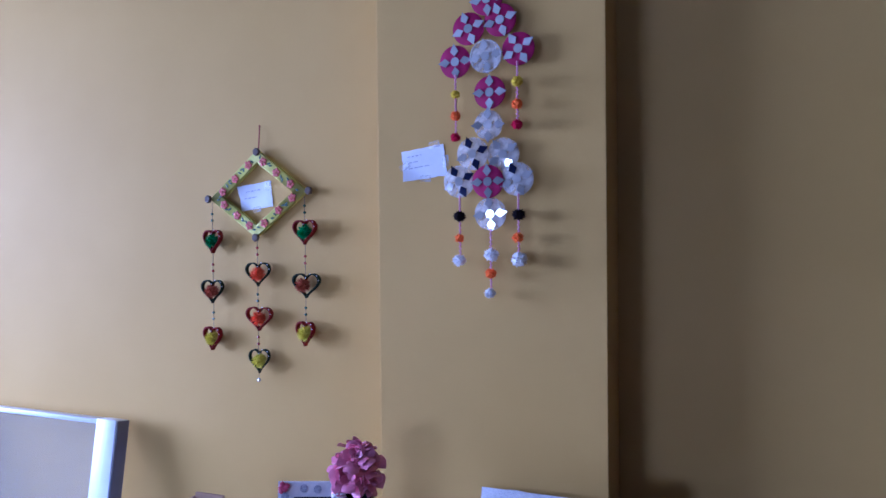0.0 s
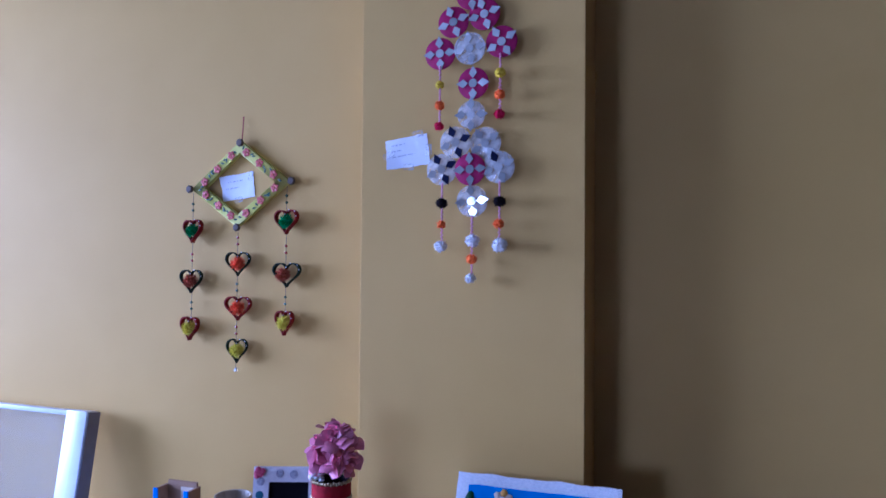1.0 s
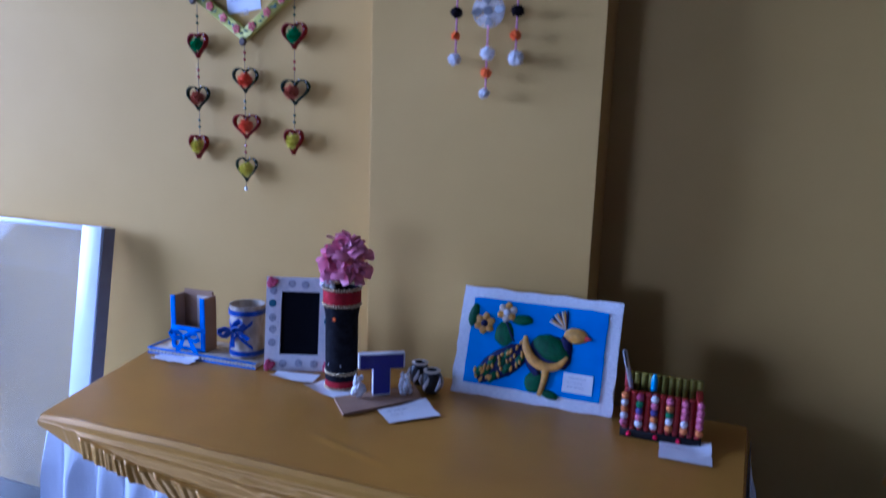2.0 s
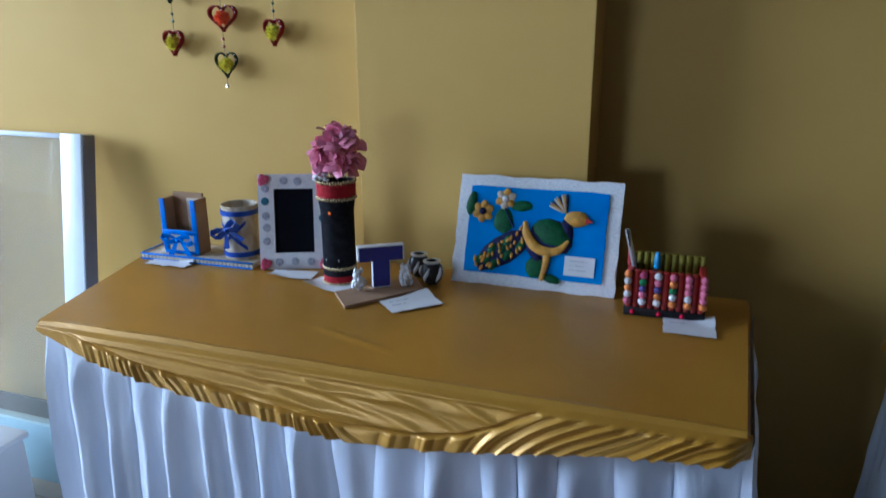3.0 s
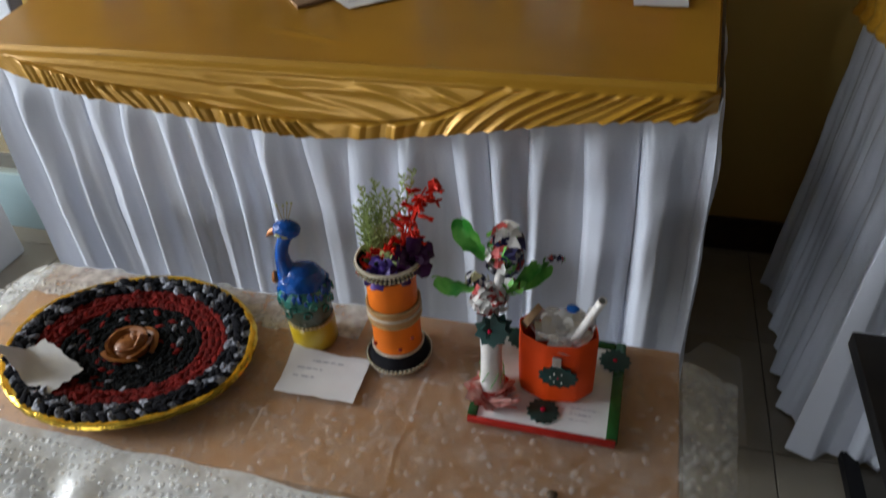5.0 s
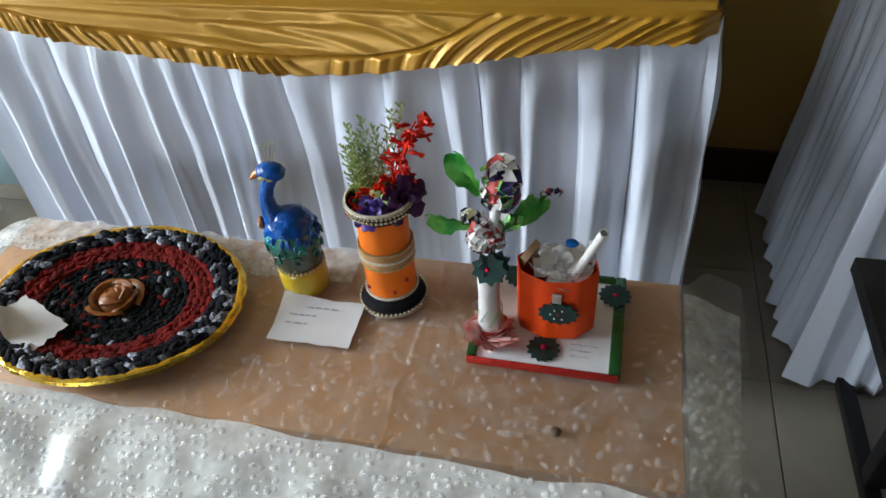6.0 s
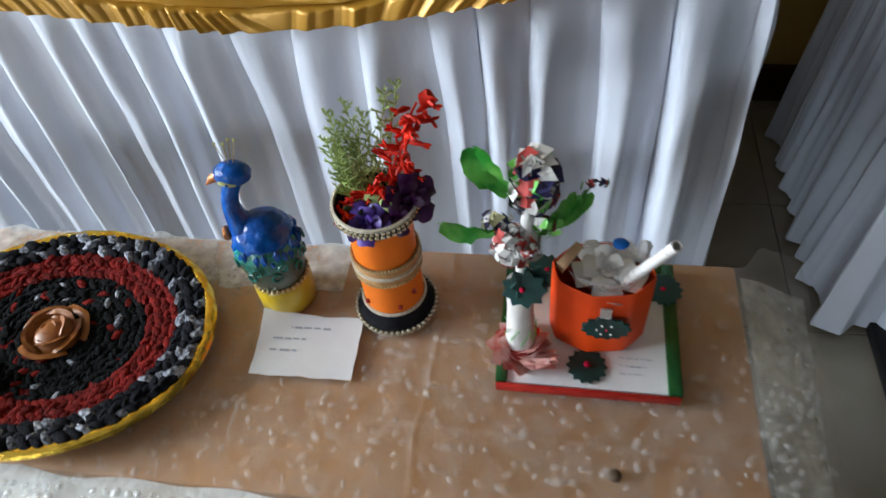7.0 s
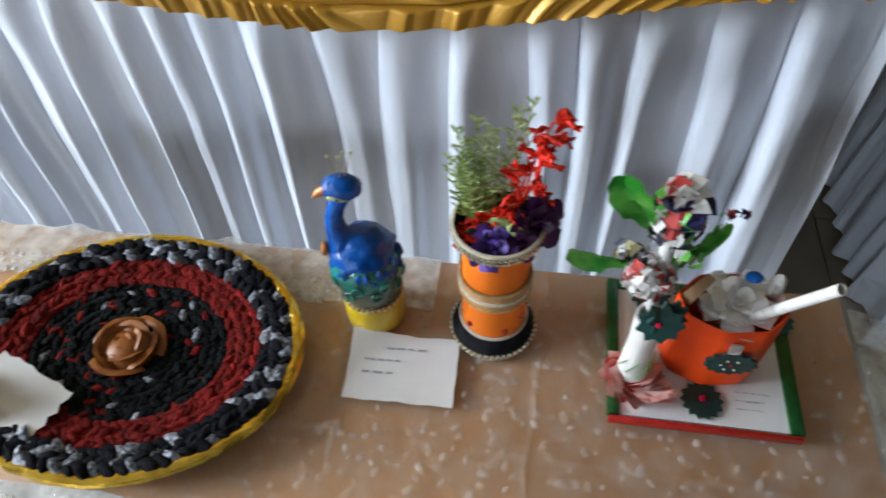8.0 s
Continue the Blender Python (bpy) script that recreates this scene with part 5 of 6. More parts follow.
bm = bmesh.new()
box(bm, -0.0012, 0.0012, -0.0075, -0.006, 0.105, 0.137, pm)
part("clip", bm, M_BLACK, pen, smooth=False)

TP = TOP + 0.0025
paper_card((-0.077, 0.337, TP), 0.088, 0.078, 2, "white paper slip beside the pencil holder", (0.5,), 12)
paper_card((-0.586, 0.291, TP), 0.106, 0.070, 46, "white paper slip by the cardboard letter stand", (0.6, 0.4), 13)
paper_card((-0.780, 0.332, TP), 0.10, 0.062, -12, "white paper slip under the black vase", (), 14)
paper_card((-0.888, 0.364, TP), 0.10, 0.05, 10, "white paper slip before the photo frame", (), 15)
paper_card((-1.195, 0.345, TP), 0.105, 0.04, 2, "white paper slip before the desk organiser", (), 16, jag=0.01)


# ---- things on the low table ----
LZ = LOW + 0.003

# braided mat with a satin rose
M_GOLDFOIL = mat("gold_foil_ribbon", (0.78, 0.52, 0.07), 0.2, metal=0.75, color2=(0.5, 0.30, 0.03), scale=60, bump=0.4, bscale=90)
M_BRBLK = mat("black_cloth_braid", (0.004, 0.004, 0.008), 0.75, color2=(0.010, 0.011, 0.016), scale=420, bump=0.6, bscale=500, spec=0.08)
M_BRGREY = mat("grey_cloth_braid", (0.46, 0.49, 0.57), 0.7, color2=(0.07, 0.075, 0.10), scale=230, bump=0.6, bscale=500, island=0.35, spec=0.12)
M_BRRED = mat("red_cloth_braid", (0.22, 0.011, 0.008), 0.85, color2=(0.12, 0.006, 0.005), scale=150, bump=0.8, bscale=500, island=0.35, spec=0.12)
M_BRCHAR = mat("charcoal_cloth_braid", (0.010, 0.012, 0.014), 0.85, color2=(0.004, 0.005, 0.006), scale=150, bump=0.8, bscale=500, island=0.6, spec=0.08)
M_SATB = mat("copper_satin", (0.29, 0.094, 0.018), 0.42, color2=(0.22, 0.07, 0.014), scale=30, spec=0.25, objrand=0.12)
RX, RY = 0.1775, 0.1400
plate = thing("braided_mat", (-0.744, -0.353, LZ), "round braided cloth mat with gold rim and copper satin rose", "mat", rz=0)
bm = bmesh.new()
lathe(bm, [(0.62, 0.0), (0.90, 0.006), (0.985, 0.012), (0.985, 0.017), (0.90, 0.014), (0.5, 0.007), (0.1, 0.008)], 64, Matrix.Diagonal((RX, RY, 1, 1)))
part("backing", bm, M_BRBLK, plate, "black cloth backing")


def mat_h(rho):
    return 0.010 + 0.009 * smooth01((rho - 0.45) / 0.5)


def braid(rho0, rho1, rows, size, seed, mats, pattern, label, name):
    rnd = random.Random(seed)
    bm = bmesh.new()
    for r in range(rows):
        rho = rho0 + (rho1 - rho0) * (r + 0.5) / rows
        n = int(2 * math.pi * rho * 0.165 / (size * 1.25))
        for k in range(n):
            a = 2 * math.pi * (k + 0.5 * (r % 2)) / n + rnd.uniform(-0.2, 0.2) / n
            p = Vector((rho * RX * math.cos(a), rho * RY * math.sin(a), mat_h(rho) + rnd.uniform(-0.001, 0.0025)))
            slant = a + math.pi / 2 + (0.6 if r % 2 else -0.6) + rnd.uniform(-0.2, 0.2)
            ball(bm, p, size * rnd.uniform(0.8, 1.2), (1.3, 0.68, 0.5), 2, 0.35, m=Matrix.Rotation(slant, 3, "Z"), mi=pattern(k, r, rnd))
    return tagged(part(name, bm, mats, plate, label), kind="stuff")


rnd = random.Random(1)
twist_meshes = []
for k in range(6):
    bm = bmesh.new()
    ball(bm, (k * 1.7, 0, 0), 0.0092, (1.2, 0.68, 0.66), 2, 0.4)
    bmesh.ops.translate(bm, vec=(-k * 1.7, 0, 0), verts=bm.verts)
    twist_meshes.append(finish(bm, "cloth_twist", M_BRGREY if k % 2 else M_BRBLK))
for r in range(3):
    rho = 0.825 + 0.056 * r
    n = int(2 * math.pi * rho * 0.160 / 0.0112)
    for k in range(n):
        a = 2 * math.pi * (k + 0.5 * r) / n + rnd.uniform(-0.2, 0.2) / n
        grey = ((k + r) % 3 == 0 and rnd.random() < 0.75) or rnd.random() < 0.06
        tw = new("cloth_twist", twist_meshes[2 * rnd.randrange(3) + (1 if grey else 0)])
        tw.parent = plate
        slant = math.degrees(a) + 90 + (35 if r % 2 else -35) + rnd.uniform(-12, 12)
        k_ = rnd.uniform(0.8, 1.2)
        tw.matrix_local = pose(rho * RX * math.cos(a), rho * RY * math.sin(a), mat_h(rho) + rnd.uniform(-0.001, 0.002), 0, rnd.uniform(-10, 10), slant) @ Matrix.Scale(k_, 4)
braid(0.585, 0.80, 4, 0.0068, 2, [M_BRRED, M_BRBLK], lambda k, r, q: 0, "dark red cloth braid", "red_braid")
braid(0.16, 0.585, 8, 0.0056, 3, [M_BRCHAR, M_BRRED, M_BRGREY], lambda k, r, q: 1 if q.random() < 0.07 else (2 if q.random() < 0.06 else 0), "charcoal cloth braid", "inner_braid")
bm = bmesh.new()
N = 120
ring = []
for k in range(N):
    a = 2 * math.pi * k / N
    c = Vector((RX * math.cos(a), RY * math.sin(a), 0.0175 + 0.0015 * math.sin(a * 5)))
    out = Vector((math.cos(a), math.sin(a), 0))
    w = 0.0066
    row = []
    for q in range(8):
        b = 2 * math.pi * q / 8
        d = out * (w * math.cos(b)) + Vector((0, 0, 1)) * (w * 0.8 * math.sin(b))
        row.append(bm.verts.new(c + d * (1 + 0.25 * nz(k * 0.6, q * 2))))
    ring.append(row)
for a, b in zip(ring, ring[1:] + ring[:1]):
    for q in range(8):
        bm.faces.new((a[q], a[(q + 1) % 8], b[(q + 1) % 8], b[q]))
part("gold_rim", bm, M_GOLDFOIL, plate, "shiny gold ribbon rim")
bm = bmesh.new()
lathe(bm, [(0.027, 0.008), (0.026, 0.014), (0.018, 0.022), (0.006, 0.026)], 24)
part("rose_pad", bm, M_SATB, plate, "copper satin pad")
satin_rose = rose("satin_rose", (-0.003, 0.001, 0.016), 0.017, (0.02, -0.05, 1), random.Random(6), 2, M_SATB, plate, "copper brown folded satin rose", 0.03)


def wrapped_petal(a0, span, r, high, seed):
    """A broad satin petal laid round the heart of the rose, its edge folded outwards."""
    def f(u, v):
        a = a0 + span * (u - 0.5)
        side = math.sin(math.pi * u)
        rr = r * (0.80 + 0.28 * v) + 0.0045 * smooth01((v - 0.55) / 0.45) + 0.0012 * nz(u * 5, v * 4, seed)
        z = 0.010 + high * v * (0.45 + 0.55 * side ** 0.6) - 0.0035 * smooth01((v - 0.7) / 0.3) + 0.001 * nz(u * 7, v * 3, seed + 2)
        return Vector((-0.003 + rr * math.cos(a), 0.001 + rr * 0.93 * math.sin(a), z))
    bm = bmesh.new()
    sheet(bm, 16, 8, f)
    part("petal", bm, M_SATB, satin_rose)


for k in range(9):
    wrapped_petal(k * 2.4 + 0.4, 2.3 - 0.06 * k, 0.014 + 0.0026 * k, 0.023 - 0.0015 * k, k * 3)

pc = paper_card(None, 0.092, 0.058, 0, "crumpled white paper slip lying on the braided mat", (), 19, m=pose(-0.826, -0.423, LZ + 0.0255, 2, 5, -22), curl=0.02, jag=0.005)
paper_card((-0.461, -0.337, LZ + 0.001), 0.111, 0.076, 1, "white paper label with faint pencil writing", (0.85, 0.5, 0.4), 20, curl=0.006, jag=0.003)


# glazed bird figurine
def figurine():
    M = [mat("cobalt_glaze", (0.001, 0.10, 0.46), 0.22, color2=(0.001, 0.055, 0.28), scale=60, coat=0.08, spec=0.42, bump=0.7, bscale=110),
         mat("teal_glaze", (0.005, 0.25, 0.20), 0.25, color2=(0.03, 0.10, 0.08), scale=60, coat=0.5, bump=0.7, bscale=170),
         mat("yellow_glaze", (0.60, 0.42, 0.02), 0.3, color2=(0.52, 0.35, 0.015), scale=20, coat=0.4),
         mat("copper_beak", (0.55, 0.20, 0.06), 0.35, metal=0.3), M_LACE,
         mat("olive_relief", (0.06, 0.11, 0.085), 0.35, color2=(0.10, 0.10, 0.06), scale=50, coat=0.3),
         mat("pale_eye", (0.55, 0.55, 0.20), 0.35)]
    bm = bmesh.new()
    lathe(bm, [(0.030, 0), (0.0320, 0.003), (0.0320, 0.038), (0.029, 0.042)], 36, mi=2)
    for k in range(34):
        a = 2 * math.pi * k / 34
        ball(bm, (0.0300 * math.cos(a), 0.0300 * math.sin(a), 0.044), 0.0030, sub=1, mi=4)
    tube(bm, [(0, 0, 0.042), (-0.001, 0.001, 0.052), (-0.002, 0.002, 0.064), (-0.003, 0.004, 0.072)], [0.0285, 0.0315, 0.0335, 0.0340], 36, mi=5)
    tube(bm, [(-0.002, 0.003, 0.066), (-0.004, 0.005, 0.078), (-0.005, 0.006, 0.090), (-0.006, 0.007, 0.098)], [0.0335, 0.0365, 0.0355, 0.031], 36, mi=1)
    rnd = random.Random(3)
    # curled relief on the lower body
    for k in range(24):
        a = 2 * math.pi * k / 24 + rnd.uniform(-0.1, 0.1)
        h = 0.054 + 0.028 * (k % 3) / 2
        rr = 0.0312 + 0.0055 * (h - 0.05) / 0.03
        c = Vector((-0.002 + rr * math.cos(a), 0.003 + rr * math.sin(a), h))
        t = Vector((-math.sin(a), math.cos(a), 0))
        loop = [c + t * 0.0050 * math.cos(q) + Vector((0, 0, 0.0050)) * math.sin(q) for q in [i * 0.55 for i in range(12)]]
        tube(bm, loop, 0.0014, 6, mi=1 if h > 0.06 else 5)
    # plump back, full breast, slim curved neck, ragged lower edge of the feathers
    ball(bm, (-0.004, 0.007, 0.099), 0.0322, (1.0, 0.98, 0.70), 4, 0.10, mi=0)
    ball(bm, (-0.003, 0.009, 0.111), 0.0215, (1.15, 1.0, 0.70), 3, 0.10, mi=0)
    tube(bm, [(-0.016, 0.007, 0.098), (-0.020, 0.008, 0.108), (-0.0235, 0.009, 0.118), (-0.0265, 0.010, 0.129), (-0.0270, 0.012, 0.142), (-0.0240, 0.014, 0.154), (-0.0195, 0.016, 0.164), (-0.0145, 0.018, 0.172)],
         [0.0205, 0.0180, 0.0138, 0.0106, 0.0090, 0.0086, 0.0094, 0.0105], 28, mi=0)
    for k in range(30):
        a = 2 * math.pi * k / 30
        ball(bm, (-0.003 + 0.0325 * math.cos(a), 0.006 + 0.0325 * math.sin(a), 0.090 + 0.005 * math.sin(k * 2.3)), 0.0058, (0.8, 0.8, 1.5), 1, 0.3, mi=0)
    ball(bm, (-0.0155, 0.018, 0.176), 0.0165, (1.15, 0.84, 0.82), 3, 0.06, mi=0)
    tube(bm, [(-0.028, 0.017, 0.176), (-0.037, 0.016, 0.172), (-0.0440, 0.015, 0.166)], [0.0062, 0.0045, 0.0008], 10, mi=3)
    for s in (-1, 1):
        ball(bm, (-0.0195, 0.018 + s * 0.0118, 0.173), 0.0068, (1.4, 0.4, 0.5), 2, m=Matrix.Rotation(0.25, 3, "Y"), mi=6)
        ball(bm, (-0.0195, 0.018 + s * 0.0142, 0.173), 0.0019, sub=1, mi=0)
    ball(bm, (-0.040, 0.004, 0.106), 0.0085, (0.5, 0.8, 1.2), 2, 0.3, mi=3)
    # crest of pins
    for x, y, dx in ((-0.021, 0.021, -0.006), (-0.019, 0.017, 0.002), (-0.016, 0.019, 0.010), (-0.018, 0.022, 0.005)):
        tube(bm, [(x + 0.003, y, 0.184), (x + 0.003 + dx, y + 0.003, 0.210 + 0.3 * dx)], 0.0005, 5, mi=4)
        ball(bm, (x + 0.003 + dx, y + 0.003, 0.211 + 0.3 * dx), 0.0018, sub=1, mi=6)
    me = finish(bm, "bird_figurine", M)
    ob = new("bird_figurine", me)
    ob.matrix_world = pose(-0.500, -0.270, LZ, 0, 0, 8)
    tagged(ob, "glazed blue and teal bird figurine on a yellow base", "figurine")


figurine()

# orange vase with flowers
M_ORANGE = mat("orange_paper", (0.90, 0.19, 0.008), 0.5, spec=0.25, color2=(0.74, 0.165, 0.01), scale=14, bump=0.05)
M_TAN = mat("tan_band", (0.48, 0.26, 0.10), 0.5, color2=(0.4, 0.2, 0.07), scale=80)
M_SILV = mat("silver_beads", (0.75, 0.69, 0.55), 0.25, metal=0.75, color2=(0.54, 0.47, 0.32), scale=100)
M_CORDW = mat("ivory_cord", (0.66, 0.60, 0.50), 0.6, color2=(0.5, 0.44, 0.35), scale=300)
M_FERN = mat("fern_green", (0.50, 0.60, 0.26), 0.7, spec=0.15, color2=(0.34, 0.43, 0.16), scale=60, island=0.35)
M_SALV = mat("scarlet_petals", (0.72, 0.022, 0.006), 0.5, spec=0.2, color2=(0.48, 0.014, 0.006), scale=60, island=0.25)
M_VIO = mat("violet_petals", (0.11, 0.05, 0.36), 0.5, color2=(0.055, 0.02, 0.20), scale=60, objrand=0.25)
M_PLUM = mat("plum_petals", (0.065, 0.006, 0.075), 0.45, color2=(0.045, 0.004, 0.05), scale=60, objrand=0.2)
ov = thing("flower_vase", (-0.374, -0.272, LZ), "orange paper vase with beaded trims holding cut flowers", "vase")
bm = bmesh.new()
lathe(bm, [(0.0325, 0.0225), (0.0325, 0.06), (0.0318, 0.09), (0.0322, 0.13), (0.034, 0.146), (0.031, 0.146), (0.030, 0.12), (0.030, 0.03)], 48)
part("body", bm, M_ORANGE, ov, "smooth orange paper body")
bm = bmesh.new()
lathe(bm, [(0.042, 0.0), (0.0425, 0.004), (0.0385, 0.011), (0.0335, 0.024), (0.030, 0.024)], 48)
part("foot", bm, M_FELT, ov, "black flared foot")
bm = bmesh.new()
lathe(bm, [(0.034, 0.1465), (0.037, 0.152), (0.0415, 0.163), (0.0385, 0.163), (0.033, 0.151), (0.029, 0.135), (0.003, 0.134)], 48)
part("mouth", bm, M_FELT, ov, "black flared mouth")
bm = bmesh.new()
lathe(bm, [(0.0325, 0.074), (0.0345, 0.075), (0.0345, 0.098), (0.0322, 0.099)], 48, closed=True)
part("waist_band", bm, M_TAN, ov, "tan fabric waist band")
for z, r, n, s, m_, lb in ((0.0045, 0.0436, 46, 0.0030, M_SILV, "silver bead trim"), (0.163, 0.0412, 52, 0.0025, M_SILV, "silver bead trim"), (0.0745, 0.0346, 60, 0.0019, M_LACE, "gold bead trim"),
                           (0.0985, 0.0346, 60, 0.0019, M_LACE, "gold bead trim"), (0.156, 0.0398, 46, 0.0026, M_SILV, "silver bead trim")):
    bm = bmesh.new()
    for k in range(n):
        a = 2 * math.pi * k / n
        ball(bm, (r * math.cos(a), r * math.sin(a), z), s, sub=1)
    part("bead_trim", bm, m_, ov, lb)
for z, r in ((0.0865, 0.0352), (0.0245, 0.0342), (0.1665, 0.0405), (0.0005 + 0.0015, 0.0435)):
    bm = bmesh.new()
    lathe(bm, [(r - 0.001, z - 0.0018), (r + 0.0014, z - 0.0012), (r + 0.0014, z + 0.0012), (r - 0.001, z + 0.0018)], 48, closed=True)
    part("cord", bm, M_CORDW, ov, "ivory cord")
for a, z in ((-1.9, 0.139), (-1.15, 0.036), (-2.3, 0.036), (-0.6, 0.05)):
    bm = bmesh.new()
    ball(bm, (0.0335 * math.cos(a), 0.0335 * math.sin(a), z), 0.0032, sub=1)
    part("stud", bm, M_REDBEAD, ov, "red stud")


def sprig(bm, base, tip, rnd, side=0.018, twigs=16, needles=7):
    """A feathery green sprig: a stem, twigs and many small needles."""
    base, tip = Vector(base), Vector(tip)
    bend = Vector((rnd.uniform(-0.006, 0.006), rnd.uniform(-0.006, 0.006), 0))
    curve = [base.lerp(tip, i / 8) + bend * math.sin(math.pi * i / 8) for i in range(9)]
    tube(bm, curve, [0.0011 - 0.0001 * i for i in range(9)], 5)
    for k in range(twigs):
        f = 0.15 + 0.83 * k / twigs
        p = base.lerp(tip, f) + bend * math.sin(math.pi * f)
        a = k * 2.4 + rnd.uniform(-0.4, 0.4)
        d = Vector((math.cos(a), math.sin(a), rnd.uniform(0.7, 1.3))).normalized()
        L = side * (1.15 - f) * rnd.uniform(0.7, 1.2) + 0.004
        q = p + d * L
        tube(bm, [p, q], [0.0006, 0.0003], 4)
        for j in range(needles):
            c = p.lerp(q, (j + 1) / needles)
            e = (d + Vector((rnd.uniform(-1, 1), rnd.uniform(-1, 1), rnd.uniform(-0.3, 1)))).normalized() * rnd.uniform(0.003, 0.0055)
            w = e.orthogonal().normalized() * 0.0008
            bm.faces.new([bm.verts.new(v) for v in (c - w, c + w, c + e)])


rnd = random.Random(12)
for b, t in (((-0.014, 0.006, 0.140), (-0.042, 0.040, 0.240)), ((-0.010, 0.010, 0.140), (-0.026, 0.046, 0.248)), ((0.008, 0.012, 0.140), (0.024, 0.060, 0.262)), ((0.0, 0.014, 0.140), (0.012, 0.058, 0.254)), ((-0.016, 0.0, 0.140), (-0.034, 0.026, 0.218)),
             ((-0.006, 0.012, 0.140), (-0.010, 0.046, 0.236)), ((-0.018, 0.004, 0.140), (-0.046, 0.030, 0.215)), ((-0.012, 0.008, 0.140), (-0.030, 0.036, 0.230)), ((-0.008, 0.004, 0.140), (-0.018, 0.030, 0.212)), ((-0.020, 0.006, 0.140), (-0.038, 0.034, 0.200))):
    bm = bmesh.new()
    sprig(bm, b, t, rnd, 0.016, 32, 13)
    part("fern_sprig", bm, M_FERN, ov, "feathery green sprig")


def petal_cluster(bm, pts, rnd, r=0.006):
    for p in pts:
        d = Vector((rnd.uniform(-1, 1), rnd.uniform(-1, 0.6), rnd.uniform(-0.8, 0.7))).normalized()
        q = Vector(p) + d * r * 2.2
        tube(bm, [p, Vector(p).lerp(q, 0.5) + Vector((0, 0, 0.001)), q], [r * 0.25, r * 0.5, r * 0.34], 6)
        for s in range(3):
            e = (d + Vector((rnd.uniform(-1, 1), rnd.uniform(-1, 1), rnd.uniform(-1, 1))) * 0.9).normalized()
            ball(bm, q + e * r * 0.5, r * 0.56, (1.5, 0.3, 0.7), 1, 0.5, m=e.to_track_quat("X", "Z").to_matrix())


for stem, n in (([(0.008, 0.004, 0.14), (0.022, 0.020, 0.19), (0.030, 0.038, 0.225), (0.040, 0.052, 0.240)], 22), ([(0.004, 0.0, 0.14), (0.014, 0.014, 0.175), (0.022, 0.026, 0.205)], 13)):
    bm = bmesh.new()
    tube(bm, stem, 0.0012, 5)
    pts = []
    for k in range(n):
        f = 0.35 + 0.65 * k / n
        i = min(int(f * (len(stem) - 1)), len(stem) - 2)
        g = f * (len(stem) - 1) - i
        pts.append(Vector(stem[i]).lerp(Vector(stem[i + 1]), g) + Vector((rnd.uniform(-0.008, 0.01), rnd.uniform(-0.008, 0.006), rnd.uniform(-0.004, 0.004))))
    petal_cluster(bm, pts, rnd, 0.0062)
    part("red_flower", bm, M_SALV, ov, "scarlet salvia spike")
bm = bmesh.new()
ball(bm, (0.0490, 0.056, 0.2420), 0.0080, (1.1, 1, 0.9), 2, 0.6)
part("red_flower", bm, M_SALV, ov, "small scarlet bud")
for c, r, ax, m_, lb in (((-0.004, -0.022, 0.157), 0.0165, (-0.1, -0.7, 0.8), M_VIO, "violet crepe flower"), ((0.033, -0.002, 0.170), 0.0195, (0.6, -0.8, 0.45), M_PLUM, "dark plum pansy"), ((0.022, -0.018, 0.158), 0.012, (0.3, -0.9, 0.4), M_PLUM, "dark plum pansy")):
    rose("flower", c, r, ax, rnd, 3, m_, ov, lb)
for c, r, n in (((-0.024, -0.010, 0.155), 0.0052, 16), ((-0.008, 0.002, 0.172), 0.0046, 10), ((0.010, -0.002, 0.180), 0.0044, 9)):
    bm = bmesh.new()
    petal_cluster(bm, [Vector(c) + Vector((rnd.uniform(-1, 1), rnd.uniform(-1, 1), rnd.uniform(-1, 1))) * r for _ in range(n)], rnd, r)
    part("flower", bm, M_SALV, ov, "scarlet petal tuft")
M_DLEAF = mat("dark_leaf", (0.05, 0.09, 0.03), 0.6, color2=(0.03, 0.05, 0.02), scale=80, spec=0.2)
for k in range(16):
    a, q = k * 2.4, 0.006 + 0.0014 * k
    bm = bmesh.new()
    ball(bm, (q * math.cos(a), q * math.sin(a), 0.152 + 0.012 * ((k * 7) % 5) / 4), 0.009, (1, 0.14, 0.45), 2, 0.3, m=Matrix.Rotation(a, 3, "Z") @ Matrix.Rotation(-0.7, 3, "Y"))
    part("leaf", bm, M_DLEAF, ov, "small dark green leaf")
for c, a in (((0.004, -0.008, 0.175), 0.2), ((0.016, -0.012, 0.17), 1.1), ((-0.014, 0.004, 0.165), 2.0)):
    bm = bmesh.new()
    ball(bm, c, 0.012, (1, 0.15, 0.55), 2, 0.2, m=Matrix.Rotation(a, 3, "Y"))
    part("leaf", bm, M_FERN, ov, "green leaf")

# craft tray with paper flower stand and orange pot
M_TGREEN = mat("green_foil_tape", (0.015, 0.12, 0.025), 0.25, metal=0.3, color2=(0.01, 0.08, 0.018), scale=50, coat=0.4, bump=0.3, bscale=60)
M_TRED = mat("red_foil_tape", (0.50, 0.02, 0.015), 0.25, metal=0.2, color2=(0.4, 0.015, 0.01), scale=50, coat=0.4, bump=0.3, bscale=60)
M_DGREEN = mat("dark_green_felt_flower", (0.006, 0.026, 0.021), 0.5, color2=(0.005, 0.065, 0.06), scale=25)
M_POT = mat("vermilion_paper", (0.92, 0.085, 0.008), 0.45, spec=0.25, color2=(0.74, 0.062, 0.008), scale=12, bump=0.06)
M_NEWS = mat("printed_paper", (0.72, 0.70, 0.68), 0.55, color2=(0.62, 0.60, 0.60), scale=40, island=0.08)
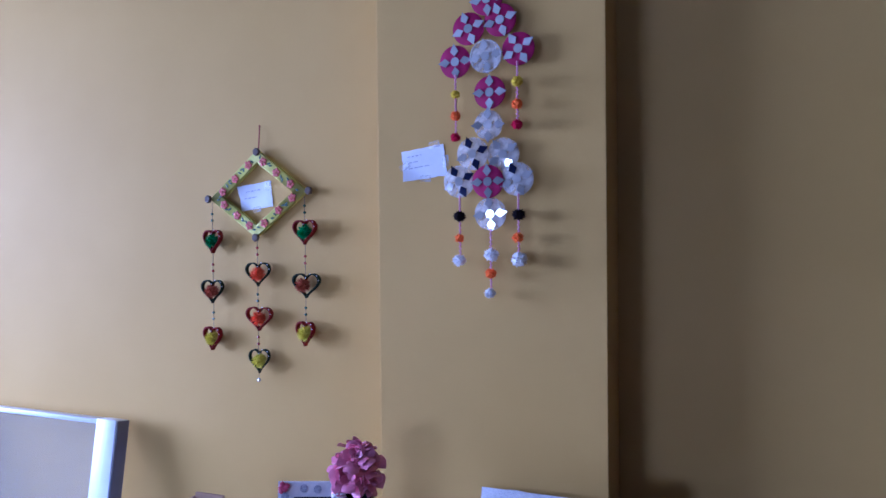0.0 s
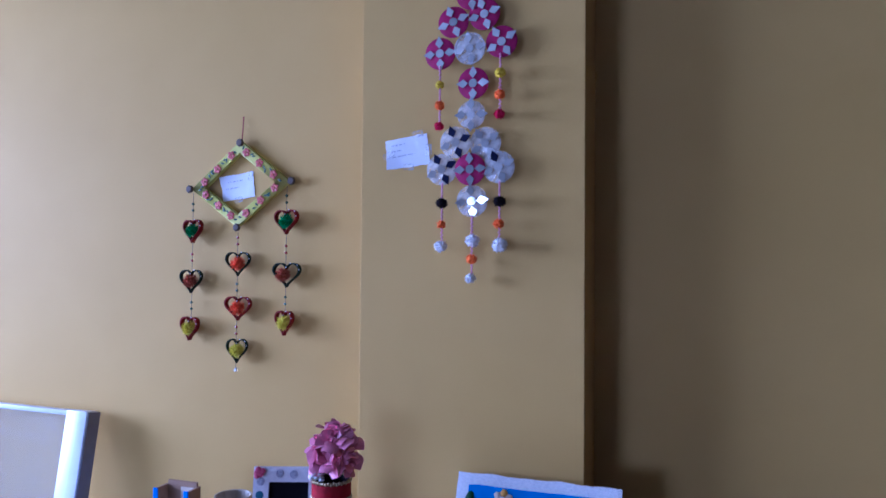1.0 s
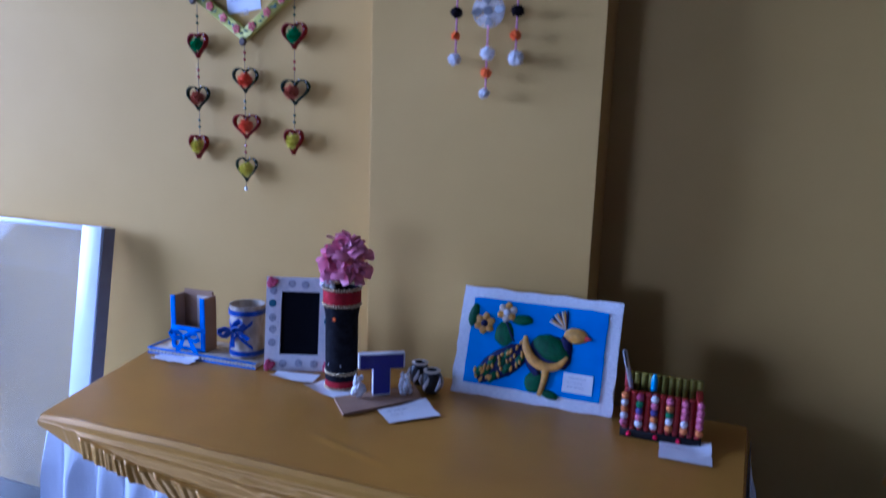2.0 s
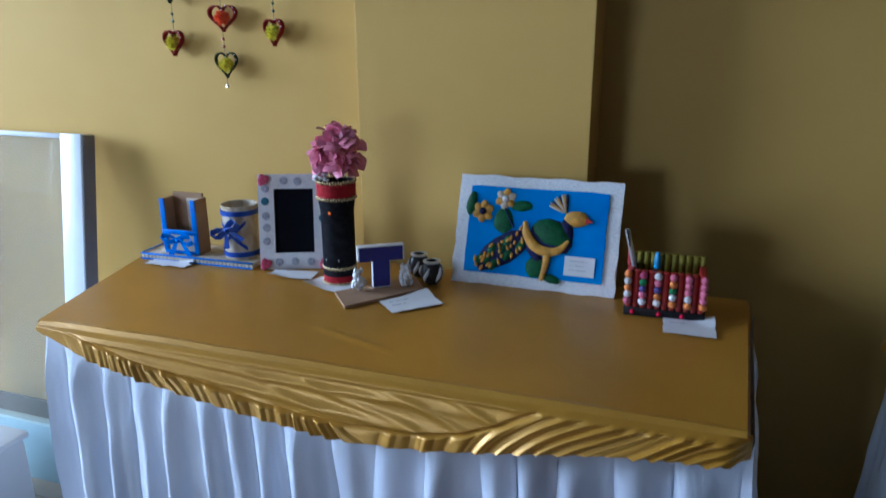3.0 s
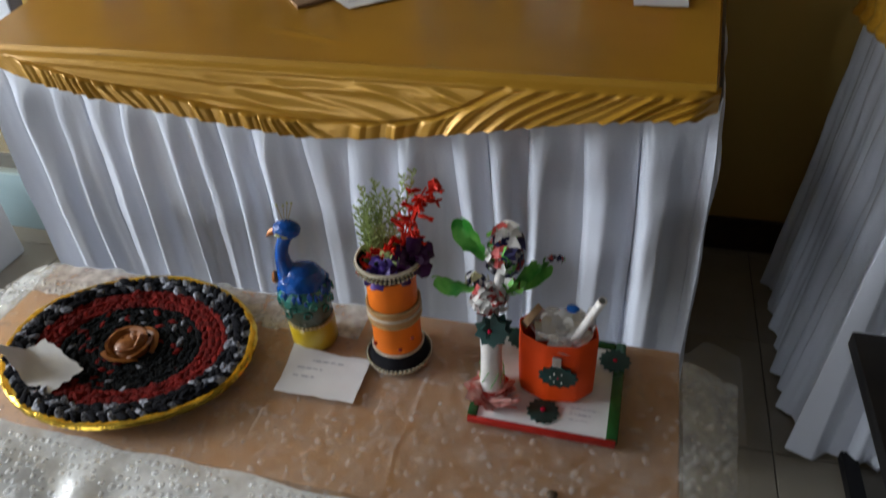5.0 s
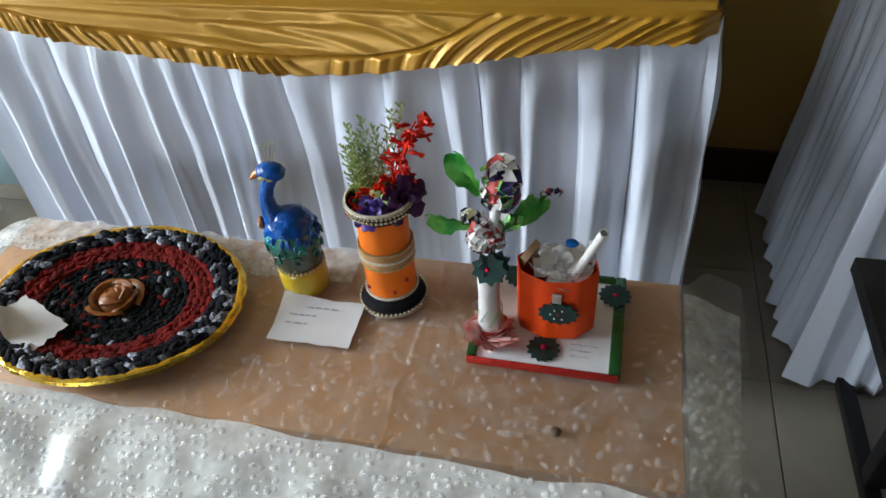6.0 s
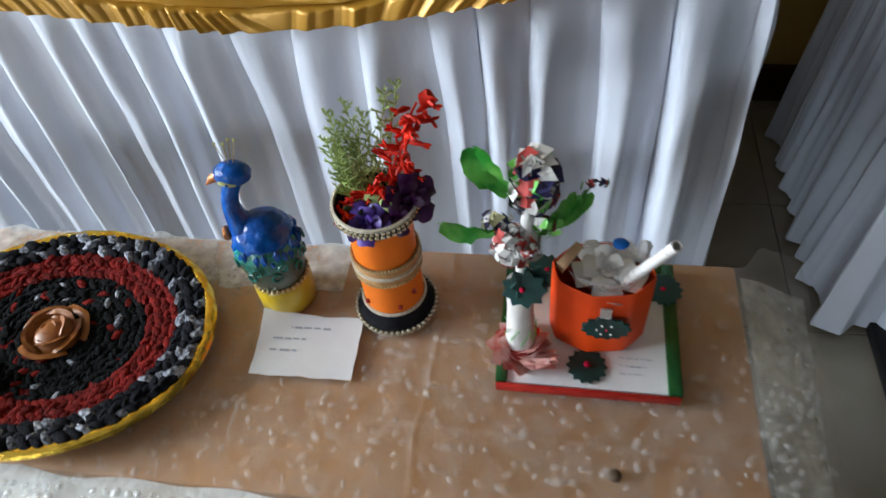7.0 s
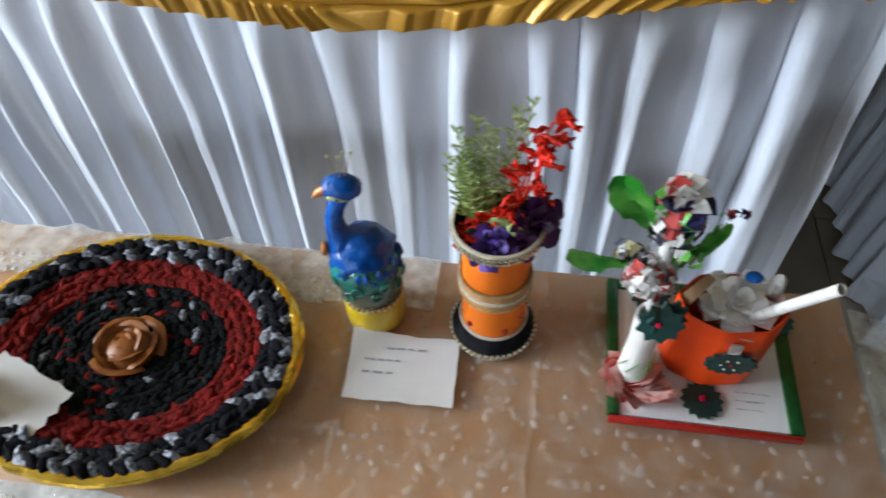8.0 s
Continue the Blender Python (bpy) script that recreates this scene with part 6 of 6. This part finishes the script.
M_LEAFG = mat("painted_green_leaf", (0.24, 0.60, 0.12), 0.4, spec=0.4, color2=(0.03, 0.30, 0.03), scale=32)
M_NAVYP = mat("navy_paper", (0.018, 0.014, 0.09), 0.35, scale=40)
M_CREPE = mat("red_white_crepe", (0.84, 0.58, 0.54), 0.6, color2=(0.62, 0.10, 0.07), scale=55, island=0.25)
tray = thing("craft_tray", (-0.166, -0.286, LZ), "white card tray edged with green and red foil tape", "tray", rz=-0.5)
bm = bmesh.new()
box(bm, -0.085, 0.085, -0.079, 0.078, 0, 0.008)
part("board", bm, M_PAPER, tray, "white card surface", smooth=False)
for nm, a, b, c, d, m_, lb in (("edging", -0.090, -0.078, -0.080, 0.080, M_TGREEN, "green foil edging"), ("edging", 0.078, 0.092, -0.081, 0.081, M_TGREEN, "green foil edging"),
                               ("edging", -0.078, 0.078, 0.068, 0.081, M_TGREEN, "green foil edging"), ("edging", -0.089, 0.090, -0.0865, -0.0815, M_TRED, "red foil edging")):
    bm = bmesh.new()
    box(bm, a, b, c, d, 0.0005, 0.0115, bevel=0.002)
    part(nm, bm, m_, tray, lb)


def zigzag(n, r0, r1):
    return [((r0 if k % 2 else r1) * math.cos(math.pi * k / n), (r0 if k % 2 else r1) * math.sin(math.pi * k / n)) for k in range(2 * n)]


for x, y, r in ((0.0, -0.055, 0.0205), (0.079, 0.045, 0.021), (-0.045, 0.062, 0.022)):
    bm = bmesh.new()
    slab(bm, zigzag(14, r * 0.82, r), 0.0085, 0.0105, Matrix.Translation((x, y, 0.003 if x > 0.05 or y > 0.05 else 0)))
    fl = part("felt_flower", bm, M_DGREEN, tray, "dark green toothed felt flower", smooth=False)
    bm = bmesh.new()
    ball(bm, (x, y, 0.0125), 0.0035, (1, 1, 0.6), 2)
    part("flower_centre", bm, Y_RED, fl, "red centre")
bm = bmesh.new()
bars(bm, Matrix.Translation((0.050, -0.052, 0.0083)), 0.05, 0.034, (0.9, 0.7, 0.6), random.Random(5), 0.001)
part("handwriting", bm, M_INK, tray, "faint grey handwriting", smooth=False)

op = thing("orange_pot", (-0.158, -0.280, LZ + 0.0085), "octagonal orange paper pot with tissue flower inside", "pot")
bm = bmesh.new()
lathe(bm, [(0.046, 0), (0.0495, 0.002), (0.0500, 0.03), (0.0502, 0.06), (0.0500, 0.083), (0.0492, 0.0855), (0.0478, 0.085), (0.0476, 0.04), (0.0476, 0.006)], 64)
for v in bm.verts:
    a = math.atan2(v.co.y, v.co.x) + 0.2
    f = 0.30 + 0.70 * math.cos(math.pi / 8) / math.cos((a % (math.pi / 4)) - math.pi / 8) + 0.035
    w = 1 + 0.008 * nz(a * 2, v.co.z * 30)
    v.co = Vector((v.co.x * f * w * 0.95, v.co.y * f * w * 0.66 - 0.012, v.co.z * 1.14))
part("body", bm, M_POT, op, "vermilion paper body with soft corners")
rnd = random.Random(6)
bm = bmesh.new()
zz = zigzag(13, 0.0175, 0.0210)
slab(bm, [(x * 1.15, y * 0.85) for x, y in zz], 0, 0.003, Matrix.Translation((0.006, -0.0458, 0.050)) @ face)
fl = part("felt_flower", bm, M_DGREEN, op, "dark green felt flower", smooth=False)
for k in range(6):
    bm = bmesh.new()
    a = k * 1.05
    ball(bm, (0.006 + 0.009 * math.cos(a) * (k > 0), -0.0498, 0.050 + 0.008 * math.sin(a) * (k > 0)), 0.0012, sub=1)
    part("sequin", bm, M_PEARL if k else Y_RED, fl, "tiny sequin")
bm = bmesh.new()
box(bm, -0.002, 0.009, -0.0488, -0.0456, 0.067, 0.082, bevel=0.001)
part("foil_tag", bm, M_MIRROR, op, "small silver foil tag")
M_TISSUE = mat("white_tissue", (0.86, 0.85, 0.85), 0.7, color2=(0.78, 0.77, 0.77), scale=40, bump=0.3, bscale=60)
tissue = rose("tissue_flower", (0.004, -0.008, 0.090), 0.026, (0.05, -0.25, 1), random.Random(9), 3, M_TISSUE, op, "rolled white tissue flower", 0.10)
for k in range(7):
    a = 0.5 + k * 0.9
    bm = bmesh.new()
    sheet(bm, 6, 5, lambda u, v: Vector(((0.026 + 0.014 * v) * math.cos(a + (u - 0.5) * 1.1) + 0.003, (0.017 + 0.009 * v) * math.sin(a + (u - 0.5) * 1.1) - 0.010, 0.068 + 0.036 * v + 0.006 * nz(u * 4, v * 3, k))))
    part("plastic_wrap", bm, M_TAPE, op, "crinkled clear plastic wrap")
bm = bmesh.new()
ball(bm, (0.014, 0.004, 0.116), 0.0068, (1.2, 0.9, 0.8), 2, 0.2)
part("blue_bead", bm, M_BLUE, tissue, "bright blue bead")
bm = bmesh.new()
ball(bm, (0.036, 0.004, 0.106), 0.010, (0.7, 0.8, 1.6), 2, 0.6)
part("clear_scrap", bm, M_FOLD, op, "scrap of clear plastic")
bm = bmesh.new()
slab(bm, [(0, 0), (0.034, 0.004), (0.032, 0.013), (-0.002, 0.012)], 0, 0.001, Matrix.Translation((-0.038, -0.016, 0.092)) @ pose(0, 0, 0, 20, -52, 20))
part("card_strip", bm, M_CARD, op, "folded brown card strip", smooth=False)
straw = thing("paper_straw", (-0.160, -0.268, LZ + 0.0155), "rolled white paper tube leaning out of the pot", "paper tube")
bm = bmesh.new()
sm = Vector((0.050, -0.068, 0.180)).to_track_quat("Z", "Y").to_matrix().to_4x4()
lathe(bm, [(0.0048, 0.062), (0.0050, 0.10), (0.0050, 0.199), (0.0036, 0.199), (0.0034, 0.12), (0.0034, 0.07)], 16, sm)
lathe(bm, [(0.0048, 0.0), (0.0048, 0.062)], 16, sm)
part("tube", bm, M_NEWS, straw)
bm = bmesh.new()
for k in range(7):
    loop = [sm @ Vector((0.0051 * math.cos(q * 0.7 + k), 0.0051 * math.sin(q * 0.7 + k), 0.09 + 0.015 * k + 0.0012 * q)) for q in range(7)]
    tube(bm, loop, 0.0004, 4)
part("ink_line", bm, M_INK, straw, "thin dark spiral line")

fs = thing("paper_flower_stand", (-0.234, -0.322, LZ + 0.0085), "printed paper flower with green leaves on a white stem", "paper flower")
bm = bmesh.new()
lathe(bm, [(0.016, 0.006), (0.0138, 0.03), (0.0125, 0.07), (0.0142, 0.108), (0.011, 0.108), (0.009, 0.02)], 18)
for v in bm.verts:
    v.co += Vector((nz(v.co.z * 60, v.co.x * 90), nz(v.co.z * 60, v.co.y * 90, 4), 0)) * 0.0016
part("stem", bm, M_NEWS, fs, "rolled white printed paper stem")
bm = bmesh.new()
for k in range(8):
    a = k * 0.8
    tube(bm, [(0.0155 * math.cos(a + q * 0.35), 0.0155 * math.sin(a + q * 0.35), 0.022 + 0.012 * q + 0.004 * (k % 2)) for q in range(3)], 0.0005, 4)
part("ink_line", bm, M_LEAFG, fs, "thin green scribbles")
bm = bmesh.new()
rnd = random.Random(15)
for k in range(26):
    a = rnd.uniform(0, 6.28)
    r0 = rnd.uniform(0.010, 0.026)
    c = Vector((r0 * math.cos(a) + 0.004, r0 * math.sin(a) - 0.006, rnd.uniform(0.003, 0.018)))
    d = Vector((math.cos(a + 1), math.sin(a + 1), rnd.uniform(-0.3, 0.5))) * 0.017
    w = Vector((math.cos(a), math.sin(a), 0.6)) * 0.007
    q = [c - d - w, c + d - w * 0.5, c + d * 0.8 + w, c - d * 0.7 + w * 1.2]
    bm.faces.new([bm.verts.new(v) for v in q])
part("crepe_base", bm, M_CREPE, fs, "crumpled red and white crepe paper", smooth=False)
bm = bmesh.new()
ball(bm, (0, 0, 0.008), 0.024, (1, 1, 0.36), 2, 0.4)
part("base_lump", bm, M_TRED, fs, "red foil base")
bm = bmesh.new()
slab(bm, zigzag(9, 0.016, 0.021), 0, 0.003, Matrix.Translation((0.004, -0.015, 0.120)) @ face @ pose(0, 0, 0, -18, 0, 0))
slab(bm, zigzag(9, 0.014, 0.019), 0, 0.003, Matrix.Translation((0.009, -0.011, 0.124)) @ face @ pose(0, 0, 0, -10, 25, 20))
ff = part("felt_flower", bm, M_DGREEN, fs, "dark green felt flower", smooth=False)
bm = bmesh.new()
ball(bm, (0.002, -0.0185, 0.122), 0.003, sub=1)
part("flower_centre", bm, Y_RED, ff, "red centre")


def scraps(c, r, n, rnd, mats, sq=(1, 1, 1), size=0.5):
    """A crumpled bunch of folded paper scraps."""
    bm = bmesh.new()
    for k in range(n):
        d = Vector((rnd.gauss(0, 1) * sq[0], rnd.gauss(0, 1) * sq[1], rnd.gauss(0, 1) * sq[2])).normalized()
        p = Vector(c) + Vector((d.x * sq[0], d.y * sq[1], d.z * sq[2])) * r * rnd.uniform(0.35, 1.0)
        t = (d.orthogonal().normalized() + Vector((rnd.uniform(-1, 1), rnd.uniform(-1, 1), rnd.uniform(-1, 1))) * 0.6).normalized()
        o = d.cross(t).normalized()
        s = r * size * rnd.uniform(0.6, 1.2)
        mid = p + d * s * rnd.uniform(0.1, 0.5)
        vs = [bm.verts.new(v) for v in (p - t * s - o * s * 0.6, p + t * s - o * s * 0.7, mid + t * s * 0.6 + o * s * 0.2, p + t * s * 0.5 + o * s, p - t * s * 0.8 + o * s * 0.7, mid - t * s * 0.4)]
        mi = rnd.choice(range(len(mats)))
        for f in ((0, 1, 2, 5), (5, 2, 3, 4)):
            bm.faces.new([vs[i] for i in f]).material_index = mi
    return bm


M_REDP = mat("red_print", (0.52, 0.05, 0.045), 0.5, scale=40)
M_CREAMP = mat("cream_print", (0.62, 0.58, 0.34), 0.5, scale=40)
rnd = random.Random(31)
head = part("flower_head", scraps((0.008, 0.048, 0.188), 0.026, 230, rnd, [M_NEWS, M_NAVYP, M_NEWS, M_REDP, M_NAVYP, M_LEAFG], (0.80, 0.75, 1.3), 0.44), [M_NEWS, M_NAVYP, M_NEWS, M_REDP, M_NAVYP, M_LEAFG], fs, "crumpled navy and white printed paper bloom", smooth=False)
part("flower_ruff", scraps((-0.006, 0.022, 0.138), 0.024, 260, rnd, [M_NEWS, M_NEWS, M_REDP, M_NEWS], (1.0, 0.9, 0.8), 0.28), [M_NEWS, M_NEWS, M_REDP, M_NEWS], fs, "white and red printed paper ruff", smooth=False)
part("bud", scraps((-0.024, 0.034, 0.152), 0.013, 30, rnd, [M_NAVYP, M_CREAMP, M_NEWS], (1.2, 0.8, 0.9)), [M_NAVYP, M_CREAMP, M_NEWS], fs, "navy and cream paper bud", smooth=False)
part("bud", scraps((0.018, 0.034, 0.152), 0.014, 30, rnd, [M_NEWS, M_REDP, M_LEAFG], (1.2, 0.8, 0.9)), [M_NEWS, M_REDP, M_LEAFG], fs, "red and white paper bud", smooth=False)
bm = bmesh.new()
tube(bm, [(0, 0.004, 0.085), (0.0, 0.020, 0.13), (0.006, 0.044, 0.18)], 0.006, 10)
part("neck", bm, M_NEWS, fs, "white paper neck")


def paper_leaf(base, tip, width, bend, m_, lb):
    base, tip = Vector(base), Vector(tip)
    d = tip - base
    s = d.cross(Vector((0, 1, 0.2))).normalized()
    up = d.cross(s).normalized()
    bm = bmesh.new()
    sheet(bm, 10, 6, lambda u, v: base + d * u + s * (v - 0.5) * width * (0.2 + 0.8 * math.sin(math.pi * min(1, 0.04 + 0.86 * u ** 1.5))) + up * (bend * math.sin(math.pi * u) + 0.35 * width * abs(v - 0.5)) + s * 0.005 * nz(u * 5, v * 3) + up * 0.004 * nz(u * 6 + 3, v * 6) - d * 0.10 * smooth01((u - 0.85) / 0.15) * max(0, 1 - abs(v - 0.5) * 5))
    bmesh.ops.solidify(bm, geom=bm.faces[:], thickness=0.0008)
    part("leaf", bm, m_, fs, lb)


paper_leaf((-0.012, 0.042, 0.182), (-0.046, 0.048, 0.232), 0.033, 0.006, M_LEAFG, "painted green paper leaf")
paper_leaf((-0.026, 0.032, 0.146), (-0.078, 0.036, 0.146), 0.036, 0.004, M_LEAFG, "painted green paper leaf")
paper_leaf((0.012, 0.040, 0.140), (0.058, 0.068, 0.164), 0.026, 0.006, M_LEAFG, "painted green paper leaf")
paper_leaf((0.016, 0.034, 0.150), (0.046, 0.050, 0.178), 0.020, 0.004, M_LEAFG, "painted green paper leaf")
part("leaf_scrap", scraps((0.062, 0.072, 0.168), 0.008, 14, rnd, [M_NAVYP, M_LEAFG, M_REDP], (1.6, 0.7, 0.6), 0.6), [M_NAVYP, M_LEAFG, M_REDP], fs, "printed scrap at the leaf tip", smooth=False)

coin = thing("metal_stud", (-0.14, -0.448, LZ - 0.001), "small round metal stud on the low table", "stud")
bm = bmesh.new()
lathe(bm, [(0.0062, 0), (0.0062, 0.0012), (0.004, 0.003), (0.001, 0.0034)], 18)
part("cap", bm, M_PEWTER, coin)

# dark table at the side
dt = thing("black_table", (0.5, -0.36, 0), "black painted low table with a foot rail", "table")
bm = bmesh.new()
box(bm, -0.275, 0.3, -0.30, 0.262, 0.425, 0.45, bevel=0.003)
part("tabletop", bm, M_BLACK, dt)
for x in (-0.135, 0.24):
    for y in (-0.25, 0.20):
        bm = bmesh.new()
        box(bm, x - 0.016, x + 0.016, y - 0.016, y + 0.016, 0.0245, 0.425, bevel=0.002)
        part("leg", bm, M_BLACK, dt)
    bm = bmesh.new()
    box(bm, x - 0.018, x + 0.010, -0.30, 0.415, 0.0, 0.024, bevel=0.003)
    part("foot_rail", bm, M_BLACK, dt, "black foot rail")


# ---- floor tiles ----
floor = thing("floor", (0, 0, 0), "cream ceramic floor tiles with dark joints", "floor", kind="structure")
bm = bmesh.new()
box(bm, WEST - 0.2, EAST + 0.2, SOUTH - 0.2, RIGHT_Y + 0.2, -0.1, -0.003)
part("grout_bed", bm, M_GROUT, floor, "dark grout", smooth=False)
TS = 0.3055
bm = bmesh.new()
box(bm, 0.0012, TS - 0.0012, 0.0012, TS - 0.0012, -0.008, 0, bevel=0.001)
tile_mesh = finish(bm, "tile", M_TILE, False)
far = bmesh.new()
for i in range(-23, 14):
    for j in range(-22, 3):
        x, y = 0.2335 + TS * i, 0.040 + TS * j
        if x + TS > EAST + 0.2 or x < WEST - 0.25:
            continue
        if -9 <= i <= 3 and j >= -4:
            t = new("tile", tile_mesh)
            t.parent = floor
            t.location = (x, y, 0)
        else:
            far.faces.new([far.verts.new((x + a, y + b, 0)) for a, b in ((0.0012, 0.0012), (TS - 0.0012, 0.0012), (TS - 0.0012, TS - 0.0012), (0.0012, TS - 0.0012))])
tagged(part("far_tiles", far, M_TILE, floor, "cream ceramic tiles", smooth=False), kind="stuff")
